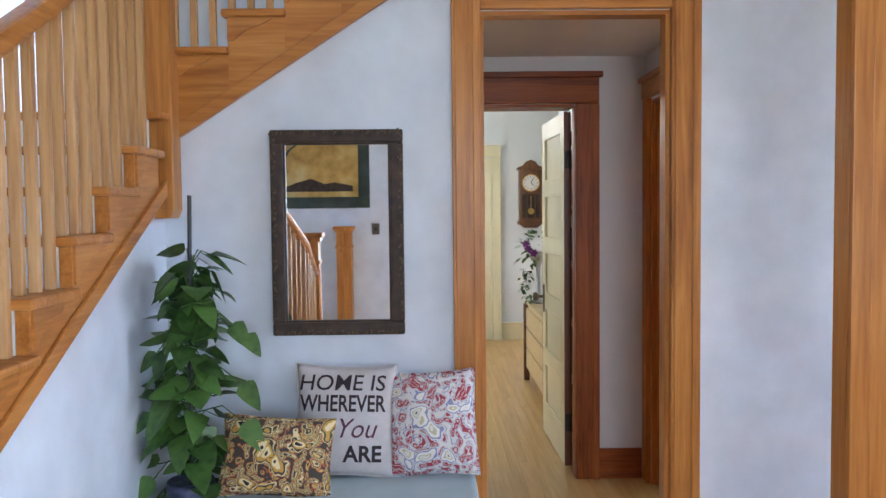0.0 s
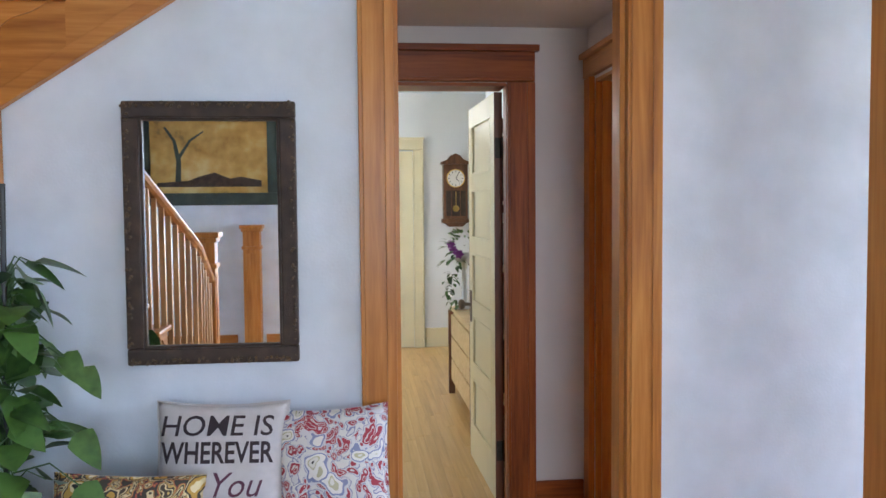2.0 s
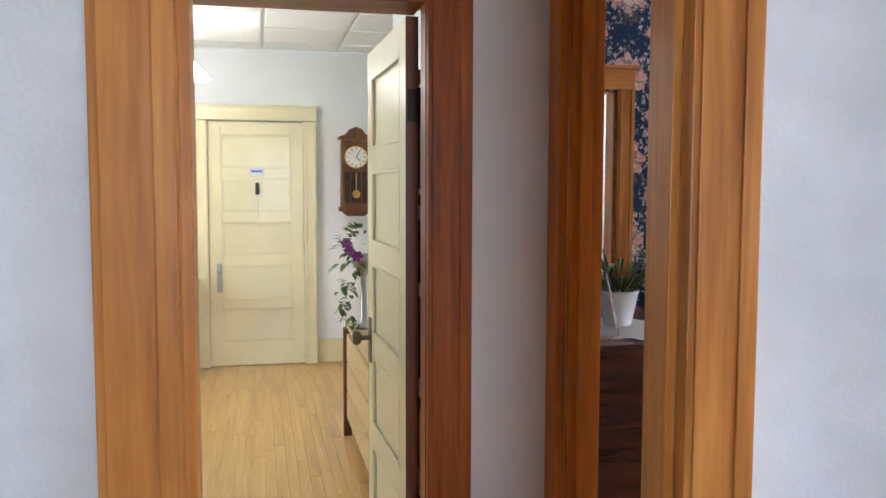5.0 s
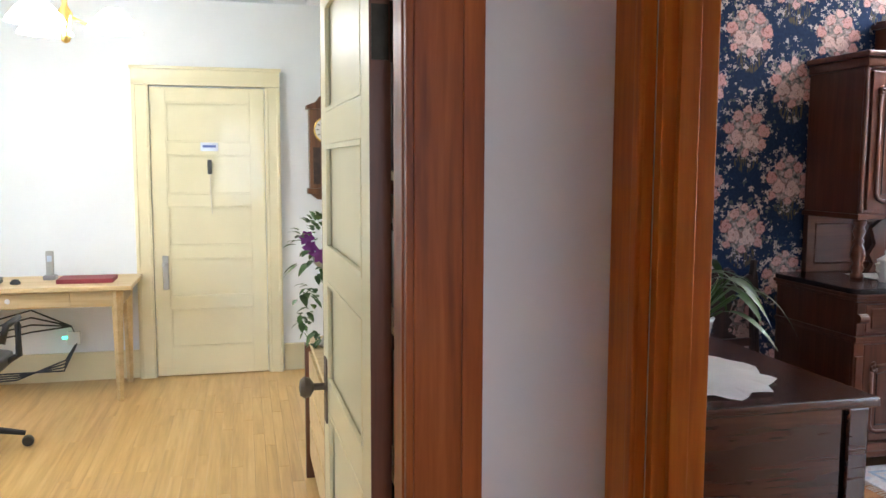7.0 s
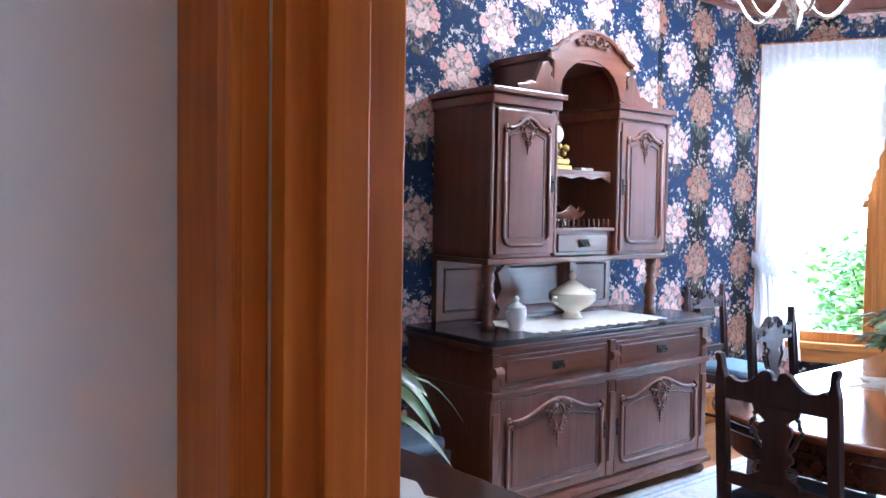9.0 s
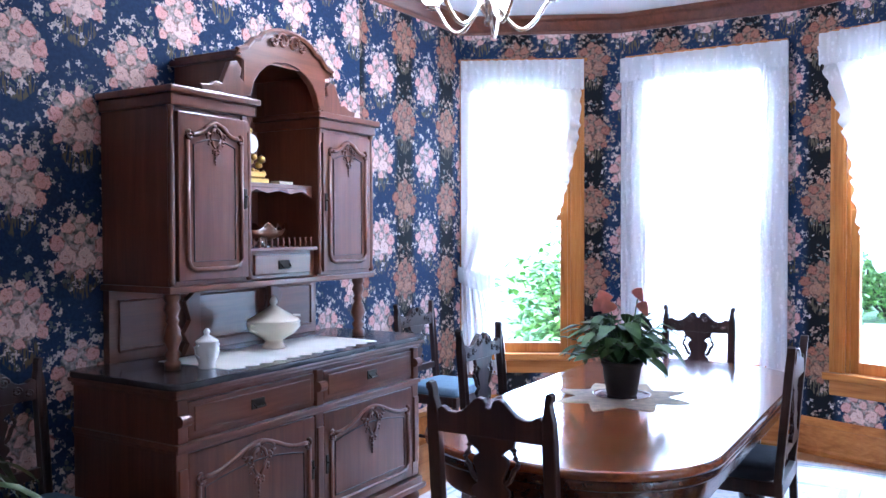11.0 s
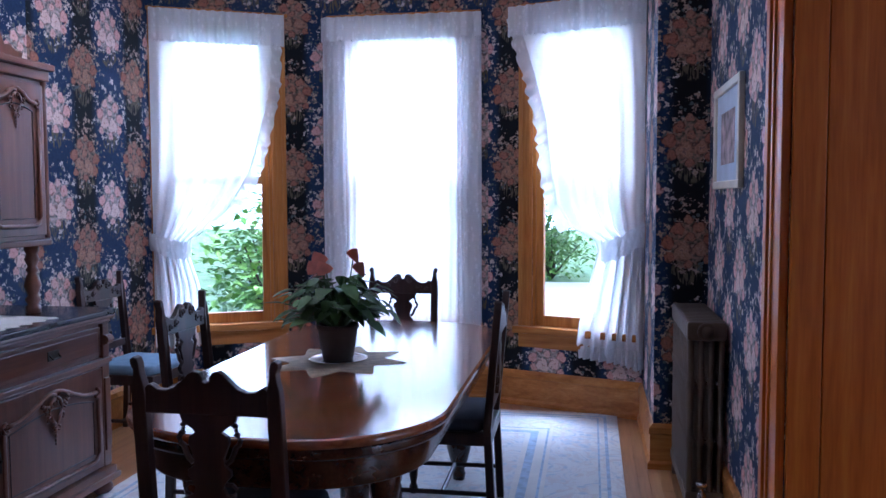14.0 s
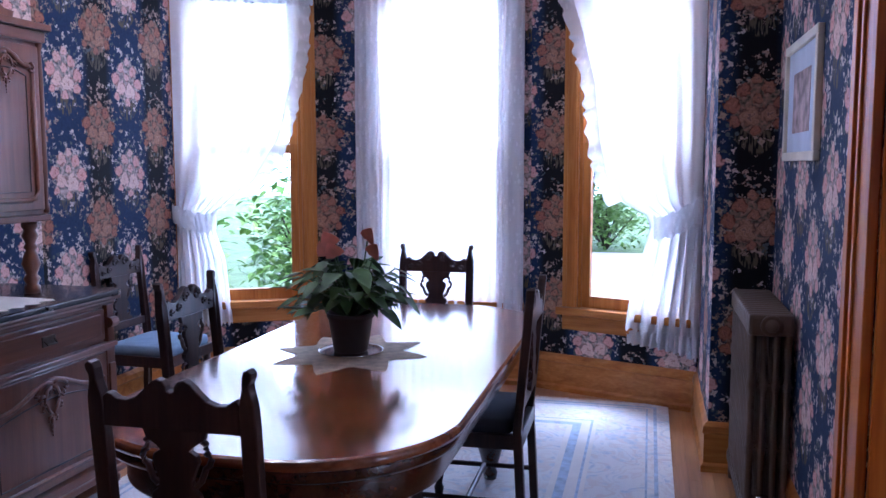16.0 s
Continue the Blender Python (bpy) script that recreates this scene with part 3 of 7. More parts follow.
# cased opening from the hall
for a, b in ((2.178, 2.292), (3.058, 3.174)):
    trim("casing", casing_v(a, b, 2.44, 0.04), M["oak"], OAK, pose(0, 5.68, 0))
trim("head_casing", solid((2.293, 3.057, 5.684, 5.72, 2.282, 2.42), (2.15, 3.20, 5.665, 5.72, 2.442, 2.47), bevel=0.004), M["oak_x"], OAK)
for a, b in ((2.29, 2.308), (3.042, 3.06)):
    trim("jamb", solid((a, b, 5.722, 5.805, 0, 2.262), bevel=0.002), M["oak"], "varnished oak door jamb")
trim("jamb_head", solid((2.29, 3.06, 5.722, 5.805, 2.262, 2.28)), M["oak_x"], "varnished oak door jamb")
for a, b in ((2.18, 2.288), (3.062, 3.17)):
    trim("casing", solid((a, b, 5.801, 5.825, 0, 2.28), bevel=0.003), M["oak"], OAK)
# office doorway
RED = "reddish brown varnished casing"
for a, b in ((1.952, 2.072), (2.872, 3.001)):
    trim("casing", casing_v(a, b, 2.045, 0.028), M["red_oak"], RED, pose(0, 6.831, 0))
trim("head_casing", solid((1.952, 3.001, 6.828, 6.858, 2.047, 2.185), (1.952, 3.02, 6.812, 6.858, 2.185, 2.215), (1.97, 2.985, 6.82, 6.85, 2.05, 2.066), bevel=0.004), M["red_oak_x"], RED)
for a, b, c in ((2.055, 2.073, 7.045), (2.869, 2.900, 6.935)):
    trim("jamb", solid((a, b, 6.859, c, 0, 2.04), bevel=0.002), M["red_oak"], "reddish varnished door jamb")
trim("jamb_head", solid((2.073, 2.869, 6.859, 7.045, 2.03, 2.046)), M["red_oak_x"], "dark varnished door jamb")
# dining doorway: corridor side, reveal and room side
trim("casing", solid((3.238, 3.259, 6.742, 6.853, 0, 2.06), (3.231, 3.24, 6.742, 6.765, 0, 2.06), bevel=0.003), M["mid_oak"], RED)
trim("casing", solid((3.236, 3.259, 5.935, 6.078, 0, 2.06), bevel=0.003), M["mid_oak"], RED)
trim("head_casing", solid((3.232, 3.259, 5.935, 6.853, 2.062, 2.15), (3.212, 3.259, 5.935, 6.855, 2.15, 2.175), bevel=0.004), M["oak_y"], RED)
trim("jamb", solid((3.2596, 3.358, 6.722, 6.742, 0, 2.05), (3.285, 3.32, 6.711, 6.724, 0, 2.05), bevel=0.002), M["mid_oak"], "varnished doorway reveal with a stop bead")
trim("jamb", solid((3.261, 3.358, 6.078, 6.096, 0, 2.05), bevel=0.002), M["mid_oak"], "varnished doorway reveal")
trim("jamb_head", solid((3.261, 3.358, 6.096, 6.722, 2.035, 2.05)), M["oak_y"], "varnished doorway reveal")
trim("casing", solid((3.346, 3.36, 6.743, 6.855, 0, 2.06), (3.346, 3.36, 6.004, 6.076, 0, 2.06), (3.346, 3.363, 6.004, 6.855, 2.062, 2.18), bevel=0.003), M["oak"], OAK)
# wide opening between parlour and dining room
trim("casing", casing_v(4.22, 4.352, 2.44, 0.04), M["oak"], OAK, pose(0, 5.68, 0))
trim("casing", solid((6.218, 6.46, 5.692, 5.72, 0, 2.28), bevel=0.003), M["oak"], OAK)
for a, b, p in ((6.22, 6.46, 0.0), (6.415, 6.465, 0.012), (6.36, 6.385, 0.008), (6.22, 6.26, 0.008)):
    trim("casing", solid((a, b, 6.001 + p * 0.5, 6.02 + p, 0, 2.28), bevel=0.004), M["mid_oak"], "deep moulded reddish oak casing")
trim("casing", solid((4.23, 4.35, 6.001, 6.02, 0, 2.28), bevel=0.003), M["mid_oak"], OAK)
trim("head_casing", solid((4.19, 6.50, 6.001, 6.024, 2.283, 2.42), (4.355, 6.50, 5.69, 5.72, 2.283, 2.44), bevel=0.004), M["oak_x"], OAK)
trim("jamb", solid((6.203, 6.219, 5.70, 5.897, 0, 2.28), (6.20, 6.219, 5.90, 6.0, 0, 2.28), bevel=0.004), M["mid_oak"], "broad oak reveal beside the sliding door pocket")
trim("jamb_head", solid((4.37, 6.20, 5.73, 5.99, 2.26, 2.283)), M["oak_x"], "oak reveal")
trim("jamb", solid((4.352, 4.37, 5.722, 5.80, 0, 2.28), (4.352, 4.37, 5.90, 5.998, 0, 2.28), bevel=0.003), M["oak"], "oak reveal")


trim("casing", solid((6.204, 6.36, 5.58, 5.689, 0, 2.28), bevel=0.006), M["mid_oak"], "deep oak back band on the parlour side")

# cased post between hall and parlour
post = thing("oak_post", pose(3.16, 4.45, 0), "broad square oak-cased post between hall and parlour", "post")
part("core", solid((0.012, 0.33, 0.012, 0.09, 0, H1)), M["oak"], post)
for x0, x1, d in ((0.0, 0.05, 0.0), (0.053, 0.125, 0.006), (0.128, 0.16, 0.0), (0.163, 0.30, 0.008), (0.303, 0.342, 0.0)):
    part("face_board", solid((x0, x1, d, 0.02, 0, H1 - 0.002), bevel=0.003), M["oak"], post)
part("side_board", solid((0.0, 0.014, 0.022, 0.10, 0, H1 - 0.002), bevel=0.003), M["oak"], post)
part("plinth", solid((-0.014, 0.356, -0.014, 0.11, 0, 0.20), bevel=0.004), M["oak"], post)

# ---- dining room: trim and windows ----
def run_trim(name, pts, profile, mat, label):
    """A moulding of (out, z) profile along a line of floor points; the room lies to the left of the way walked."""
    bm = bmesh.new()
    ps = [Vector(p).to_3d() for p in pts]
    rings = []
    for k, p in enumerate(ps):
        a = (ps[k] - ps[k - 1]).normalized() if k else None
        b = (ps[k + 1] - ps[k]).normalized() if k < len(ps) - 1 else None
        na = Vector((-a.y, a.x, 0)) if a else None
        nb = Vector((-b.y, b.x, 0)) if b else None
        n = (na or nb) if not (na and nb) else (na + nb) / max(0.3, (na + nb).length_squared / 2)
        rings.append([bm.verts.new(p + n * o + Vector((0, 0, z))) for o, z in profile])
    for r, q in zip(rings, rings[1:]):
        for j in range(len(profile) - 1):
            bm.faces.new((r[j], q[j], q[j + 1], r[j + 1]))
    bmesh.ops.recalc_face_normals(bm, faces=bm.faces)
    return trim(name, bm, mat, label)


BASE = [(0.0, 0.0), (0.03, 0.0), (0.03, 0.03), (0.018, 0.045), (0.018, 0.185), (0.026, 0.195), (0.022, 0.225), (0.008, 0.24), (0.0, 0.245)]
CROWN = [(0.0, H1 - 0.125), (0.014, H1 - 0.125), (0.014, H1 - 0.105), (0.03, H1 - 0.095), (0.065, H1 - 0.045), (0.095, H1 - 0.03), (0.095, H1 - 0.002), (0.0, H1 - 0.002)]
ROOM = [(6.47, 6.0), (8.02, 6.0), (8.02, 6.27), (9.005, 6.27), (9.38, 7.33), (9.38, 8.55), (8.83, 9.6), (3.345, 9.6), (3.345, 6.86)]
run_trim("baseboard", ROOM[:-2] + [(4.82, 9.6)], BASE, M["oak_y"], "tall orange oak baseboard")
run_trim("crown_moulding", [(3.345, 6.0)] + ROOM[1:-1] + [(3.345, 6.0)], CROWN, M["walnut_x"], "reddish wooden crown moulding")


def bay_window(k, m, lo, hi):
    """A tall double-hung window in its oak casing."""
    w = tagged(new("window_%d" % (k + 1)), "tall double-hung bay window with oak casing", "window", kind="structure")
    w.matrix_basis = m
    for a, b in ((lo - 0.10, lo), (hi, hi + 0.10)):
        part("casing", solid((a, b, 0.001, 0.022, SILL + 0.005, HEAD), (a + 0.01, a + 0.03, 0.02, 0.03, SILL + 0.005, HEAD), (b - 0.03, b - 0.01, 0.02, 0.03, SILL + 0.005, HEAD), bevel=0.003), M["oak"], w)
    part("head_casing", solid((lo - 0.10, hi + 0.10, 0.001, 0.026, HEAD + 0.002, HEAD + 0.085), (lo - 0.12, hi + 0.12, 0.001, 0.045, HEAD + 0.085, HEAD + 0.11), bevel=0.004), M["oak_x"], w)
    part("window_sill", solid((lo - 0.13, hi + 0.13, -0.155, 0.06, SILL - 0.045, SILL + 0.004), bevel=0.006), M["oak_x"], w)
    part("apron", solid((lo - 0.10, hi + 0.10, 0.001, 0.02, SILL - 0.145, SILL - 0.047), bevel=0.004), M["oak_x"], w)
    for a, b in ((lo, lo + 0.022), (hi - 0.022, hi)):
        part("jamb", solid((a, b, -0.155, 0.0, SILL, HEAD)), M["oak"], w)
    mid = SILL + 0.5 * (HEAD - SILL) - 0.02
    for name, y, z0, z1, rail in (("lower_sash", -0.05, SILL + 0.005, mid + 0.03, 0.075), ("upper_sash", -0.09, mid - 0.03, HEAD, 0.055)):
        s = part(name, solid((lo + 0.022, lo + 0.075, y, y + 0.035, z0, z1), (hi - 0.075, hi - 0.022, y, y + 0.035, z0, z1), (lo + 0.075, hi - 0.075, y, y + 0.035, z0, z0 + rail), (lo + 0.075, hi - 0.075, y, y + 0.035, z1 - 0.04, z1), bevel=0.003), M["oak"], w)
        pane = part("pane", solid((lo + 0.07, hi - 0.07, y + 0.014, y + 0.018, z0 + rail - 0.005, z1 - 0.036)), M["glass"], s)
        pane.visible_shadow = False
    part("sash_lock", solid(((lo + hi) / 2 - 0.03, (lo + hi) / 2 + 0.03, -0.02, 0.0, mid + 0.03, mid + 0.045), bevel=0.004), M["iron"], w)
    tube_bm = tube([(lo + 0.01, 0.03, HEAD + 0.05), (hi - 0.01, 0.03, HEAD + 0.05)], 0.006)
    part("curtain_rod", tube_bm, M["steel"], w)
    return w


for k, (m, lo, hi, length) in enumerate(WIN):
    bay_window(k, m, lo, hi)


def drape(name, m, a, width, edge, z0, z1, folds, out=0.04, ruffle=True, seed=0, mat="lace", rise=0.0):
    """A hanging lace curtain; edge gives (height, share of the width covered from side a), from the top down."""
    rng = random.Random(seed)
    ph = [rng.uniform(0, 6.28) for _ in range(4)]
    nu, nv = 72, 90
    zs, fr = [e[0] for e in edge], [e[1] for e in edge]

    def share(z):
        return float(np.interp(z, zs[::-1], fr[::-1]))

    bm = bmesh.new()
    grid = []
    for j in range(nv + 1):
        z = z1 + (z0 - z1) * j / nv
        s = share(z)
        tight = max(0.0, 1 - s)
        row = []
        for i in range(nu + 1):
            u = i / nu
            amp = 0.012 + 0.034 * tight
            y = out + amp * math.sin(folds * 2 * math.pi * u + ph[0] + 0.9 * math.sin(2.3 * z + ph[1]) + 1.3 * math.sin(7.0 * u + ph[3])) + 0.006 * math.sin(folds * 5.3 * u + ph[2] + 2 * z)
            zz = z
            if ruffle and u > 0.9:
                y += 0.014 * math.sin(z * 95 + ph[3]) * (u - 0.9) / 0.1
            x = a + width * s * u + (0.008 * math.sin(z * 70) if ruffle and u > 0.96 else 0)
            zz += rise * u * (j / nv) ** 6
            if j == nv:
                zz += 0.012 * math.sin(folds * 4 * math.pi * u)
            row.append(bm.verts.new((x, y, zz)))
        grid.append(row)
    for r, q in zip(grid, grid[1:]):
        for i in range(nu):
            bm.faces.new((r[i], r[i + 1], q[i + 1], q[i]))
    ob = part(name, bm, M[mat], smooth=True)
    ob.matrix_basis = m
    return ob


def band(name, parent, pts, h, mat):
    """A soft gathered strip of cloth through points, of height h."""
    bm = bmesh.new()
    fine, n = [], 40
    for i in range(n + 1):
        t = i / n * (len(pts) - 1)
        k = min(int(t), len(pts) - 2)
        p, q, f = Vector(pts[k]), Vector(pts[k + 1]), t - k
        f = f * f * (3 - 2 * f) * 0.5 + f * 0.5
        fine.append(p + (q - p) * f)
    rows = []
    for j in range(7):
        v = j / 6 * 2 - 1
        rows.append([bm.verts.new((p.x, p.y + 0.020 * (1 - v * v) + 0.006 * math.sin(i * 1.7 + 2 * v), p.z + v * h / 2 * (1 + 0.10 * math.sin(i * 0.9)) + 0.004 * math.sin(i * 2.3))) for i, p in enumerate(fine)])
    for r, q in zip(rows, rows[1:]):
        for i in range(n):
            bm.faces.new((r[i], r[i + 1], q[i + 1], q[i]))
    return part(name, bm, mat, parent, smooth=True)


def flounce(parent, a, width, edge, z0, z1, deep, out, seed):
    """A gathered lace edging down the free side of a curtain."""
    rng = random.Random(seed)
    zs, fr = [e[0] for e in edge], [e[1] for e in edge]
    sign = 1 if width > 0 else -1
    bm, rows, n = bmesh.new(), [], 150
    ph = rng.uniform(0, 6.28)
    for j in range(n + 1):
        z = z1 + (z0 - z1) * j / n
        x = a + width * float(np.interp(z, zs[::-1], fr[::-1]))
        wave = math.sin(z * 62 + ph + 1.4 * math.sin(z * 17))
        row = []
        for i in range(5):
            t = i / 4
            row.append(bm.verts.new((x - sign * 0.02 + sign * deep * t * (1 + 0.06 * wave), out + 0.012 + 0.015 * t * wave, z - 0.03 * t + 0.010 * t * math.sin(z * 41 + ph))))
        rows.append(row)
    for r, q in zip(rows, rows[1:]):
        for i in range(4):
            bm.faces.new((r[i], r[i + 1], q[i + 1], q[i]))
    return part("lace_edging", bm, M["border_lace"], parent, "gathered lace edging", smooth=True)


# the curtain of the first window hangs to its far end, that of the third to its near end
m, lo, hi, _ = WIN[2]
wide = -(hi - lo + 0.15)
sweep = [(2.745, 0.93), (2.3, 0.92), (2.1, 0.88), (1.80, 0.80), (1.63, 0.74), (1.38, 0.57), (1.25, 0.40), (1.16, 0.27), (1.08, 0.26), (0.85, 0.34), (0.45, 0.38)]
c = thing("curtain", m @ pose(hi + 0.08, 0, 0), "white lace curtain swept aside and tied back", "curtain", "bay window curtains")
o = drape("panel", pose(0, 0, 0), 0.0, wide, sweep, 0.42, 2.745, 6.3, 0.065, False, 1)
o.parent = c
o = drape("valance", pose(0, 0, 0), 0.0, wide * 1.02, [(2.75, 1.0), (2.4, 1.0)], 2.53, 2.75, 16, 0.095, False, 2, "border_lace")
o.parent = c
flounce(c, 0.0, wide, sweep, 1.30, 2.70, 0.085, 0.055, 11)
band("tieback", c, [(0.05, 0.02, 1.18), (-0.03, 0.12, 1.14), (-0.12, 0.14, 1.11), (-0.20, 0.12, 1.10), (-0.25, 0.03, 1.12)], 0.13, M["border_lace"])
m, lo, hi, _ = WIN[0]
wide = 0.93
sweep = [(2.745, 0.97), (2.60, 0.95), (2.29, 0.84), (1.98, 0.75), (1.64, 0.71), (1.41, 0.65), (1.25, 0.54), (1.17, 0.36), (1.10, 0.33), (0.88, 0.38), (0.55, 0.46), (0.36, 0.48)]
c = thing("curtain", m @ pose(lo - 0.125, 0, 0), "white lace curtain swept aside and tied back", "curtain", "bay window curtains")
o = drape("panel", pose(0, 0, 0), 0.0, wide, sweep, 0.34, 2.745, 5.5, 0.07, False, 3, "heavy_lace", 0.14)
o.parent = c
o = drape("valance", pose(0, 0, 0), 0.0, wide * 1.02, [(2.75, 1.0), (2.4, 1.0)], 2.55, 2.75, 14, 0.10, False, 4, "border_lace")
o.parent = c
flounce(c, 0.0, wide, sweep, 1.26, 2.70, 0.085, 0.06, 12)
o = drape("hem_flounce", pose(0, 0, 0), 0.0, wide, [(0.50, 0.44), (0.30, 0.47)], 0.33, 0.47, 9, 0.085, False, 8, "border_lace", 0.12)
o.parent = c
band("tieback", c, [(-0.05, 0.02, 1.26), (0.02, 0.12, 1.21), (0.13, 0.15, 1.14), (0.25, 0.12, 1.10), (0.31, 0.03, 1.11)], 0.14, M["border_lace"])
m, lo, hi, _ = WIN[1]
c = thing("curtain", m @ pose(0.04, 0, 0), "white lace curtain panel hanging straight", "curtain", "bay window curtains")
o = drape("panel", pose(0, 0, 0), 0.0, 1.15, [(2.745, 1.0), (0.3, 1.0)], 0.45, 2.745, 19, 0.05, False, 5)
o.parent = c
o = drape("valance", pose(0, 0, 0), 0.0, 1.16, [(2.75, 1.0), (2.4, 1.0)], 2.58, 2.75, 15, 0.085, False, 6, "border_lace")
o.parent = c
for a in (0.0, 0.98):
    o = drape("lace_border", pose(0, 0, 0), a, 0.17, [(2.70, 1.0), (0.3, 1.0)], 0.45, 2.70, 3, 0.075, False, 7, "border_lace")
    o.parent = c


# ---- dining table ----
def rounded(x0, x1, y0, y1, r, n=10):
    """A rectangle's outline with round corners."""
    out = []
    for cx, cy, a0 in ((x1 - r, y0 + r, -90), (x1 - r, y1 - r, 0), (x0 + r, y1 - r, 90), (x0 + r, y0 + r, 180)):
        for k in range(n + 1):
            a = radians(a0 + 90 * k / n)
            out.append((cx + r * math.cos(a), cy + r * math.sin(a)))
    return out


FLAT = Matrix(((1, 0, 0, 0), (0, 0, 1, 0), (0, 1, 0, 0), (0, 0, 0, 1)))


def slab(outline, z0, z1, bevel=0.0, bm=None):
    """An outline in x and y, thick from z0 to z1."""
    b2 = prism(outline, z1 - z0, bevel)
    bmesh.ops.transform(b2, matrix=Matrix.Translation((0, 0, z0)) @ FLAT, verts=b2.verts)
    bmesh.ops.recalc_face_normals(b2, faces=b2.faces)
    return b2


def joined(*bms):
    """Several meshes as one."""
    out = bmesh.new()
    for b in bms:
        me = bpy.data.meshes.new("tmp")
        b.to_mesh(me), b.free()
        out.from_mesh(me)
        bpy.data.meshes.remove(me)
    return out


tb = thing("dining_table", pose(6.862, 7.60, 0), "long polished oak dining table with rounded corners", "table")
part("tabletop", slab(rounded(-1.17, 1.17, -0.545, 0.545, 0.44, 30), 0.738, 0.77, 0.014), M["tablewood"], tb)
part("edge_moulding", slab(rounded(-1.15, 1.15, -0.525, 0.525, 0.42, 30), 0.700, 0.737, 0.01), M["mahogany"], tb)
part("apron", slab(rounded(-1.10, 1.10, -0.475, 0.475, 0.38, 30), 0.60, 0.704, 0.004), M["mahogany"], tb)
for o in tb.children:
    for f in o.data.polygons:
        f.use_smooth = abs(f.normal.z) < 0.5
LEG = [(0.03, 0.0), (0.035, 0.03), (0.028, 0.05), (0.04, 0.08), (0.062, 0.16), (0.066, 0.22), (0.05, 0.28), (0.034, 0.31), (0.05, 0.33), (0.05, 0.35), (0.034, 0.37), (0.042, 0.44), (0.055, 0.52), (0.055, 0.61)]
for x, y in ((-0.78, -0.33), (-0.78, 0.33), (0.78, -0.33), (0.78, 0.33), (0.0, 0.0)):
    part("leg", lathe(LEG, 18, (x, y, 0.012)), M["mahogany"], tb, smooth=True)


# ---- dining chairs ----
def mirrored(pts):
    """A closed outline from its right half, given from the bottom up."""
    return pts + [(-x, z) for x, z in reversed(pts) if x > 1e-6]


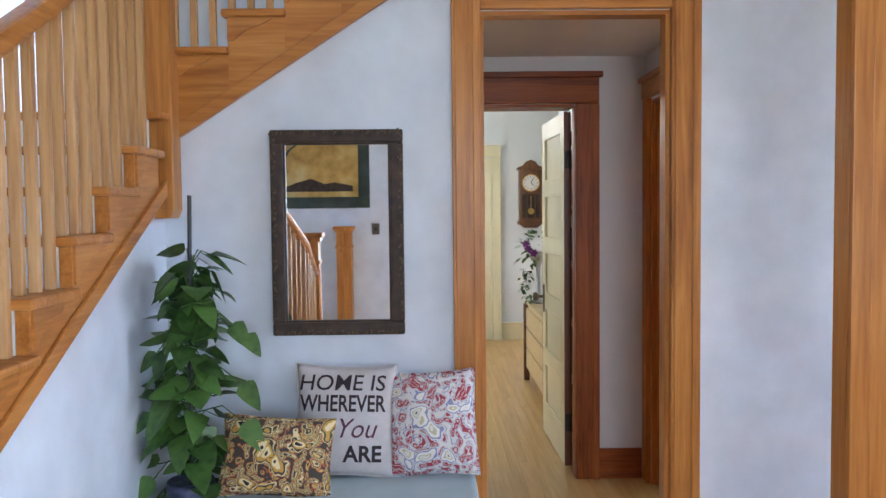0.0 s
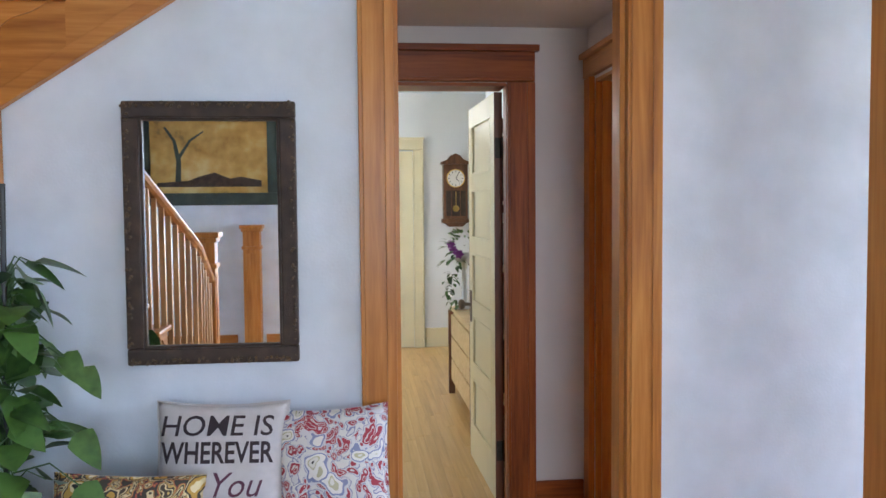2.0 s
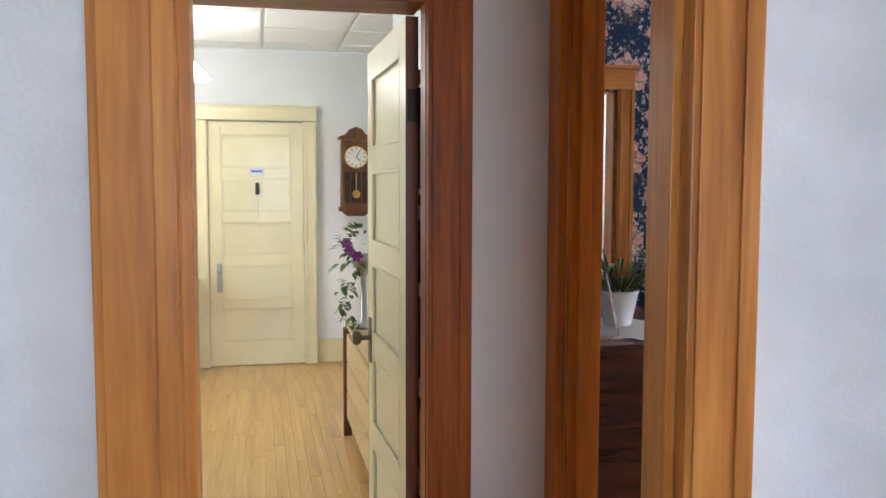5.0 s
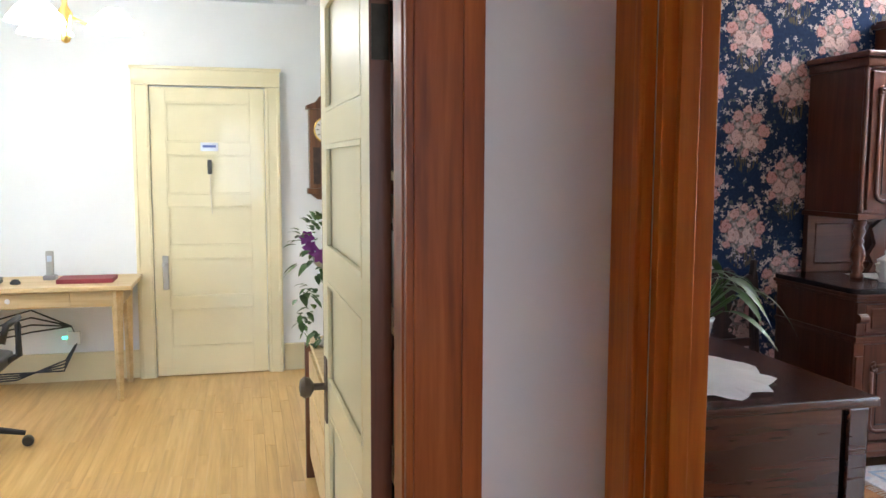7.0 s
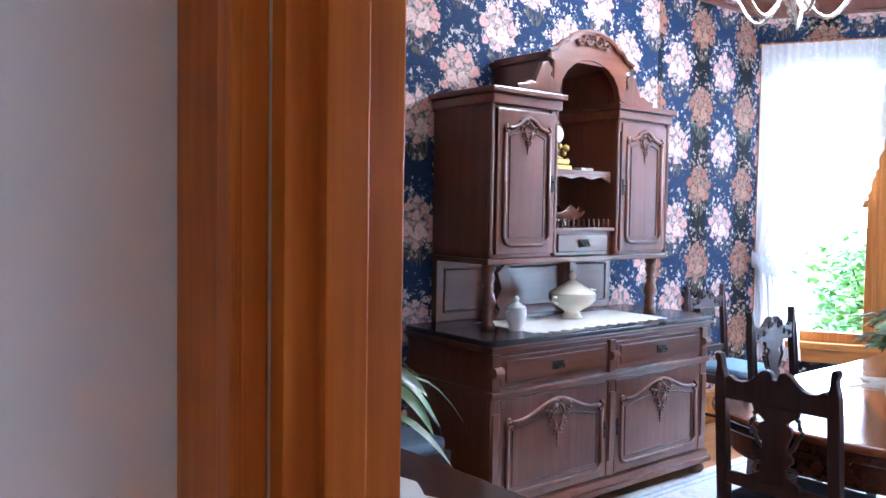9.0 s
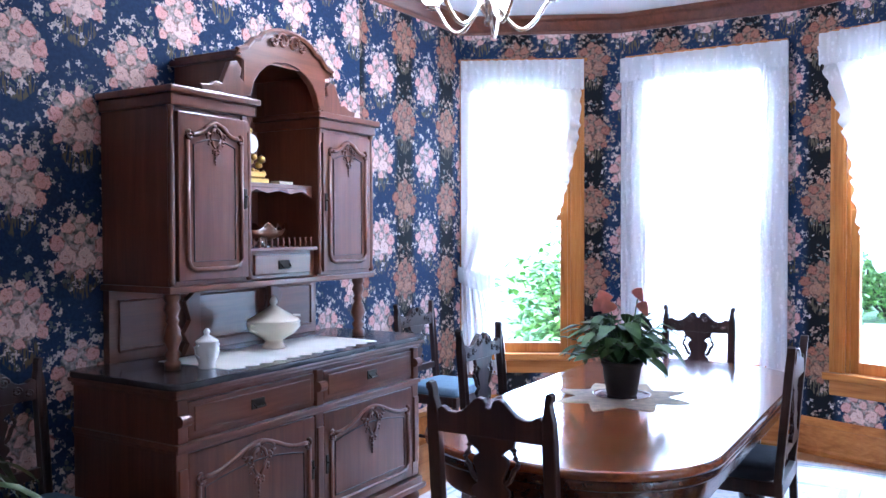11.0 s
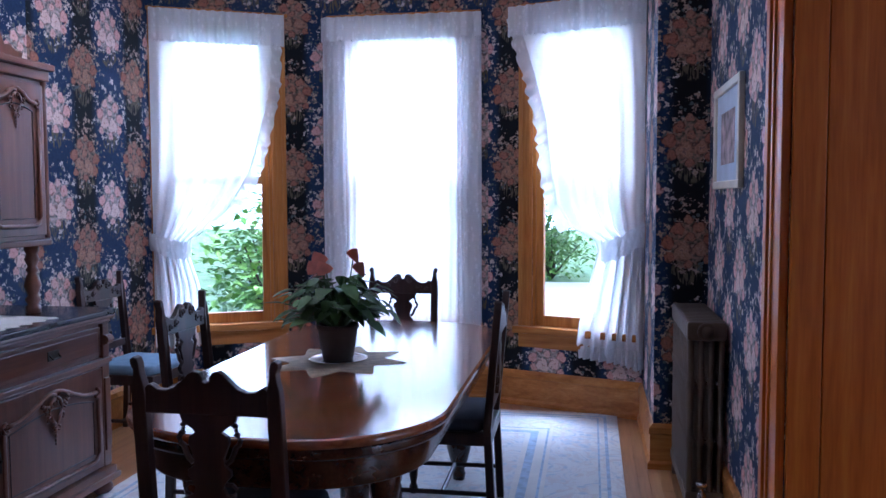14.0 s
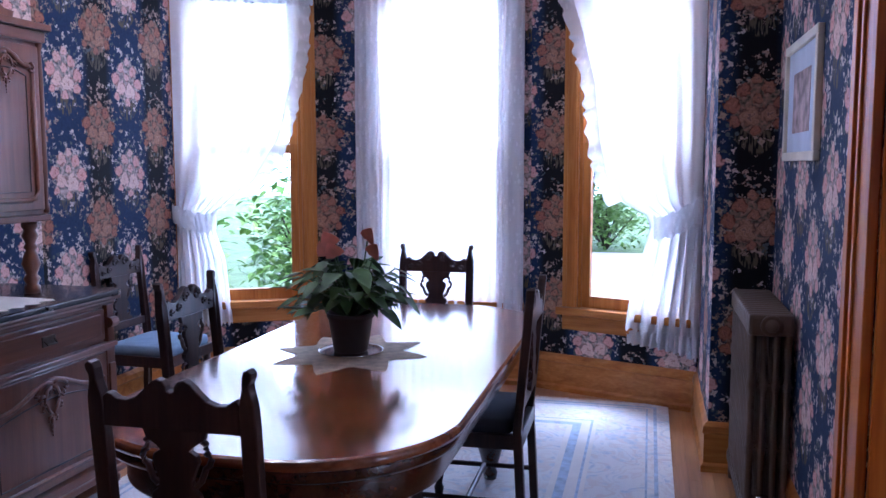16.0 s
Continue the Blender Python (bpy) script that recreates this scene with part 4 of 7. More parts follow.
def dining_chair(m, seat_mat, seat_label):
    """A carved Jacobean-style chair: the back stands at y 0, the seat lies towards y < 0."""
    ch = thing("dining_chair", m, "dark carved wooden dining chair with a padded seat", "chair", "dining chairs")
    w = 0.222
    for s in (-1, 1):
        horn = [(-0.02, 0.0), (0.02, 0.0), (0.021, 0.44), (0.021, 0.86), (0.019, 0.915), (0.012, 0.945), (0.010, 0.968), (0.017, 0.982), (0.018, 0.996), (0.008, 1.004), (-0.003, 1.0), (-0.008, 0.985), (-0.010, 0.955), (-0.018, 0.925), (-0.021, 0.90), (-0.021, 0.44)]
        post = prism(horn, 0.034, 0.004)
        for v in post.verts:
            v.co.y += 0.09 * max(0.0, v.co.z - 0.45) - 0.017 + 0.05 * max(0.0, 0.45 - v.co.z)
            v.co.x = s * v.co.x + s * (w - 0.02)
        bmesh.ops.recalc_face_normals(post, faces=post.faces)
        part("back_post", post, M["chairwood"], ch)
    crest = [(0.0, 0.842), (w - 0.038, 0.842), (w - 0.038, 0.915), (0.170, 0.926), (0.160, 0.922), (0.145, 0.912), (0.120, 0.910), (0.095, 0.918), (0.072, 0.938), (0.052, 0.958), (0.036, 0.966), (0.020, 0.962), (0.011, 0.950), (0.009, 0.938), (0.0, 0.934)]
    cr = prism(mirrored(crest), 0.026, 0.004, pose(0, 0.026, 0))
    part("crest_rail", cr, M["chairwood"], ch, "carved scrolled crest rail")
    for s in (-1, 1):
        for r0, cx, cz in ((0.026, 0.045, 0.925), (0.018, 0.10, 0.885), (0.014, 0.15, 0.872)):
            curl = tube([(s * cx + r0 * (1 - k / 22) * math.cos(k * 0.55 * s), 0.024, cz + r0 * (1 - k / 22) * math.sin(k * 0.55)) for k in range(18)], 0.0055, 6)
            part("carving", curl, M["chairwood"], ch)
    splat = [(0.0, 0.575), (0.092, 0.575), (0.092, 0.59), (0.075, 0.60), (0.05, 0.612), (0.042, 0.63), (0.05, 0.648), (0.066, 0.665), (0.064, 0.68), (0.046, 0.695), (0.044, 0.715), (0.052, 0.735), (0.062, 0.76), (0.058, 0.778), (0.040, 0.79), (0.050, 0.80), (0.078, 0.818), (0.088, 0.844), (0.0, 0.844)]
    part("splat", prism(mirrored(splat), 0.018, 0.003, pose(0, 0.022, 0)), M["chairwood"], ch, "pierced vase-shaped splat")
    for s in (-1, 1):
        loop = [(0.070, 0.815), (0.082, 0.806), (0.080, 0.796), (0.078, 0.788), (0.088, 0.782), (0.093, 0.770), (0.088, 0.756), (0.078, 0.748), (0.072, 0.730), (0.064, 0.712), (0.050, 0.700)]
        part("scroll", tube([(s * x, 0.030, z) for x, z in loop], 0.0085, 7), M["chairwood"], ch)
        foot = [(0.046, 0.640), (0.066, 0.640), (0.078, 0.628), (0.074, 0.612), (0.060, 0.606)]
        part("scroll", tube([(s * x, 0.030, z) for x, z in foot], 0.007, 6), M["chairwood"], ch)
    part("lower_rail", solid((-w + 0.04, w - 0.04, 0.002, 0.028, 0.535, 0.578), bevel=0.004), M["chairwood"], ch)
    part("seat_frame", solid((-w, w, -0.43, -0.40, 0.37, 0.43), (-w, -w + 0.03, -0.40, 0.0, 0.37, 0.43), (w - 0.03, w, -0.40, 0.0, 0.37, 0.43), (-w, w, -0.01, 0.02, 0.37, 0.43), bevel=0.004), M["chairwood"], ch)
    cushion = slab(rounded(-w + 0.006, w - 0.006, -0.425, -0.015, 0.05, 5), 0.425, 0.485, 0.024)
    part("seat", cushion, seat_mat, ch, seat_label, smooth=True)
    TURN = [(0.018, 0.0), (0.022, 0.03), (0.014, 0.05), (0.02, 0.08), (0.026, 0.14), (0.018, 0.19), (0.024, 0.20), (0.024, 0.22), (0.016, 0.24), (0.022, 0.30), (0.024, 0.37)]
    for s in (-1, 1):
        part("front_leg", lathe(TURN, 12, (s * (w - 0.03), -0.405, 0)), M["chairwood"], ch, smooth=True)
        part("stretcher", tube([(s * (w - 0.03), -0.40, 0.15), (s * (w - 0.025), 0.01, 0.15)], 0.011, 8), M["chairwood"], ch)
    part("stretcher", tube([(-w + 0.03, -0.2, 0.15), (w - 0.03, -0.2, 0.15)], 0.011, 8), M["chairwood"], ch)
    return ch


near = dining_chair(pose(5.668, 7.665, 0.012, 0, 0, 90), M["dark_seat"], "dark blue padded seat")
copy_thing(near, pose(8.58, 7.78, 0.012, 0, 0, -90))
copy_thing(near, pose(7.03, 8.42, 0.012, 0, 0, 0))
copy_thing(near, pose(7.22, 7.05, 0.012, 0, 0, 181))
spare = dining_chair(pose(8.11, 9.52, 0, 0, 0, -2), M["blue_seat"], "blue-grey padded seat")
tagged(spare, "dark carved wooden chair with a blue-grey seat", "chair", "dining chairs")
o = copy_thing(spare, pose(5.12, 9.46, 0, 0, 0, 3))


# ---- rug ----
def rug_mat():
    """Cream wool with thin blue and rose scrolls, cut pile and faint blotches."""
    m, nt, b = material("pale_floral_rug", 0.95)
    v = mapped(nt)
    wide, scroll, pile, leafy = node(nt, "TexNoise", Scale=2.0, Detail=3.0), node(nt, "TexNoise", Scale=5.5, Detail=2.0, Distortion=1.6), node(nt, "TexNoise", Scale=140.0, Detail=2.0), node(nt, "TexVoronoi", Scale=17.0)
    for n in (wide, scroll, pile, leafy):
        nt.links.new(v, n.inputs["Vector"])
    cream = ramp(nt, wide.outputs[0], (0.35, (0.72, 0.73, 0.75)), (0.65, (0.82, 0.80, 0.78)))
    line = ramp(nt, scroll.outputs[0], (0.38, (0, 0, 0)), (0.44, (0.6, 0.6, 0.6)), (0.48, (0.55, 0.55, 0.55)), (0.54, (0, 0, 0)), (0.60, (0, 0, 0)), (0.63, (0.45, 0.45, 0.45)), (0.68, (0, 0, 0)))
    tint = ramp(nt, leafy.outputs["Distance"], (0.15, (0.36, 0.46, 0.60)), (0.38, (0.52, 0.60, 0.68)), (0.55, (0.66, 0.58, 0.56)))
    mix = nt.nodes.new("ShaderNodeMix")
    mix.data_type = 'RGBA'
    nt.links.new(line, mix.inputs[0]), nt.links.new(cream, mix.inputs[6]), nt.links.new(tint, mix.inputs[7])
    nt.links.new(mix.outputs[2], b.inputs["Base Color"])
    bump(nt, b, pile.outputs[0], 0.5, 0.004)
    return m


M["rug"] = rug_mat()
M["rug_blue"] = plain("rug_blue_band", (0.44, 0.54, 0.66), 0.95, 0, 0.25, 22, 0.5)
rug = thing("rug", pose(7.30, 7.70, 0), "large pale cream and blue floral rug", "rug")
part("rug_field", solid((-1.80, 1.78, -1.27, 1.27, 0.0, 0.010), bevel=0.003), M["rug"], rug)
M["rug_cream"] = plain("rug_cream_band", (0.78, 0.75, 0.72), 0.95, 0, 0.06, 10, 0.5)
for d, t, mat in ((0.07, 0.018, "rug_blue"), (0.12, 0.010, "rug_blue"), (0.40, 0.022, "rug_cream"), (0.423, 0.012, "rug_blue"), (0.436, 0.05, "rug_cream"), (0.487, 0.045, "rug_blue"), (0.533, 0.03, "rug_cream")):
    x, y = 1.78 - d, 1.27 - d
    part("border_band", solid((-x, x, -y, -y + t, 0.010, 0.0115), (-x, x, y - t, y, 0.010, 0.0115), (-x, -x + t, -y + t, y - t, 0.010, 0.0115), (x - t, x, -y + t, y - t, 0.010, 0.0115)), M[mat], rug)
bm = bmesh.new()
rng = random.Random(5)
for s in (-1, 1):
    for k in range(240):
        y = -1.27 + 2.54 * (k + 0.5) / 240
        x0 = 1.775 if s > 0 else -1.795
        tube([(x0, y, 0.006), (x0 + s * 0.03, y + rng.uniform(-0.006, 0.006), 0.004), (x0 + s * 0.055, y + rng.uniform(-0.012, 0.012), 0.002)], 0.002, 3, bm)
tagged(part("fringe", bm, M["cloth_white"], rug), kind="stuff")

# ---- radiator ----
rad = thing("radiator", pose(7.62, 6.10, 0), "bronze-grey cast iron column radiator under a picture", "radiator")
for k in range(14):
    x = -0.325 + 0.05 * k
    bm = bmesh.new()
    for y in (-0.066, -0.022, 0.022, 0.066):
        lathe([(0.0145, 0.10), (0.0145, 0.34), (0.019, 0.355), (0.019, 0.375), (0.0145, 0.39), (0.0145, 0.60), (0.019, 0.615), (0.019, 0.635), (0.0145, 0.65), (0.0145, 0.85)], 10, (x, y, 0), bm)
    sec = joined(bm, solid((x - 0.024, x + 0.024, -0.086, 0.086, 0.82, 0.905), (x - 0.024, x + 0.024, -0.086, 0.086, 0.075, 0.14), bevel=0.016), solid((x - 0.009, x + 0.009, -0.075, 0.075, 0.618, 0.632), (x - 0.009, x + 0.009, -0.075, 0.075, 0.358, 0.372), bevel=0.005))
    part("section", sec, M["iron"], rad, smooth=False)
for x in (-0.325, 0.325):
    for y in (-0.06, 0.06):
        part("foot", lathe([(0.016, 0), (0.02, 0.03), (0.014, 0.09)], 10, (x, y, 0)), M["iron"], rad, smooth=True)
part("end_cap", lathe([(0.042, 0), (0.042, 0.010), (0.036, 0.013), (0.030, 0.008), (0.026, 0.008), (0.024, 0.016), (0.014, 0.020), (0.0, 0.022)], 24, m=pose(-0.349, 0, 0.862, 0, -90, 0)), M["iron"], rad, smooth=True)
part("valve", joined(lathe([(0.012, 0), (0.012, 0.10), (0.02, 0.11), (0.02, 0.15), (0.008, 0.16), (0.008, 0.18), (0.024, 0.185), (0.024, 0.20), (0, 0.2)], 12, (-0.40, 0.02, 0)), tube([(-0.40, 0.02, 0.13), (-0.335, 0.02, 0.11)], 0.014)), M["silver"], rad, "chrome shut-off valve", smooth=True)

# ---- framed print ----
fr = thing("framed_print", pose(7.375, 6.001, 1.73), "small print in an ivory frame with a pale mount", "picture")
x, z = 0.35, 0.235
part("frame", solid((-x, x, 0, 0.024, -z, -z + 0.035), (-x, x, 0, 0.024, z - 0.035, z), (-x, -x + 0.035, 0, 0.024, -z + 0.035, z - 0.035), (x - 0.035, x, 0, 0.024, -z + 0.035, z - 0.035), bevel=0.005), M["frame_white"], fr)
part("mount", solid((-x + 0.034, x - 0.034, 0, 0.010, -z + 0.034, z - 0.034)), M["mat_blue"], fr)
part("print", solid((-0.18, 0.18, 0.009, 0.012, -0.125, 0.11)), M["print"], fr)


# ---- sideboard ----
def spiral(x, z, r, turns, start, way):
    return [(x + r * (1 - 0.8 * k / (12 * turns)) * math.cos(start + way * 2 * math.pi * k / 12), z + r * (1 - 0.8 * k / (12 * turns)) * math.sin(start + way * 2 * math.pi * k / 12)) for k in range(int(12 * turns) + 1)]


def moulded_door(parent, x0, x1, z0, z1, y, arch, knob_side):
    """A panelled door: a moulding with scrolled shoulders and a bowed top, a carved cartouche and a keyhole plate; its face looks to y < 0."""
    d = part("door", solid((x0, x1, y, y + 0.022, z0, z1), bevel=0.003), M["walnut"], parent)
    cx, e = (x0 + x1) / 2, 0.045
    hw, lo, hi = (x1 - x0) / 2 - e, z0 + e, z1 - 0.03
    k = min(1.0, hw / 0.21)
    r = 0.022 * k + 0.004
    # outer moulding: round lower corners, sides, then shoulders and bow
    low = [(hw, hi - arch - 0.03), (hw, lo + 0.04), (hw - 0.012, lo + 0.012), (hw - 0.04, lo)]
    line = low + [(-x, z) for x, z in reversed(low)]
    part("moulding", tube([(cx + x, y - 0.004, z) for x, z in line], 0.0105, 8), M["walnut"], d, smooth=True)
    bow = [(-hw + 0.02 + (2 * hw - 0.04) * t, hi - arch * (0.5 + 0.5 * math.cos(math.pi * min(1.0, abs(2 * t - 1) * 1.15) + math.pi)) ** 0.9 - 0.004) for t in [j / 24 for j in range(25)]]
    part("moulding", tube([(cx + x, y - 0.006, z) for x, z in bow], 0.0105, 8), M["walnut"], d, smooth=True)
    for s in (-1, 1):
        curl = [(s * (hw - 0.5 * r) + s * px, hi - arch - 0.012 + pz) for px, pz in spiral(0, 0, r, 1.25, 1.6, -1)]
        part("volute", tube([(cx + x, y - 0.007, z) for x, z in curl], 0.0085, 7, taper=0.005), M["walnut"], d, smooth=True)
    panel = [(hw - 0.035, hi - arch - 0.045), (hw - 0.035, lo + 0.035)]
    panel = panel + [(-x, z) for x, z in reversed(panel)]
    top = [(-hw + 0.035 + (2 * hw - 0.07) * j / 8, hi - arch - 0.045 + 0.5 * arch * math.sin(math.pi * j / 8)) for j in range(1, 8)]
    ring = panel + top
    # thin near-black bead drawn for the shade of the panel's recessed line
    part("panel_groove", tube([(cx + x, y - 0.001, z) for x, z in ring + ring[:1]], 0.0035, 6), M["chairwood"], d)
    # carved cartouche: leaf scrolls along the bow, an oval wreath, and a husk pendant
    zc = hi - 0.018
    for s in (-1, 1):
        for pts, ra, rb in ((((0.004, 0.004), (0.035, 0.010), (0.068, 0.0), (0.092, -0.018), (0.096, -0.036), (0.082, -0.042), (0.076, -0.032)), 0.010, 0.005),
                            (((0.006, -0.012), (0.030, -0.026), (0.044, -0.052), (0.040, -0.084), (0.022, -0.112), (0.004, -0.128)), 0.009, 0.006),
                            (((0.044, -0.045), (0.066, -0.042), (0.078, -0.056), (0.070, -0.070), (0.060, -0.064)), 0.007, 0.004),
                            (((0.038, -0.086), (0.056, -0.090), (0.060, -0.106), (0.048, -0.112)), 0.006, 0.003),
                            (((0.008, -0.135), (0.026, -0.142), (0.028, -0.158), (0.016, -0.160)), 0.006, 0.003),
                            (((0.004, -0.020), (0.016, -0.034), (0.012, -0.048)), 0.006, 0.003)):
            part("carving", tube([(cx + s * k * px, y - 0.009, zc + k * pz) for px, pz in pts], ra * k + 0.001, 7, taper=rb * k), M["walnut"], d, smooth=True)
    for pz, pr in ((0.004, 0.015), (-0.135, 0.011), (-0.160, 0.010), (-0.183, 0.008), (-0.203, 0.0065), (-0.220, 0.005)):
        bud = bmesh.new()
        bmesh.ops.create_icosphere(bud, subdivisions=2, radius=pr * k, matrix=Matrix.Translation((cx, y - 0.006, zc + k * pz)) @ Matrix.Diagonal((0.9, 0.8, 1.35, 1)))
        part("carving", bud, M["walnut"], d, smooth=True)
    kx = x1 - 0.018 if knob_side > 0 else x0 + 0.018
    zc = z0 + 0.5 * (z1 - z0)
    part("escutcheon", joined(solid((kx - 0.009, kx + 0.009, y - 0.006, y + 0.002, zc - 0.045, zc + 0.045), bevel=0.004), lathe([(0.006, 0), (0.006, 0.01), (0.0, 0.014)], 8, m=pose(kx, y - 0.004, zc + 0.01, 90, 0, 0))), M["dark_metal"], d, "dark metal keyhole plate")
    return d


def bail(parent, x, y, z):
    part("drawer_handle", joined(solid((x - 0.04, x + 0.04, y - 0.005, y + 0.001, z - 0.022, z + 0.022), bevel=0.004), tube([(x - 0.03, y - 0.004, z + 0.005), (x - 0.028, y - 0.02, z - 0.012), (x + 0.028, y - 0.02, z - 0.012), (x + 0.03, y - 0.004, z + 0.005)], 0.004, 6)), M["dark_metal"], parent, "dark metal bail handle")


sb = thing("sideboard", pose(6.37, 9.595, 0), "tall carved dark walnut sideboard with an arched hood", "sideboard")
W = 0.84
part("plinth", solid((-W - 0.02, W + 0.02, -0.655, 0, 0.07, 0.135), (-W - 0.035, W + 0.035, -0.67, 0, 0.07, 0.10), bevel=0.008), M["walnut_x"], sb)
for x in (-W + 0.04, W - 0.04):
    for y in (-0.61, -0.06):
        part("foot", lathe([(0.03, 0), (0.05, 0.025), (0.05, 0.045), (0.03, 0.07)], 14, (x, y, 0)), M["walnut"], sb, smooth=True)
part("body", solid((-W, W, -0.615, 0, 0.135, 0.855), bevel=0.004), M["walnut"], sb)
for x in (-W + 0.022, 0.0, W - 0.022):
    p = part("pilaster", solid((x - 0.03, x + 0.03, -0.635, -0.612, 0.14, 0.66), (x - 0.022, x + 0.022, -0.645, -0.63, 0.22, 0.58), bevel=0.005), M["walnut"], sb)
    part("scroll", joined(lathe([(0.024, -0.025), (0.024, 0.025)], 12, m=pose(x, -0.645, 0.77, 0, 90, 0)), solid((x - 0.025, x + 0.025, -0.64, -0.615, 0.68, 0.85), bevel=0.005)), M["walnut"], sb)
part("waist_moulding", solid((-W - 0.012, W + 0.012, -0.65, 0, 0.655, 0.678), (-W - 0.005, W + 0.005, -0.64, 0, 0.64, 0.655), bevel=0.006), M["walnut_x"], sb)
for s in (-1, 1):
    x0, x1 = (0.035, W - 0.055) if s > 0 else (-W + 0.055, -0.035)
    dr = part("drawer", solid((x0, x1, -0.632, -0.61, 0.695, 0.835), (x0 + 0.03, x1 - 0.03, -0.638, -0.628, 0.715, 0.815), bevel=0.005), M["walnut_x"], sb)
    bail(dr, (x0 + x1) / 2, -0.638, 0.765)
    moulded_door(sb, x0, x1, 0.145, 0.635, -0.634, 0.075, -s)
part("worktop", joined(slab(rounded(-W - 0.045, W + 0.045, -0.68, 0.0, 0.06, 6), 0.893, 0.92, 0.008)), M["marble"], sb, "dark polished stone top")
part("top_moulding", solid((-W - 0.03, W + 0.03, -0.665, 0, 0.872, 0.892), (-W - 0.012, W + 0.012, -0.645, 0, 0.852, 0.872), bevel=0.008), M["walnut_x"], sb)
U, D, Z0, Z1 = 0.69, -0.43, 1.24, 2.06
part("back_panel", solid((-U, U, -0.04, 0, 0.92, Z0), bevel=0.003), M["walnut_x"], sb)
for x0, x1 in ((-U + 0.05, -0.27), (-0.22, 0.22), (0.27, U - 0.05)):
    ring = [(x0, 0.97), (x1, 0.97), (x1, 1.19), (x0, 1.19), (x0, 0.97)]
    part("panel_moulding", tube([(x, -0.043, z) for x, z in ring], 0.007, 6), M["walnut_x"], sb)
COL = [(0.034, 0), (0.034, 0.03), (0.024, 0.04), (0.036, 0.065), (0.022, 0.085), (0.04, 0.13), (0.03, 0.17), (0.02, 0.19), (0.03, 0.205), (0.02, 0.22), (0.034, 0.255), (0.024, 0.28), (0.034, 0.295), (0.034, 0.32)]
for s in (-1, 1):
    part("column", lathe(COL, 16, (s * (U - 0.05), D + 0.05, 0.92)), M["walnut"], sb, smooth=True)
    part("bracket", prism([(0, 0), (0.10, 0.0), (0.07, 0.05), (0.10, 0.10), (0.06, 0.16), (0.09, 0.25), (0.0, 0.32)], 0.03, 0.004, pose(s * 0.255, -0.10, 0.92, 0, 0, 0 if s > 0 else 180)), M["walnut"], sb)
part("shelf_board", solid((-U - 0.015, U + 0.015, D - 0.015, 0, Z0, Z0 + 0.028), bevel=0.006), M["walnut_x"], sb)
N = 0.235
for s in (-1, 1):
    x0, x1 = (N, U) if s > 0 else (-U, -N)
    cab = part("cupboard", solid((x0, x1, D, 0, Z0 + 0.028, Z1), bevel=0.003), M["walnut"], sb)
    part("corner_turning", lathe([(0.012, 0), (0.016, 0.02), (0.01, 0.04), (0.014, 0.2), (0.014, 0.55), (0.01, 0.7), (0.017, 0.73), (0.012, 0.76)], 10, (s * (U - 0.004), D - 0.004, Z0 + 0.035)), M["walnut"], sb, smooth=True)
    part("corner_turning", lathe([(0.012, 0), (0.016, 0.02), (0.01, 0.04), (0.014, 0.2), (0.014, 0.55), (0.01, 0.7), (0.017, 0.73), (0.012, 0.76)], 10, (s * (N + 0.012), D - 0.004, Z0 + 0.035)), M["walnut"], sb, smooth=True)
    moulded_door(sb, x0 + 0.03, x1 - 0.03, Z0 + 0.05, Z1 - 0.07, D - 0.02, 0.055, -s)
    part("cornice", solid((x0 - 0.012, x1 + 0.012, D - 0.03, 0, Z1 - 0.05, Z1), (x0 - 0.03, x1 + 0.03, D - 0.05, 0, Z1, Z1 + 0.03), bevel=0.008), M["walnut_x"], sb)
    crest = [(0, 0), (0.26, 0), (0.27, 0.03), (0.22, 0.035), (0.18, 0.055), (0.15, 0.05), (0.13, 0.09), (0.10, 0.15), (0.06, 0.16), (0.03, 0.13), (0.04, 0.09), (0.0, 0.06)]
    pm = pose(s * (N + 0.03), D - 0.02, Z1 + 0.03) if s > 0 else pose(s * (N + 0.03), D + 0.01, Z1 + 0.03, 0, 0, 180)
    part("crest", prism(crest, 0.03, 0.006, pm), M["walnut"], sb, "carved scroll crest")
# niche between the cupboards
part("niche_back", solid((-N, N, -0.03, 0, Z0 + 0.028, 2.30)), M["walnut"], sb)
dr = part("niche_drawer", solid((-N, N, D + 0.02, -0.03, Z0 + 0.03, 1.40), (-N + 0.04, N - 0.04, D + 0.008, D + 0.024, Z0 + 0.05, 1.385), bevel=0.005), M["walnut_x"], sb)
bail(dr, 0, D + 0.006, 1.335)
part("niche_floor", solid((-N, N, D - 0.005, -0.03, 1.40, 1.418), bevel=0.004), M["walnut_x"], sb)
for k in range(11):
    part("gallery_spindle", lathe([(0.007, 0), (0.004, 0.012), (0.008, 0.022), (0.004, 0.035), (0.006, 0.045)], 8, (-0.20 + 0.04 * k, D + 0.012, 1.418)), M["walnut"], sb, smooth=True)
part("niche_shelf", joined(solid((-N, N, D + 0.03, -0.03, 1.70, 1.722), bevel=0.004), prism(mirrored([(0.0, 0.05), (0.08, 0.035), (0.16, 0.05), (N, 0.02), (N, 0.06), (0.0, 0.06)]), 0.014, 0.0, pose(0, D + 0.03, 1.64))), M["walnut_x"], sb)
T = 0.265
for s in (-1, 1):
    part("hood_side", solid((s * T - 0.02, s * T + 0.02, D + 0.0, 0, Z1, 2.30), (s * T - 0.026, s * T + 0.026, D - 0.014, D + 0.02, Z1 - 0.12, 2.28), bevel=0.004), M["walnut"], sb)
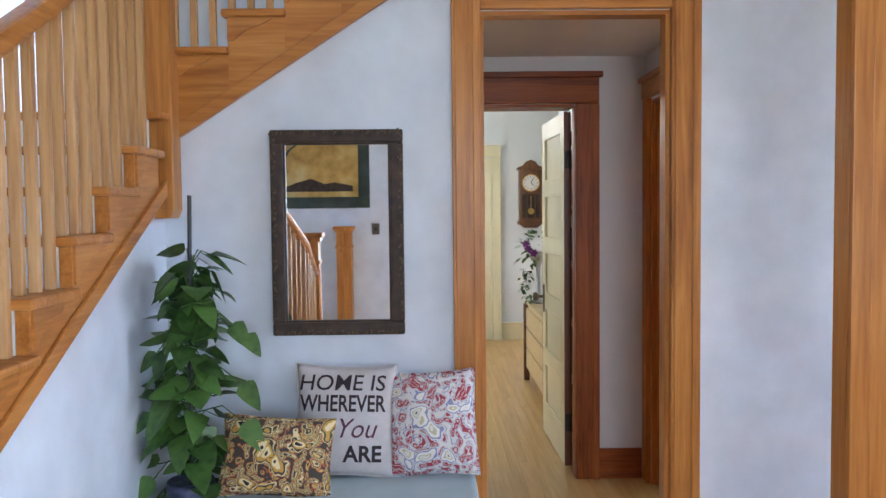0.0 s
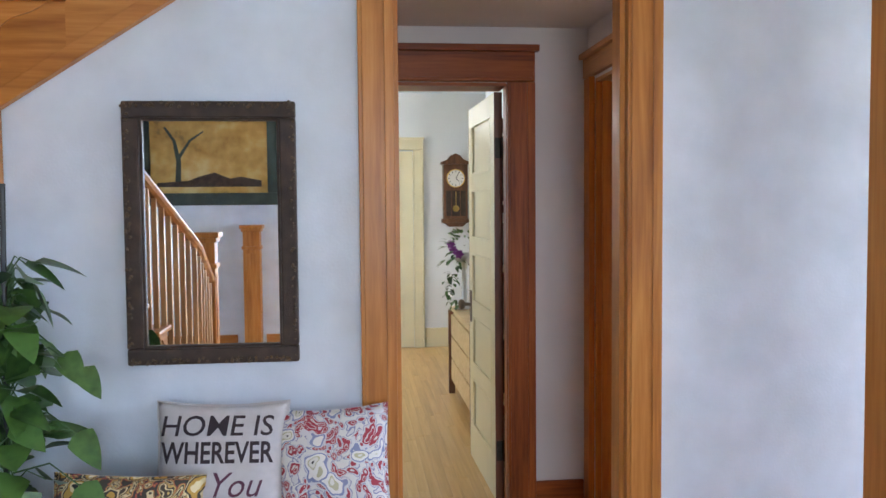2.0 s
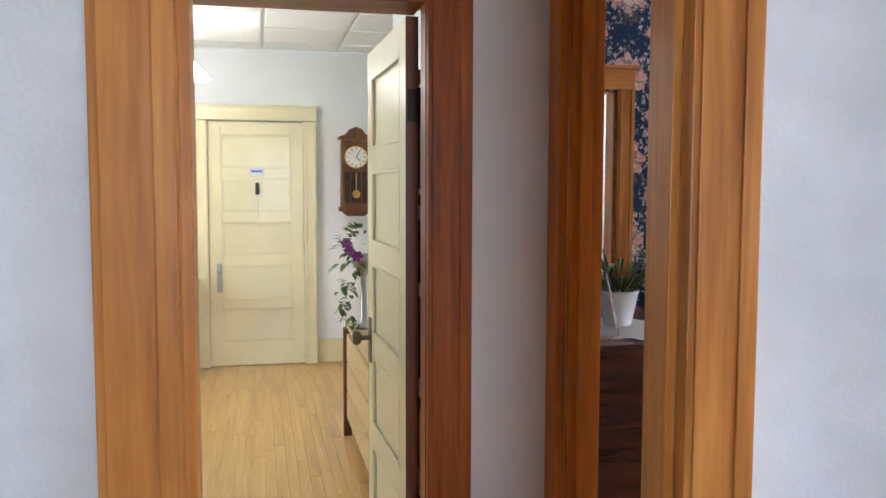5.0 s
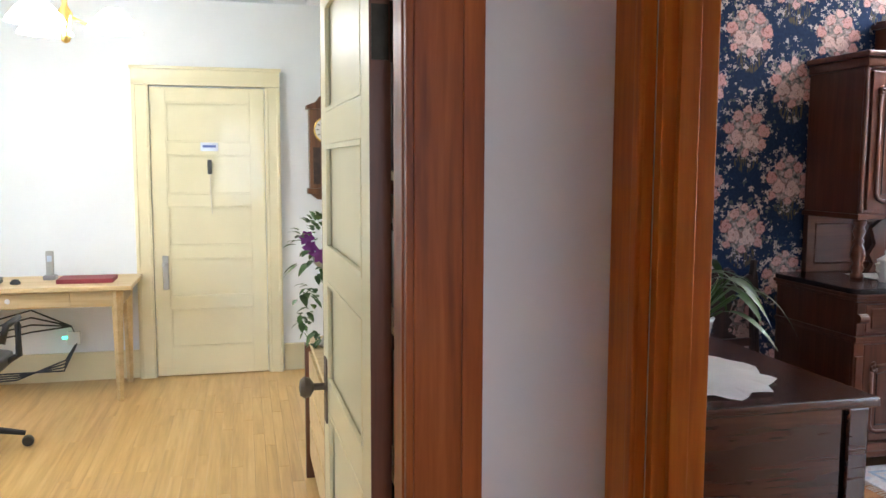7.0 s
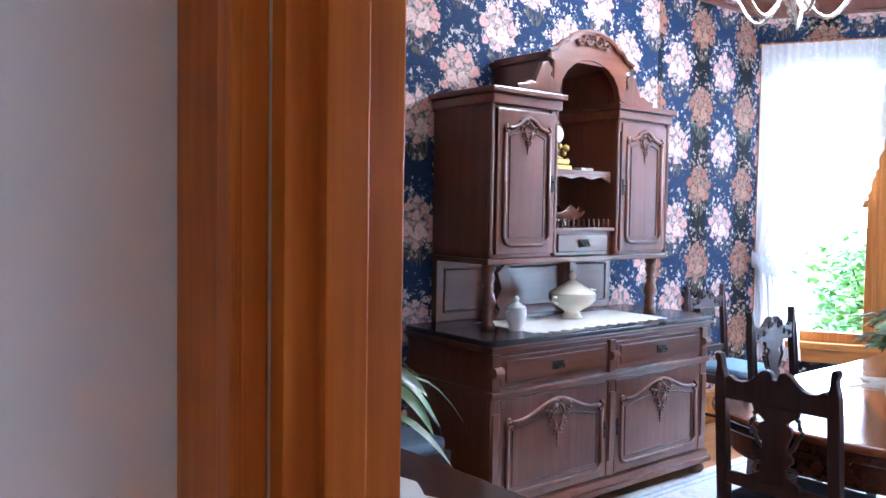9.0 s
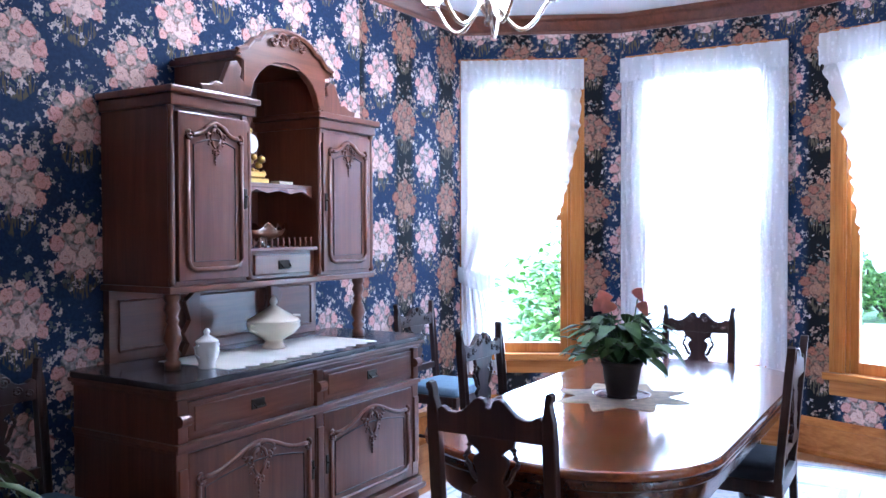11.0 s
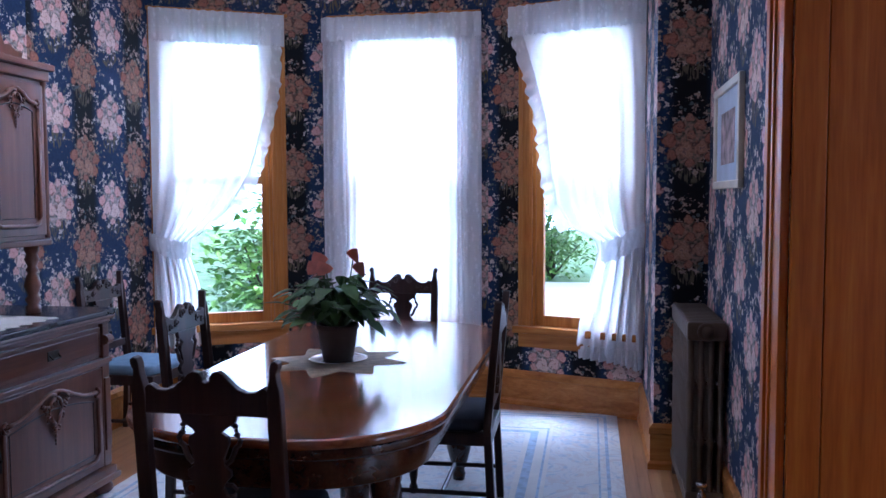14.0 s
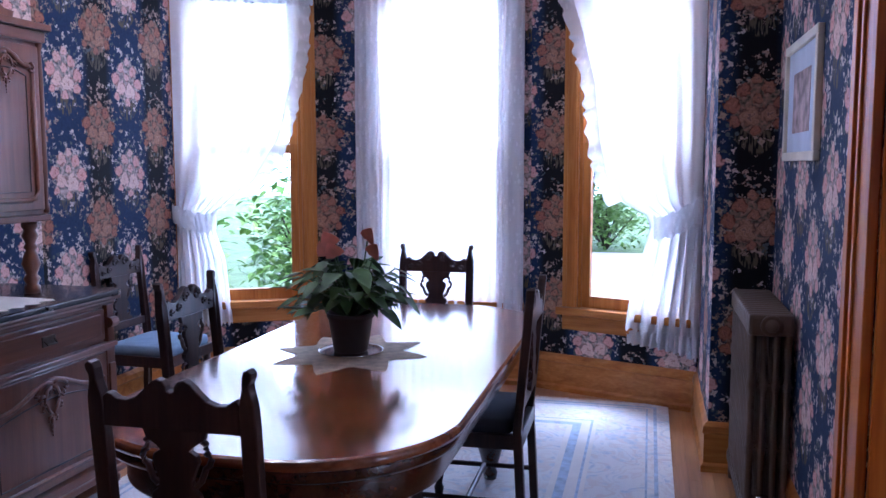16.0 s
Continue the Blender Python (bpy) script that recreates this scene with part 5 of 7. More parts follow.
arch = [(T + 0.02, 2.10), (T + 0.02, 2.26), (T + 0.06, 2.27), (T + 0.065, 2.295)]
arch += [(T + 0.03 - 0.06 * k / 3, 2.295 + 0.02 * k) for k in (1, 2, 3)]
arch += [(0.20 * math.cos(radians(a)), 2.345 + 0.085 * math.sin(radians(a))) for a in (15, 35, 55, 75, 90)]
low = [(T - 0.02, 2.10)] + [((T - 0.03) * math.cos(radians(a)), 2.10 + 0.19 * math.sin(radians(a))) for a in (8, 22, 38, 55, 72)] + [(0, 2.29)]
half = [(0, 2.43)] + arch[::-1][1:] + low
outline = half + [(-x, z) for x, z in reversed(half) if x > 1e-6]
part("hood_front", prism(outline, 0.04, 0.005, pose(0, D - 0.02, 0)), M["walnut_x"], sb, "arched carved hood front")
part("hood_moulding", tube([(x, D - 0.028, z + 0.004) for x, z in ([(-px, pz) for px, pz in arch[2:]] + [(px, pz) for px, pz in arch[::-1][1:-2]])], 0.014, 6), M["walnut_x"], sb)
part("hood_roof", solid((-T - 0.02, T + 0.02, D + 0.02, 0, 2.295, 2.315), (-T - 0.05, T + 0.05, D - 0.01, 0, 2.27, 2.296), bevel=0.004), M["walnut_x"], sb)
bm = bmesh.new()
for s in (-1, 1):
    for r, cx, cz in ((0.04, 0.04, 2.385), (0.022, 0.10, 2.37)):
        tube([(s * (cx + r * math.cos(a) * (1 - a / 11)), D - 0.032, cz + r * math.sin(a) * (1 - a / 11)) for a in [j * 0.55 for j in range(14)]], 0.008, 6, bm)
part("hood_carving", bm, M["walnut"], sb, "carved shell")

# ---- things on the sideboard ----
bm = bmesh.new()
cols = 40
rows = [[bm.verts.new((-0.52 + 1.04 * i / cols, y + (0.02 * math.sin(i * 1.9) if k == 0 else 0), z)) for i in range(cols + 1)] for k, (y, z) in enumerate(((-0.60, 0.0015), (-0.45, 0.0035), (-0.25, 0.0035), (-0.16, 0.0015)))]
for r, q in zip(rows, rows[1:]):
    for i in range(cols):
        bm.faces.new((r[i], r[i + 1], q[i + 1], q[i]))
o = part("table_runner", bm, M["cloth_white"])
o.matrix_basis = pose(6.36, 9.595, 0.92)
mod = o.modifiers.new("thickness", 'SOLIDIFY')
mod.thickness = 0.002
tagged(o, "white scalloped linen runner on the sideboard", "runner")

M["cream_china"] = plain("cream_glazed_china", (0.80, 0.71, 0.56), 0.2, 0, 0.05, 14, 0.04, 0.3)
tu = thing("soup_tureen", pose(6.40, 9.27, 0.924), "cream porcelain soup tureen with a ladle", "tureen")
part("bowl", lathe([(0.055, 0), (0.06, 0.006), (0.05, 0.02), (0.04, 0.035), (0.06, 0.05), (0.105, 0.075), (0.13, 0.105), (0.128, 0.125), (0.132, 0.13)], 28), M["cream_china"], tu, smooth=True)
part("lid", lathe([(0.13, 0.13), (0.12, 0.145), (0.085, 0.165), (0.05, 0.185), (0.028, 0.20), (0.012, 0.21), (0.02, 0.225), (0.016, 0.24), (0.006, 0.255), (0, 0.258)], 28), M["cream_china"], tu, smooth=True)
for s in (-1, 1):
    part("handle", tube([(s * 0.125, 0, 0.12), (s * 0.155, 0, 0.125), (s * 0.16, 0, 0.10), (s * 0.12, 0, 0.085)], 0.007), M["cream_china"], tu, smooth=True)
part("ladle", tube([(0.09, 0.0, 0.135), (0.14, -0.01, 0.15), (0.175, -0.015, 0.145)], 0.006), M["cream_china"], tu, smooth=True)
jar = thing("sugar_jar", pose(5.83, 9.12, 0.92), "small white porcelain jar with a lid", "jar")
part("jar_body", lathe([(0.035, 0), (0.038, 0.006), (0.034, 0.02), (0.05, 0.06), (0.052, 0.085), (0.045, 0.105), (0.05, 0.11)], 20), M["white"], jar, smooth=True)
part("lid", lathe([(0.05, 0.11), (0.048, 0.116), (0.02, 0.135), (0.01, 0.142), (0.016, 0.155), (0.006, 0.168), (0, 0.17)], 20), M["white"], jar, smooth=True)
for s in (-1, 1):
    part("handle", tube([(s * 0.045, 0, 0.10), (s * 0.068, 0, 0.095), (s * 0.062, 0, 0.06), (s * 0.045, 0, 0.05)], 0.005), M["white"], jar, smooth=True)
tp = thing("silver_dish", pose(6.37, 9.32, 1.418), "small ruffled silver dish in the niche", "dish")
bm = bmesh.new()
prof = [(0.02, 0), (0.04, 0.004), (0.025, 0.015), (0.02, 0.03), (0.06, 0.045), (0.10, 0.07), (0.12, 0.10)]
ring = []
for k, (r, z) in enumerate(prof):
    ring.append([bm.verts.new((r * (1 + 0.16 * (k / 6) ** 2 * math.sin(6 * a)) * math.cos(a), r * math.sin(a), z + 0.02 * (k / 6) ** 2 * math.cos(6 * a))) for a in [2 * math.pi * j / 48 for j in range(48)]])
for r, q in zip(ring, ring[1:]):
    for j in range(48):
        bm.faces.new((r[j], r[(j + 1) % 48], q[(j + 1) % 48], q[j]))
bm.faces.new(ring[0][::-1])
part("bowl", bm, M["silver"], tp, smooth=True)
gc = thing("gilt_clock", pose(6.29, 9.34, 1.722), "ornate gilt mantel clock on the niche shelf", "clock")
part("base", joined(solid((-0.11, 0.11, -0.05, 0.05, 0, 0.03), (-0.09, 0.09, -0.045, 0.045, 0.03, 0.06), bevel=0.008)), M["brass"], gc)
bm = bmesh.new()
rng = random.Random(9)
for k in range(60):
    t = rng.random()
    w = 0.10 * (1 - t) + 0.02
    bmesh.ops.create_icosphere(bm, subdivisions=1, radius=rng.uniform(0.010, 0.022), matrix=Matrix.Translation((rng.uniform(-w, w) - 0.03 * t, rng.uniform(-0.03, 0.03), 0.05 + 0.27 * t)))
part("ornament", bm, M["brass"], gc, "gilt scrolled ornament", smooth=True)
part("dial", lathe([(0.045, 0), (0.045, 0.01), (0.0, 0.012)], 24, m=pose(-0.01, -0.04, 0.19, 90, 0, 0)), M["white"], gc, "white clock dial")
bx = thing("small_box", pose(6.50, 9.3, 1.722), "small flat pale box on the niche shelf", "box")
part("box_body", solid((-0.05, 0.05, -0.03, 0.03, 0, 0.02), bevel=0.003), M["frame_white"], bx)


# ---- plants ----
def leaf(bm, base, way, up, length, width, droop=0.3, heart=0.0, n=6):
    """A curved pointed leaf from base along way."""
    way, up = Vector(way).normalized(), Vector(up).normalized()
    side = way.cross(up).normalized()
    up = side.cross(way).normalized()
    p, spine = Vector(base), []
    for k in range(n + 1):
        t = k / n
        spine.append((p + way * length * t - Vector((0, 0, 1)) * droop * length * t * t, width * (math.sin(math.pi * min(1, t * (1 - heart) + heart) ** 0.8) ** 0.8 if 0 < t < 1 else (heart * 1.2 if t == 0 else 0.0))))
    rows = []
    for c, w in spine:
        rows.append((bm.verts.new(c - side * w * 0.5 + up * w * 0.12), bm.verts.new(c), bm.verts.new(c + side * w * 0.5 + up * w * 0.12)))
    for r, q in zip(rows, rows[1:]):
        bm.faces.new((r[0], r[1], q[1], q[0])), bm.faces.new((r[1], r[2], q[2], q[1]))


def direction(rng, lo, hi):
    a, e = rng.uniform(0, 2 * math.pi), rng.uniform(lo, hi)
    return Vector((math.cos(a) * math.cos(e), math.sin(a) * math.cos(e), math.sin(e)))


M["pot_brown"] = plain("brown_plastic_pot", (0.035, 0.025, 0.022), 0.5)
M["spathe"] = plain("salmon_pink_spathe", (0.85, 0.32, 0.25), 0.3, 0, 0.15, 20)
M["stem"] = plain("green_stem", (0.05, 0.10, 0.03), 0.5)
PX, PY = 6.84, 7.66
M["cream_lace"] = plain("cream_embroidered_linen", (0.68, 0.57, 0.43), 0.9, 0, 0.22, 26, 0.6)
petal = [(0.205 + 0.11 * (1 - abs(math.sin(4 * a))) ** 0.8, a) for a in [math.pi * k / 48 for k in range(96)]]
dl = part("doily", slab([(1.08 * r * math.cos(a), 0.95 * r * math.sin(a)) for r, a in petal], 0.0, 0.002), M["cream_lace"])
dl.matrix_basis = pose(PX, PY, 0.7705)
tagged(dl, "star-shaped cream embroidered doily on the table", "doily")
tray = part("silver_tray", lathe([(0.10, 0), (0.115, 0.003), (0.125, 0.012), (0.118, 0.010), (0.10, 0.006), (0.0, 0.006)], 36), M["silver"], smooth=True)
tray.matrix_basis = pose(PX, PY, 0.7725)
tagged(tray, "round silver tray under the flower pot", "tray")
an = thing("flowering_plant", pose(PX, PY, 0.7785), "anthurium with glossy leaves and salmon flowers in a brown pot", "plant")
part("pot", lathe([(0.062, 0), (0.066, 0.01), (0.084, 0.13), (0.09, 0.132), (0.09, 0.15), (0.08, 0.15), (0.078, 0.13), (0, 0.13)], 28), M["pot_brown"], an, smooth=True)
rng = random.Random(21)
leaves, stems = bmesh.new(), bmesh.new()
for k in range(150):
    d = direction(rng, 0.15, 1.45)
    r = rng.uniform(0.08, 0.25)
    tip = Vector((0, 0, 0.15)) + Vector((d.x, d.y, d.z * 0.9)) * r
    tube([(0.02 * d.x, 0.02 * d.y, 0.13), (Vector((0, 0, 0.15)) + tip) / 2 + Vector((0, 0, 0.02)), tip], 0.003, 5, stems)
    out = (Vector((d.x, d.y, 0.0)).normalized() * 0.6 + Vector((rng.uniform(-0.3, 0.3), rng.uniform(-0.3, 0.3), rng.uniform(-0.75, 0.25)))).normalized()
    leaf(leaves, tip, out, (0.3 * d.x, 0.3 * d.y, 1), rng.uniform(0.07, 0.105), rng.uniform(0.05, 0.075), rng.uniform(0.0, 0.3), 0.30)
tagged(part("foliage", leaves, M["leaf_dark"], an, smooth=True), kind="stuff")
tagged(part("leaf_stems", stems, M["stem"], an), kind="stuff")
for x, y, z in ((-0.02, 0.06, 0.405), (0.03, -0.06, 0.42), (-0.06, -0.11, 0.37), (0.06, 0.11, 0.36), (-0.08, 0.02, 0.37)):
    fb = bmesh.new()
    leaf(fb, (x, y, z), (-0.5, 0.25 if y > 0 else -0.4, 0.75), (-1, 0, 0.4), 0.078, 0.072, 0.1, 0.32)
    f = part("flower", fb, M["spathe"], an, "salmon pink waxy flower", smooth=True)
    part("flower_stem", tube([(x * 0.2, y * 0.2, 0.13), (x * 0.7, y * 0.7, z * 0.7), (x, y, z)], 0.003, 6), M["stem"], f)

# ---- console in the corner by the doorway ----
co = thing("console_chest", pose(3.362, 7.22, 0), "low dark brown wooden chest against the wall", "chest")
part("top", solid((0, 0.775, -0.01, 1.15, 0.925, 0.95), bevel=0.006), M["mahogany"], co)
part("end_panel", solid((0.02, 0.68, 0.012, 0.03, 0.08, 0.924)), M["mahogany"], co)
for x, y in ((0.02, 0.0), (0.69, 0.0), (0.02, 1.08), (0.69, 1.08)):
    part("leg", solid((x, x + 0.06, y, y + 0.06, 0, 0.924), bevel=0.005), M["mahogany"], co)
part("front", solid((0.71, 0.74, 0.06, 1.08, 0.1, 0.924), bevel=0.003), M["mahogany"], co)
part("far_panel", solid((0.02, 0.64, 1.09, 1.12, 0.08, 0.924)), M["mahogany"], co)
bm = bmesh.new()
ring, ring2 = [], []
for k in range(48):
    a = 2 * math.pi * k / 48
    r = 0.215 + 0.012 * math.cos(12 * a)
    ring.append(bm.verts.new((r * math.cos(a), 1.25 * r * math.sin(a), 0.004 + 0.004 * math.sin(9 * a))))
    ring2.append(bm.verts.new((0.15 * math.cos(a), 0.19 * math.sin(a), 0.006)))
for k in range(48):
    bm.faces.new((ring[k], ring[(k + 1) % 48], ring2[(k + 1) % 48], ring2[k]))
bm.faces.new(ring2)
o = part("doily", bm, M["cloth_white"])
o.matrix_basis = pose(3.78, 7.54, 0.951)
tagged(o, "oval white crocheted doily on the chest", "doily")
pl = thing("potted_lily", pose(3.80, 7.58, 0.958), "broad-leaved green plant in a white pot", "plant")
part("pot", lathe([(0.05, 0), (0.055, 0.01), (0.08, 0.13), (0.085, 0.14), (0.075, 0.14), (0, 0.13)], 24), M["white"], pl, smooth=True)
rng = random.Random(33)
leaves = bmesh.new()
for k in range(46):
    d = direction(rng, 0.5, 1.3)
    b = Vector((d.x * 0.05, d.y * 0.05, 0.13))
    mid = b + d * rng.uniform(0.08, 0.19)
    tube([b, mid], 0.003, 4, leaves)
    leaf(leaves, mid, Vector((d.x, d.y, 0.15)), (0, 0, 1), rng.uniform(0.10, 0.17), rng.uniform(0.022, 0.038), rng.uniform(0.5, 1.1))
tagged(part("foliage", leaves, M["leaf"], pl, smooth=True), kind="stuff")

# ---- doorway in the back wall, and the bright kitchen beyond it ----
for x0, x1 in ((3.95, 4.069), (4.681, 4.80)):
    trim("casing", solid((x0, x1, 9.572, 9.599, 0, 2.14), (x0 + 0.015, x0 + 0.03, 9.566, 9.575, 0, 2.14), (x1 - 0.03, x1 - 0.015, 9.566, 9.575, 0, 2.14), bevel=0.003), M["oak"], OAK)
trim("head_casing", solid((3.95, 4.80, 9.572, 9.599, 2.142, 2.27), (3.93, 4.82, 9.555, 9.599, 2.27, 2.295), bevel=0.004), M["oak_x"], OAK)
for x0, x1 in ((4.071, 4.087), (4.663, 4.679)):
    trim("jamb", solid((x0, x1, 9.60, 9.725, 0, 2.125), bevel=0.002), M["oak"], "varnished oak door jamb")
trim("jamb_head", solid((4.087, 4.663, 9.60, 9.725, 2.12, 2.138)), M["oak_x"], "varnished oak door jamb")
setting("wall_kitchen_north", solid((4.05, 6.30, 11.70, 11.80, 0, H2)), M["office_wall"], "white painted kitchen wall", "wall")
setting("wall_kitchen_east", solid((6.20, 6.30, 9.73, 11.70, 0, H2)), M["office_wall"], "white painted kitchen wall", "wall")
setting("wall_kitchen_south", solid((4.80, 6.20, 9.725, 9.74, 0, H2)), M["office_wall"], "white painted kitchen wall", "wall")
setting("ceiling_kitchen", solid((4.05, 6.30, 9.725, 11.80, H2, H2 + 0.08)), M["ceiling"], "white painted kitchen ceiling", "ceiling")
setting("floor_kitchen", solid((4.01, 6.30, 9.905, 11.80, -0.1, 0.0)), M["floor"], "pale maple kitchen floor", "floor")
kl = thing("kitchen_lamp", pose(4.98, 10.75, 0), "lit white glass ceiling globe on a brass collar", "ceiling lamp")
M["globe"] = glow("lit_white_globe", (1.0, 0.97, 0.92), 45.0)
part("collar", lathe([(0.05, H2 - 0.001), (0.06, H2 - 0.03), (0.045, H2 - 0.06)], 18), M["brass"], kl, smooth=True)
part("shade", lathe([(0.045, H2 - 0.06), (0.10, H2 - 0.10), (0.12, H2 - 0.17), (0.10, H2 - 0.24), (0.05, H2 - 0.275), (0.0, H2 - 0.28)], 22), M["globe"], kl, "lit white glass globe", smooth=True)
kb = thing("kitchen_cupboard", pose(5.20, 11.70, 0), "tall white painted kitchen cupboard", "cupboard")
part("cupboard_body", solid((-0.05, 0.75, -0.42, 0, 0.0, 1.78), bevel=0.004), M["white"], kb)
for x0, x1 in ((-0.04, 0.345), (0.355, 0.74)):
    dw = part("door", solid((x0, x1, -0.44, -0.421, 0.12, 1.76), bevel=0.004), M["white"], kb)
    part("handle", tube([((x0 + x1) / 2, -0.441, 1.0), ((x0 + x1) / 2, -0.465, 1.02), ((x0 + x1) / 2, -0.465, 1.12), ((x0 + x1) / 2, -0.441, 1.14)], 0.006), M["steel"], dw)
kc = thing("round_wall_clock", pose(5.28, 11.699, 1.93), "round white wall clock with a black rim", "clock")
part("dial", lathe([(0.10, 0), (0.10, 0.012), (0.0, 0.013)], 28, m=pose(0, 0, 0, 90, 0, 0)), M["white"], kc)
part("rim", tube([(0.105 * math.cos(a), -0.012, 0.105 * math.sin(a)) for a in [2 * math.pi * k / 28 for k in range(29)]], 0.011, 7), M["black"], kc, smooth=True)
ls = thing("leaflet_stand", pose(3.60, 7.36, 0.951, 0, 0, 20), "clear slanted leaflet stand on the chest", "stand")
part("base", solid((-0.09, 0.09, -0.06, 0.07, 0, 0.004), bevel=0.001), M["silver"], ls)
part("back_panel", prism([(-0.05, 0.004), (-0.044, 0.004), (0.03, 0.235), (0.024, 0.235)], 0.18, 0.0, pose(0.09, 0, 0, 0, 0, 90)), M["glass"], ls)
for x in (-0.09, 0.088):
    part("edge", tube([(x, -0.05, 0.004), (x, 0.027, 0.235)], 0.005, 6), M["silver"], ls, "bright polished edge")

# ---- chandelier ----
M["opal"] = glow("lit_opal_glass", (1.0, 0.95, 0.90), 16.0)
# polished brass paled, so the arms' white glare sits in the colour
M["pale_brass"] = plain("glare_paled_brass", (0.85, 0.80, 0.70), 0.22, 1.0)
cd = thing("chandelier", pose(6.83, 8.31, 0.065), "five-armed polished chandelier with lit opal shades", "chandelier")
part("canopy", lathe([(0.0, H1 - 0.125), (0.03, H1 - 0.115), (0.07, H1 - 0.085), (0.075, H1 - 0.066)], 20), M["pale_brass"], cd, smooth=True)
part("rod", tube([(0, 0, 2.5), (0, 0, H1 - 0.115)], 0.008), M["pale_brass"], cd)
part("hub", lathe([(0.0, 2.385), (0.012, 2.39), (0.02, 2.41), (0.012, 2.43), (0.04, 2.47), (0.05, 2.51), (0.03, 2.56), (0.015, 2.6), (0.02, 2.64), (0.008, 2.68)], 20), M["pale_brass"], cd, smooth=True)
for k in range(5):
    a = 2 * math.pi * k / 5 + 0.3
    c, s = math.cos(a), math.sin(a)
    pts = [((0.04 + 0.27 * t) * c, (0.04 + 0.27 * t) * s, 2.50 - 0.125 * math.sin(math.pi * min(1.0, t * 1.12)) + 0.06 * max(0, t - 0.75)) for t in [j / 14 for j in range(15)]]
    ar = part("arm", tube(pts, 0.010, 8), M["pale_brass"], cd, smooth=True)
    x, y, z = pts[-1]
    part("cup", lathe([(0.012, -0.01), (0.035, 0.0), (0.04, 0.012), (0.02, 0.02)], 14, (x, y, z)), M["pale_brass"], ar, smooth=True)
    part("shade", lathe([(0.025, 0.015), (0.05, 0.04), (0.058, 0.08), (0.062, 0.11), (0.075, 0.13), (0.073, 0.13), (0.058, 0.11), (0.05, 0.06)], 18, (x, y, z)), M["opal"], ar, "lit opal glass shade", smooth=True)

# ---- garden outside the bay ----
M["lawn"] = plain("sunlit_lawn", (0.16, 0.26, 0.07), 0.9, 0, 0.3, 1.5, 0.4)
# pale slab laid over the lawn; its colour stands for sunlit glare
M["path"] = plain("pale_glare_ground", (0.70, 0.68, 0.65), 0.8, 0, 0.08, 3, 0.2)
g = setting("ground", solid((-80, 80, -80, 80, -0.75, -0.65)), M["lawn"], "mown lawn round the house", "ground")
setting("pavement", solid((10.6, 24.0, -40, 8.0, -0.65, -0.62)), M["path"], "pale slab, its colour giving the sunlit ground's glare", "pavement")


def bush(name, x, y, r, h, n, seed, label, category="shrub", size=1.0):
    rng = random.Random(seed)
    t = thing(name, pose(x, y, -0.65), label, category)
    twigs, leaves = bmesh.new(), bmesh.new()
    tips = []
    for k in range(16):
        d = direction(rng, 0.5, 1.4)
        end = Vector((d.x * r * 0.8, d.y * r * 0.8, d.z * h * 0.8))
        tube([(0, 0, 0), end * 0.5 + Vector((rng.uniform(-0.1, 0.1), rng.uniform(-0.1, 0.1), 0.1)), end], 0.03, 5, twigs, 0.008)
        tips += [end * s for s in (0.5, 0.7, 0.85, 1.0)]
    for k in range(n):
        c = rng.choice(tips)
        p = c + Vector((rng.gauss(0, 0.22 * r), rng.gauss(0, 0.22 * r), rng.gauss(0, 0.16 * h)))
        if p.z < 0.05:
            continue
        leaf(leaves, p, direction(rng, -0.5, 0.5), (rng.uniform(-0.4, 0.4), rng.uniform(-0.4, 0.4), 1), size * rng.uniform(0.09, 0.17), size * rng.uniform(0.05, 0.09), 0.2, 0, 3)
    part("branches", twigs, M["chairwood"], t)
    tagged(part("crown", leaves, M["leaf_out"], t), kind="stuff")
    return t


bush("garden_shrub", 12.3, 9.9, 1.5, 2.5, 4200, 1, "leafy green shrub outside the window")
bush("garden_shrub", 14.6, 8.7, 1.7, 2.2, 2200, 2, "leafy green shrub outside the window")
# the tall tree is added, to dim the light behind the right-hand curtain
bush("garden_tree", 27.0, 8.2, 3.6, 8.5, 5200, 5, "tall leafy green tree added to dim the right-hand curtain", "tree", 1.7)
bush("garden_shrub", 20.5, 3.6, 2.2, 2.3, 2200, 3, "leafy green shrub across the lawn")
bush("garden_shrub", 25.0, 7.6, 1.3, 1.9, 2600, 4, "low green shrub across the lawn")
po = part("fence_post", tube([(15.5, 5.35, -0.65), (15.5, 5.35, 1.05)], 0.05, 10), M["white"])
tagged(po, "white post standing on the lawn", "post")
M["haze"] = glow("bright_hazy_sky", (0.78, 0.90, 1.08), 17.0)
setting("backdrop", solid((58, 58.5, -70, 85, -2, 60)), M["haze"], "bright hazy sky beyond the garden", "sky")


# ---- stair hall ----
RISE, RUN = 0.148, 0.264
TOPY, TOPZ = 5.53, 1.87
setting("wall_under_stairs", prism([(2.45, 0.0), (5.72, 0.0), (5.72, 1.61), (2.45, 0.055)], 0.03, 0, Matrix(((0, -1, 0, 1.02), (1, 0, 0, 0), (0, 0, 1, 0), (0, 0, 0, 1)))), M["plaster"], "pale plaster wall under the staircase", "wall")
st = thing("staircase", pose(0, 0, 0), "orange oak staircase with square balusters", "staircase")


def slope_z(y):
    return TOPZ + (y - TOPY) * RISE / RUN


TO_X = Matrix(((0, -1, 0, 1.06), (1, 0, 0, 0), (0, 0, 1, 0), (0, 0, 0, 1)))


def flare(y):
    """How far the lowest steps widen towards the hall."""
    return 0.20 * min(1.0, max(0.0, (4.25 - y) / 1.0))


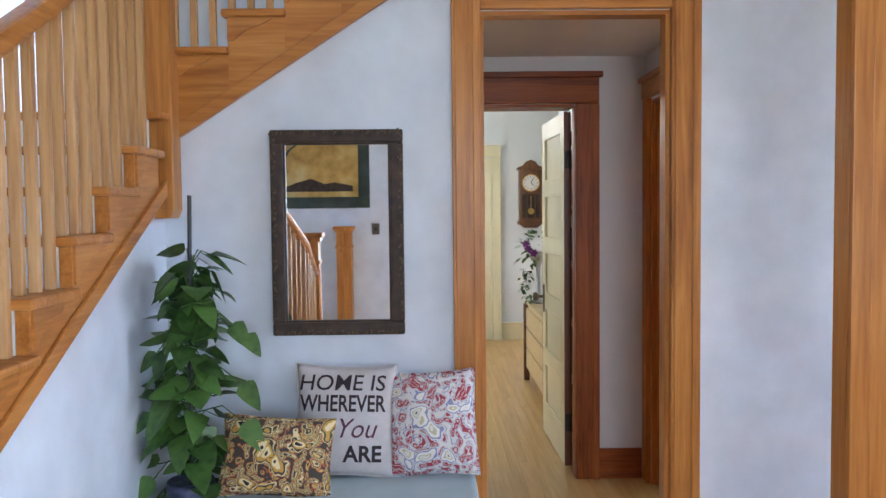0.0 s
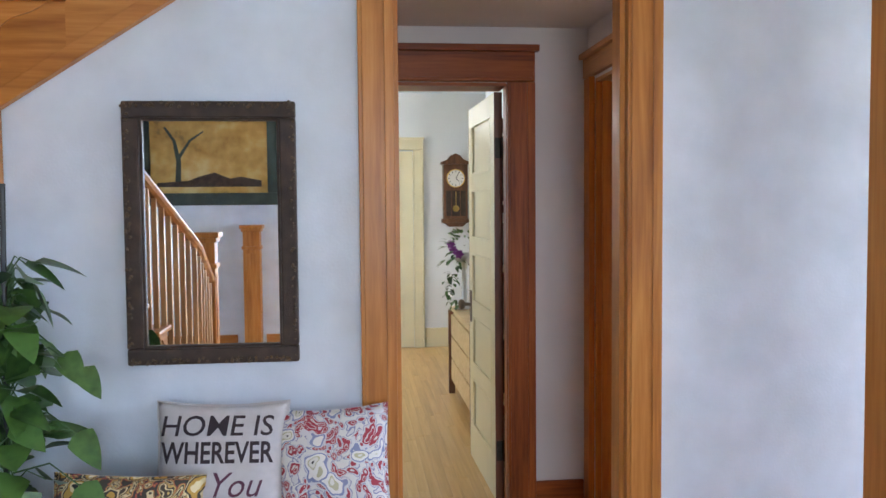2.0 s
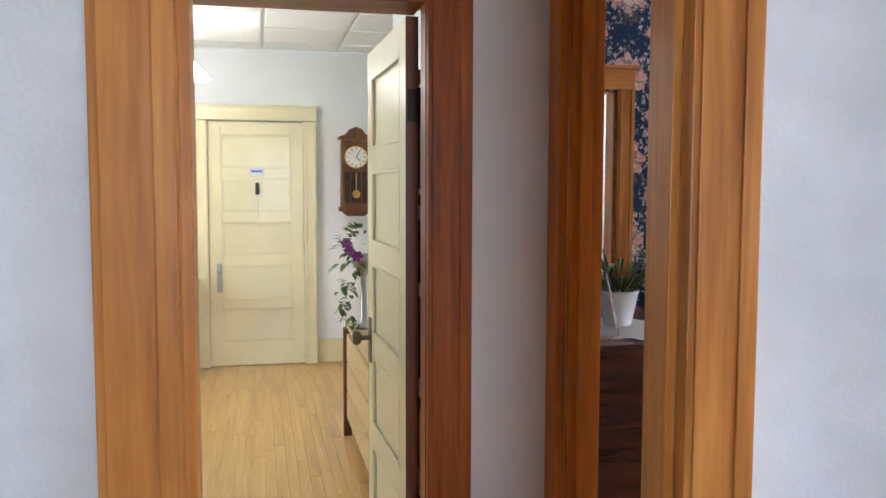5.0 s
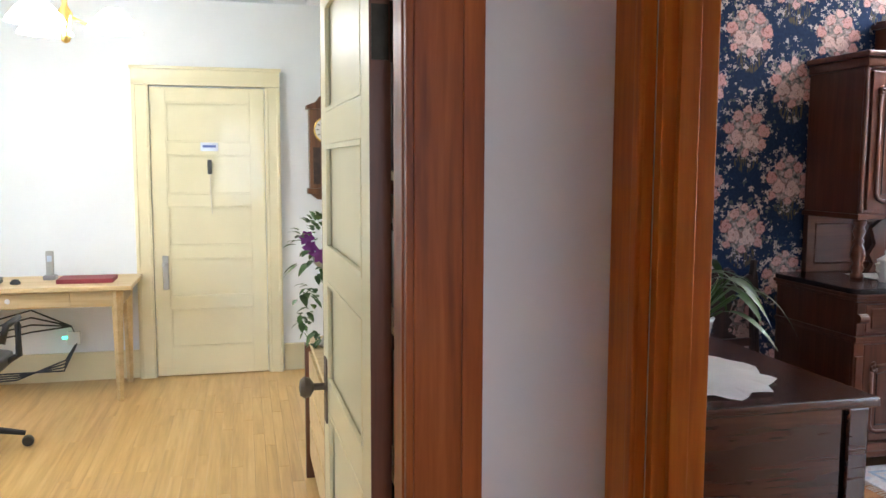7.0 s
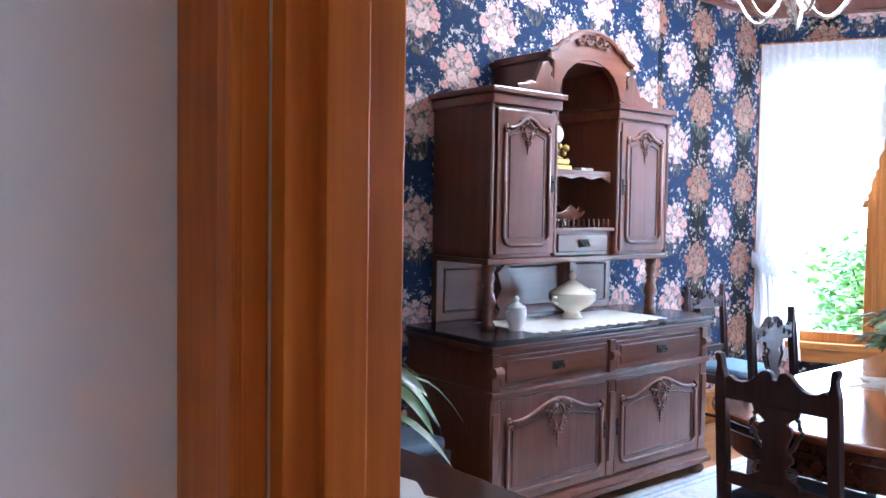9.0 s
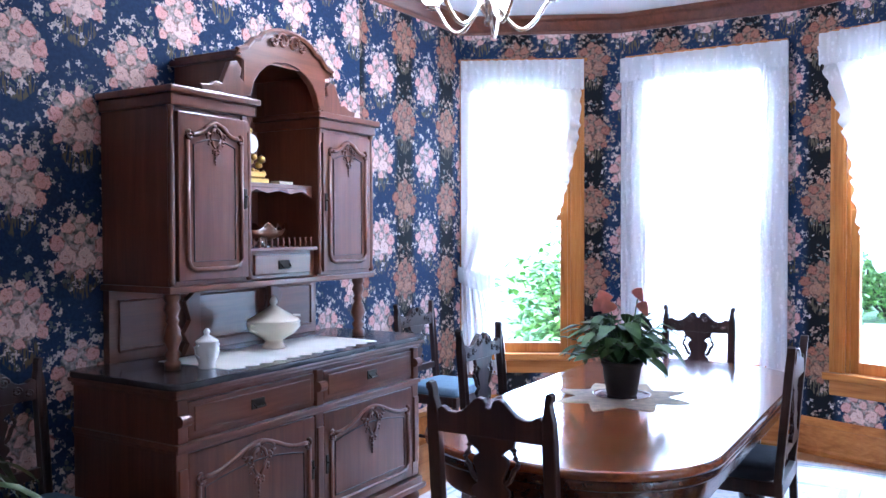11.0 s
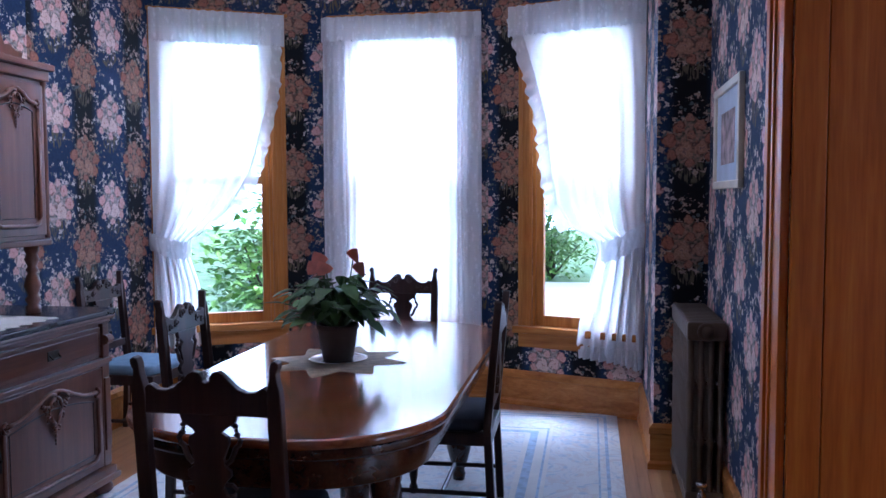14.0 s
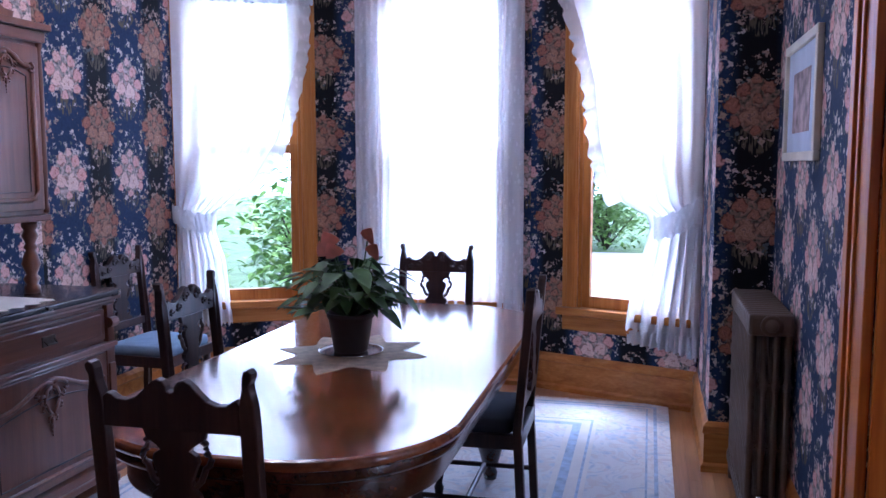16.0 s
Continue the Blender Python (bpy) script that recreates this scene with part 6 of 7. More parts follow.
def string_z(y):
    return 0.20 + (y - 2.75) * 1.405 / 2.95


pieces = []
for k in range(1, 12):
    y, z = TOPY - RUN * k, TOPZ - RISE * k - 0.03
    b = min(y + RUN, 5.59)
    pieces.append(prism([(y, string_z(y)), (b, string_z(b)), (b, z), (y, z)], 0.035, 0, Matrix.Translation((flare(y + RUN), 0, 0)) @ TO_X))
for piece in pieces:
    part("string_board", piece, M["oak_y"], st)
lip = [(4.25, string_z(4.25)), (5.59, string_z(5.59)), (5.59, string_z(5.59) + 0.055), (4.25, string_z(4.25) + 0.055)]
part("string_moulding", prism(lip, 0.014, 0.004, Matrix.Translation((0.014, 0, 0)) @ TO_X), M["oak_y"], st)
for k in range(13):
    y, z = TOPY - RUN * k, TOPZ - RISE * k
    back = y + RUN + 0.01 if k else 6.84
    part("tread", solid((0.02, 1.085 + flare(y + RUN), y - 0.03, back, z - 0.03, z), bevel=0.010), M["oak_x"], st)
    if z - RISE > -0.1:
        part("riser", solid((0.02, 1.022 + flare(y + RUN), y + 0.003, y + 0.018, max(0.0, z - RISE), z - 0.03)), M["white"], st, "white painted riser")
    if 0 < k < 13:
        part("bracket", prism([(0.0, -0.03), (0.19, -0.03), (0.17, -0.06), (0.12, -0.065), (0.09, -0.09), (0.05, -0.10), (0.02, -0.13), (0.0, -0.14)], 0.008, 0, Matrix.Translation((0.008 + flare(y + RUN), y + 0.01, z)) @ TO_X), M["oak_y"], st)
        for d in (0.045, 0.135, 0.225):
            if y + d < 2.85:
                continue
            top = slope_z(y + d) + 0.622
            part("baluster", solid((1.002 + flare(y + d), 1.030 + flare(y + d), y + d - 0.013, y + d + 0.013, z, top), bevel=0.003), M["pale_oak"], st)
rail = [(4.25, slope_z(4.25) + 0.622), (5.60, slope_z(5.60) + 0.622), (5.60, slope_z(5.60) + 0.687), (4.25, slope_z(4.25) + 0.687)]
part("handrail", prism(rail, 0.066, 0.014, Matrix.Translation((-0.012, 0, 0)) @ TO_X), M["oak_y"], st)


def newel(x, y, z0, z1, w, name="newel_post"):
    n = part(name, joined(solid((x - w, x + w, y - w, y + w, z0, z1), (x - w - 0.012, x + w + 0.012, y - w - 0.012, y + w + 0.012, z1 - 0.22, z1 - 0.19), (x - w - 0.015, x + w + 0.015, y - w - 0.015, y + w + 0.015, z1 - 0.05, z1 - 0.02), (x - w - 0.03, x + w + 0.03, y - w - 0.03, y + w + 0.03, z1 - 0.02, z1 + 0.015), (x - w - 0.012, x + w + 0.012, y - w - 0.012, y + w + 0.012, z0, z0 + 0.14 if z0 < 0.5 else z0 + 0.03), bevel=0.005)), M["oak"], st)
    for dx, dy, rz in ((0, -w - 0.001, 0), (w + 0.001, 0, 90), (0, w + 0.001, 180)):
        part("newel_panel", solid((-w * 0.6, w * 0.6, -0.004, 0.001, z0 + 0.2, z1 - 0.26), bevel=0.002), M["oak"], n).matrix_basis = pose(x + dx, y + dy, 0, 0, 0, rz)
    return n


newel(1.19, 2.75, 0.0, 1.30, 0.06)
part("rail_easing", tube([(1.016 + flare(4.27 - 0.08 * k), 4.27 - 0.08 * k, slope_z(4.27 - 0.08 * k) + 0.655) for k in range(19)], 0.034, 10), M["oak_y"], st)
n = part("newel_post", joined(solid((0.985, 1.095, 5.595, 5.705, 1.50, 3.06), bevel=0.004), prism([(-0.055, 0.0), (-0.04, -0.035), (0.04, -0.035), (0.055, 0.0)], 0.11, 0.0, pose(1.04, 5.595, 1.50))), M["oak"], st)
# upper flight along the wall
steps = [(1.05 + 0.225 * (j - 2), 1.845 + 0.146 * j) for j in range(1, 9)]
pieces = []
for x, z in steps:
    a, b = max(x + 0.02, 1.06), x + 0.245
    if b > a + 0.01:
        pieces.append(prism([(a, 1.765 + (a - 1.06) * 0.6455), (b, 1.765 + (b - 1.06) * 0.6455), (b, min(z - 0.03, 3.07)), (a, min(z - 0.03, 3.07))], 0.03, 0, pose(0, 5.689, 0)))
for piece in pieces:
    part("string_board", piece, M["oak_x"], st)
part("string_moulding", prism([(1.09, 1.782), (2.95, 2.982), (2.95, 3.04), (1.09, 1.84)], 0.014, 0.004, pose(0, 5.676, 0)), M["oak_x"], st)
for j, (x, z) in enumerate(steps):
    part("tread", solid((x, x + 0.25, 5.655, 5.719, z - 0.03, z), bevel=0.010), M["oak_x"], st)
    part("bracket", prism([(0.02, -0.03), (0.20, -0.03), (0.15, -0.06), (0.09, -0.08), (0.04, -0.12), (0.02, -0.12)], 0.008, 0, pose(x, 5.681, z)), M["oak_x"], st)
    for d in (0.04, 0.115, 0.19):
        part("baluster", solid((x + d - 0.013, x + d + 0.013, 5.672, 5.698, z, z + 0.75), bevel=0.003), M["pale_oak"], st)
part("handrail", prism([(1.09, 2.86), (2.4, 3.07), (1.4, 3.07), (1.09, 2.93)], 0.06, 0.0, pose(0, 5.655, 0)), M["oak_x"], st)
n2 = thing("pilaster_newel", pose(0, 0, 0), "square oak newel post against the wall", "newel post")
st_keep, st = st, n2
newel(1.17, 0.12, 0.0, 1.29, 0.08, "post")
st = st_keep
for a, b in (((1.28, 0.0), (8.4, 0.0)), ((0.0, 0.0), (1.0, 0.0))):
    bm = solid((a[0], b[0], 0.0, 0.018, 0, 0.19), (a[0], b[0], 0.0, 0.026, 0.19, 0.215), bevel=0.004)
    trim("baseboard", bm, M["oak_x"], "oak baseboard")
trim("baseboard", solid((1.025, 2.175, 5.70, 5.719, 0, 0.19), (3.178, 4.218, 5.70, 5.719, 0, 0.19), bevel=0.004), M["oak_x"], "oak baseboard")
trim("baseboard", solid((3.003, 3.236, 6.842, 6.859, 0, 0.165), (3.003, 3.236, 6.836, 6.859, 0.0, 0.03), bevel=0.004), M["red_oak_x"], "reddish oak baseboard")
# assumed windows, out of view, framing the openings behind the added lamps
for (x0, x1, z0, z1) in ((2.1, 3.1, 0.75, 2.5), (4.1, 6.3, 0.75, 2.5)):
    w = tagged(new("window_hall"), "assumed tall hall window with oak casing, out of view", "window", kind="structure")
    part("window_frame", solid((x0 - 0.1, x0, 0.001, 0.022, z0 - 0.1, z1 + 0.1), (x1, x1 + 0.1, 0.001, 0.022, z0 - 0.1, z1 + 0.1), (x0, x1, 0.001, 0.022, z1, z1 + 0.1), (x0, x1, 0.001, 0.022, z0 - 0.1, z0), bevel=0.003), M["oak"], w)
w = tagged(new("window_parlour"), "parlour window seen past the sliding door", "window", kind="structure")
part("window_frame", solid((8.378, 8.399, 4.65, 4.75, 0.65, 2.5), (8.378, 8.399, 5.35, 5.45, 0.65, 2.5), (8.378, 8.399, 4.75, 5.35, 2.4, 2.5), (8.378, 8.399, 4.75, 5.35, 0.65, 0.75), bevel=0.003), M["oak"], w)
sd = thing("sliding_door", pose(4.35, 5.845, 0), "oak sliding door pushed back into the wall", "door")
part("door_leaf", solid((-0.30, 0.34, -0.02, 0.02, 0.01, 2.255), bevel=0.004), M["oak"], sd)

# ---- mirror ----
def mirror_mat():
    m, nt, b = material("mirror_glass", 0.01, 1.0)
    b.inputs["Base Color"].default_value = (0.93, 0.95, 0.97, 1)
    return m


M["mirror"] = mirror_mat()
M["mirror_frame"] = plain("dark_bronzed_frame", (0.045, 0.026, 0.018), 0.42, 0.25, 0.45, 22, 0.7)
M["gilt_wear"] = plain("rubbed_gilt_relief", (0.10, 0.062, 0.032), 0.45, 0.4, 0.4, 30, 0.6)
mr = thing("wall_mirror", pose(1.715, 5.719, 1.399), "tall mirror in a dark worn ornate frame", "mirror")
hx, hz, fw = 0.265, 0.412, 0.052
part("frame", solid((-hx, hx, -0.036, 0, hz - fw, hz), (-hx, hx, -0.036, 0, -hz, -hz + fw), (-hx, -hx + fw, -0.036, 0, -hz + fw, hz - fw), (hx - fw, hx, -0.036, 0, -hz + fw, hz - fw), bevel=0.007), M["mirror_frame"], mr)
part("inner_bead", solid((-hx + fw - 0.006, hx - fw + 0.006, -0.026, -0.01, hz - fw - 0.008, hz - fw + 0.003), (-hx + fw - 0.006, hx - fw + 0.006, -0.026, -0.01, -hz + fw - 0.003, -hz + fw + 0.008), (-hx + fw - 0.003, -hx + fw + 0.008, -0.026, -0.01, -hz + fw, hz - fw), (hx - fw - 0.008, hx - fw + 0.003, -0.026, -0.01, -hz + fw, hz - fw), bevel=0.002), M["mirror_frame"], mr)
part("mirror_glass", solid((-hx + fw - 0.004, hx - fw + 0.004, -0.014, -0.008, -hz + fw - 0.004, hz - fw + 0.004)), M["mirror"], mr)
bm = bmesh.new()
rng = random.Random(4)
for k in range(260):
    e = rng.randrange(4)
    t = rng.uniform(-1, 1)
    x, z = ((t * hx, hz - 0.012), (t * hx, -hz + 0.012), (-hx + 0.012, t * hz), (hx - 0.012, t * hz))[e]
    bmesh.ops.create_icosphere(bm, subdivisions=1, radius=rng.uniform(0.003, 0.0065), matrix=Matrix.Translation((x + rng.uniform(-0.008, 0.008), -0.036, z + rng.uniform(-0.008, 0.008))))
tagged(part("relief", bm, M["gilt_wear"], mr, "rubbed gilt leaf relief"), kind="stuff")

# ---- picture and switch on the far wall, seen in the mirror ----
def landscape():
    m, nt, b = material("golden_landscape", 0.45)
    v = mapped(nt)
    n1, n2 = node(nt, "TexNoise", Scale=2.2, Detail=5.0), node(nt, "TexNoise", Scale=9.0, Detail=4.0)
    for n in (n1, n2):
        nt.links.new(v, n.inputs["Vector"])
    s = nt.nodes.new("ShaderNodeSeparateXYZ")
    nt.links.new(v, s.inputs[0])
    a = nt.nodes.new("ShaderNodeMath")
    a.operation = 'MULTIPLY_ADD'
    a.inputs[1].default_value = 0.5
    nt.links.new(n2.outputs[0], a.inputs[0]), nt.links.new(n1.outputs[0], a.inputs[2])
    c = ramp(nt, a.outputs[0], (0.45, (0.06, 0.05, 0.02)), (0.6, (0.36, 0.20, 0.035)), (0.8, (0.50, 0.31, 0.07)), (1.0, (0.58, 0.44, 0.18)))
    nt.links.new(c, b.inputs["Base Color"])
    return m


M["landscape"] = landscape()
M["dark_green"] = plain("dark_green_frame", (0.03, 0.045, 0.035), 0.45, 0, 0.4, 8)
pc = thing("landscape_picture", pose(0.76, 0.002, 1.98), "golden landscape with a tree in a dark green frame", "picture")
part("frame", solid((-0.68, 0.68, 0, 0.03, 0.38, 0.48), (-0.68, 0.68, 0, 0.03, -0.48, -0.36), (-0.68, -0.56, 0, 0.03, -0.36, 0.38), (0.56, 0.68, 0, 0.03, -0.36, 0.38), bevel=0.006), M["dark_green"], pc)
part("canvas", solid((-0.57, 0.57, 0, 0.012, -0.37, 0.39)), M["landscape"], pc)
bm = tube([(-0.30, 0.016, -0.30), (-0.29, 0.016, -0.05), (-0.33, 0.016, 0.15), (-0.42, 0.016, 0.28)], 0.03, 6, taper=0.012)
tube([(-0.29, 0.016, -0.02), (-0.18, 0.016, 0.15), (-0.05, 0.016, 0.24)], 0.02, 6, bm, 0.008)
for v in bm.verts:
    v.co.y = 0.012 + max(0.0, v.co.y - 0.012) * 0.05
part("painted_tree", bm, M["dark_green"], pc)
part("painted_hills", prism([(-0.5, -0.3), (0.5, -0.3), (0.5, -0.24), (0.3, -0.2), (0.2, -0.22), (0.05, -0.16), (-0.1, -0.2), (-0.2, -0.24), (-0.5, -0.26)], 0.002, 0, pose(0, 0.012, 0)), M["mirror_frame"], pc)
sw = thing("light_switch", pose(1.50, 0.001, 1.27), "dark double light switch plate", "switch")
part("plate", solid((-0.04, 0.04, 0, 0.006, -0.06, 0.06), bevel=0.002), M["iron"], sw)
part("toggle", solid((-0.012, 0.012, 0.006, 0.014, -0.02, 0.02), bevel=0.002), M["black"], sw)

# ---- bench and pillows ----
M["pale_blue"] = plain("pale_blue_grey_cushion", (0.42, 0.50, 0.54), 0.9, 0, 0.10, 5, 0.5)
M["linen"] = plain("natural_linen", (0.56, 0.52, 0.52), 0.95, 0, 0.05, 40, 0.6)
M["ink"] = plain("dark_brown_print", (0.035, 0.022, 0.026), 0.9)
M["plum_ink"] = plain("plum_print", (0.10, 0.03, 0.055), 0.9)
be = thing("bench", pose(1.70, 5.50, 0), "low bench with a pale blue-grey padded top", "bench")
part("cushion", solid((-0.46, 0.555, -0.235, 0.195, 0.36, 0.452), bevel=0.03), M["pale_blue"], be, smooth=True)
part("base", solid((-0.44, 0.54, -0.215, 0.19, 0.06, 0.36), bevel=0.01), M["pale_blue"], be)
for x in (-0.40, 0.49):
    for y in (-0.18, 0.15):
        part("foot", lathe([(0.02, 0), (0.03, 0.06)], 10, (x, y, 0)), M["walnut"], be)


def paisley(name, ramp1, ramp2, scale):
    """Printed cloth of curled drop shapes: rings round scattered centres over a ground of scrolls."""
    m, nt, b = material(name, 0.9)
    v = mapped(nt)
    warp = node(nt, "TexNoise", Scale=scale * 0.9, Detail=2.0)
    nt.links.new(v, warp.inputs["Vector"])
    wv = nt.nodes.new("ShaderNodeVectorMath")
    wv.operation = 'MULTIPLY_ADD'
    wv.inputs[1].default_value = (0.16, 0.10, 0.16)
    nt.links.new(warp.outputs["Color"], wv.inputs[0]), nt.links.new(v, wv.inputs[2])
    vo, ve, fine = node(nt, "TexVoronoi", Scale=scale), node(nt, "TexVoronoi", Scale=scale * 3.2), node(nt, "TexNoise", Scale=scale * 8, Detail=2.0)
    for n in (vo, ve, fine):
        nt.links.new(wv.outputs[0], n.inputs["Vector"])
    c1, c2 = ramp(nt, vo.outputs[0], *ramp1), ramp(nt, ve.outputs[0], *ramp2)
    for r in nt.nodes:
        if r.type == 'VALTORGB':
            r.color_ramp.interpolation = 'CONSTANT'
    mx = nt.nodes.new("ShaderNodeMix")
    mx.data_type = 'RGBA'
    gt = nt.nodes.new("ShaderNodeMath")
    gt.operation = 'GREATER_THAN'
    gt.inputs[1].default_value = 0.44
    nt.links.new(vo.outputs[0], gt.inputs[0])
    nt.links.new(gt.outputs[0], mx.inputs[0]), nt.links.new(c1, mx.inputs[6]), nt.links.new(c2, mx.inputs[7])
    nt.links.new(mx.outputs[2], b.inputs["Base Color"])
    bump(nt, b, fine.outputs[0], 0.3, 0.003)
    return m


M["paisley_red"] = paisley("red_white_blue_paisley", ((0.0, (0.03, 0.02, 0.03)), (0.05, (0.70, 0.66, 0.60)), (0.17, (0.50, 0.46, 0.30)), (0.22, (0.74, 0.70, 0.66)), (0.33, (0.24, 0.26, 0.42)), (0.39, (0.62, 0.60, 0.62))), ((0.0, (0.36, 0.05, 0.07)), (0.22, (0.60, 0.55, 0.52)), (0.30, (0.36, 0.05, 0.07)), (0.46, (0.60, 0.57, 0.58)), (0.56, (0.24, 0.24, 0.38)), (0.62, (0.66, 0.63, 0.60))), 11.0)
M["paisley_gold"] = paisley("gold_black_paisley", ((0.0, (0.60, 0.42, 0.16)), (0.09, (0.02, 0.018, 0.02)), (0.16, (0.66, 0.54, 0.32)), (0.25, (0.45, 0.26, 0.05)), (0.34, (0.05, 0.04, 0.03)), (0.40, (0.62, 0.50, 0.28))), ((0.0, (0.52, 0.36, 0.12)), (0.2, (0.06, 0.045, 0.03)), (0.32, (0.60, 0.48, 0.26)), (0.40, (0.05, 0.04, 0.03)), (0.47, (0.46, 0.30, 0.09)), (0.55, (0.34, 0.08, 0.05)), (0.62, (0.05, 0.04, 0.03))), 12.0)


def puff(x, z, w, h, t):
    u, v = min(1.0, abs(x) / w), min(1.0, abs(z) / h)
    return t * ((1 - u ** 2.4) * (1 - v ** 2.4)) ** 0.5


def pillow(name, m, w, h, t, mat, label):
    """A stuffed cushion in its own x and z, with pinched sides and pointed corners."""
    p = thing(name, m, label, "pillow", "pillows on the bench")
    bm, n = bmesh.new(), 26
    for s in (-1, 1):
        grid = []
        for j in range(n + 1):
            row = []
            for i in range(n + 1):
                u, v = 2 * i / n - 1, 2 * j / n - 1
                x = w * u * (1 - 0.07 * (1 - v * v))
                z = h * v * (1 - 0.07 * (1 - u * u))
                y = s * puff(w * u, h * v, w, h, t) + 0.003 * math.sin(9 * u + 4 * v) * (1 - u * u) * (1 - v * v)
                row.append(bm.verts.new((x, y, z)))
            grid.append(row)
        for r, q in zip(grid, grid[1:]):
            for i in range(n):
                f = (r[i], r[i + 1], q[i + 1], q[i])
                bm.faces.new(f if s < 0 else f[::-1])
    bmesh.ops.remove_doubles(bm, verts=bm.verts, dist=1e-4)
    bmesh.ops.recalc_face_normals(bm, faces=bm.faces)
    part("cover", bm, mat, p, smooth=True)
    ring = []
    for k in range(65):
        a = 4 * k / 64
        e, f = int(a) % 4, a - int(a)
        u, v = ((2 * f - 1, -1), (1, 2 * f - 1), (1 - 2 * f, 1), (-1, 1 - 2 * f))[e]
        ring.append((w * u * (1 - 0.07 * (1 - v * v)), 0, h * v * (1 - 0.07 * (1 - u * u))))
    part("piping", tube(ring, 0.004, 6), mat, p)
    return p


def lettering(p, text, x, z, size, w, h, t, mat, wide=0.3, shear=0.0, bold=0.0025):
    """Printed words lying on the cushion's front."""
    cu = bpy.data.curves.new("words", 'FONT')
    cu.body, cu.size, cu.align_x, cu.shear = text, size, 'CENTER', shear
    cu.resolution_u, cu.offset = 3, bold
    tmp = new("words", cu)
    me = bpy.data.meshes.new_from_object(tmp.evaluated_get(bpy.context.evaluated_depsgraph_get()))
    bpy.data.objects.remove(tmp)
    bm = bmesh.new()
    bm.from_mesh(me)
    bmesh.ops.triangulate(bm, faces=bm.faces)
    xs = [v.co.x for v in bm.verts]
    lo, full = min(xs), max(xs) - min(xs)
    for v in bm.verts:
        v.co.x = ((v.co.x - lo) / full - 0.5) * wide
    for _ in range(2):
        long = [e for e in bm.edges if e.calc_length() > 0.02]
        if long:
            bmesh.ops.subdivide_edges(bm, edges=long, cuts=1)
            bmesh.ops.triangulate(bm, faces=bm.faces)
    for v in bm.verts:
        a, b = x + v.co.x, z + v.co.y
        v.co = (a, -puff(a, b, w, h, t) - 0.0025, b)
    part("lettering", bm, mat, p, "printed dark lettering")


w, h, t = 0.20, 0.22, 0.06
p1 = pillow("text_pillow", pose(1.745, 5.585, 0.452 + 0.214, -14, 2, 2), w, h, t, M["linen"], "natural linen pillow printed with a motto")
lettering(p1, "HOME IS", -0.012, 0.115, 0.086, w, h, t, M["ink"], 0.335, 0.12, 0.0006)
lettering(p1, "WHEREVER", -0.010, 0.035, 0.088, w, h, t, M["ink"], 0.335, 0.0, 0.0018)
lettering(p1, "You", 0.055, -0.065, 0.105, w, h, t, M["plum_ink"], 0.145, 0.35, 0.0)
lettering(p1, "ARE", 0.07, -0.155, 0.085, w, h, t, M["ink"], 0.15)
pillow("paisley_pillow", pose(2.085, 5.585, 0.452 + 0.20, -15, -3, -4), 0.178, 0.205, 0.06, M["paisley_red"], "red, white and blue paisley square pillow")
pillow("paisley_pillow", pose(1.515, 5.375, 0.452 + 0.138, -20, 5, 5), 0.205, 0.145, 0.058, M["paisley_gold"], "small gold and black paisley pillow")

# ---- climbing plant ----
M["blue_pot"] = plain("blue_glazed_pot", (0.05, 0.06, 0.12), 0.3, 0, 0.5, 30, 0.3, 0.3)
M["wicker"] = plain("brown_wicker", (0.16, 0.10, 0.065), 0.7, 0, 0.3, 40, 0.8)
sd2 = thing("plant_stand", pose(1.19, 5.40, 0), "small dark wooden plant stand", "stand")
part("stand_top", lathe([(0.0, 0.33), (0.13, 0.33), (0.135, 0.345), (0.13, 0.36), (0.0, 0.36)], 24), M["walnut"], sd2)
for k in range(3):
    a = 2.1 * k + 0.5
    part("leg", tube([(0.09 * math.cos(a), 0.09 * math.sin(a), 0.335), (0.12 * math.cos(a), 0.12 * math.sin(a), 0.0)], 0.012), M["walnut"], sd2)
cp = thing("climbing_plant", pose(1.19, 5.40, 0.36), "tall pothos climbing a pole in a blue pot", "plant")
part("saucer", lathe([(0.0, 0.0), (0.09, 0.0), (0.11, 0.02), (0.105, 0.02), (0.085, 0.008), (0, 0.008)], 24), M["white"], cp, smooth=True)
part("pot", lathe([(0.06, 0.008), (0.085, 0.05), (0.09, 0.12), (0.085, 0.14), (0.08, 0.13), (0, 0.12)], 24), M["blue_pot"], cp, smooth=True)
part("pole", tube([(0, 0, 0.1), (0.02, 0, 1.19)], 0.008), M["black"], cp)
rng = random.Random(12)
leaves, vines = bmesh.new(), bmesh.new()
for k in range(150):
    t = rng.random() ** 0.85
    z = 0.10 + 0.88 * t
    spread = 0.135 * (1 - 0.55 * t) + 0.02
    a = rng.uniform(0, 2 * math.pi)
    d = Vector((math.cos(a), math.sin(a), 0))
    base = Vector((0.02 * t, 0, z)) + d * spread * rng.uniform(0.35, 1.0)
    base.x = max(base.x, -0.145)
    tube([(0.015 * t, 0, z - 0.04), (Vector((0.02 * t, 0, z)) + base) / 2 + Vector((0, 0, 0.02)), base], 0.0022, 4, vines)
    out = (d * 0.7 + Vector((rng.uniform(-0.5, 0.5), rng.uniform(-0.5, 0.5), rng.uniform(-0.9, 0.35)))).normalized()
    leaf(leaves, base, out, d * 0.7 + Vector((rng.uniform(-0.4, 0.4), rng.uniform(-0.4, 0.4), 0.7)), rng.uniform(0.085, 0.14), rng.uniform(0.075, 0.115), rng.uniform(0.0, 0.35), 0.34)
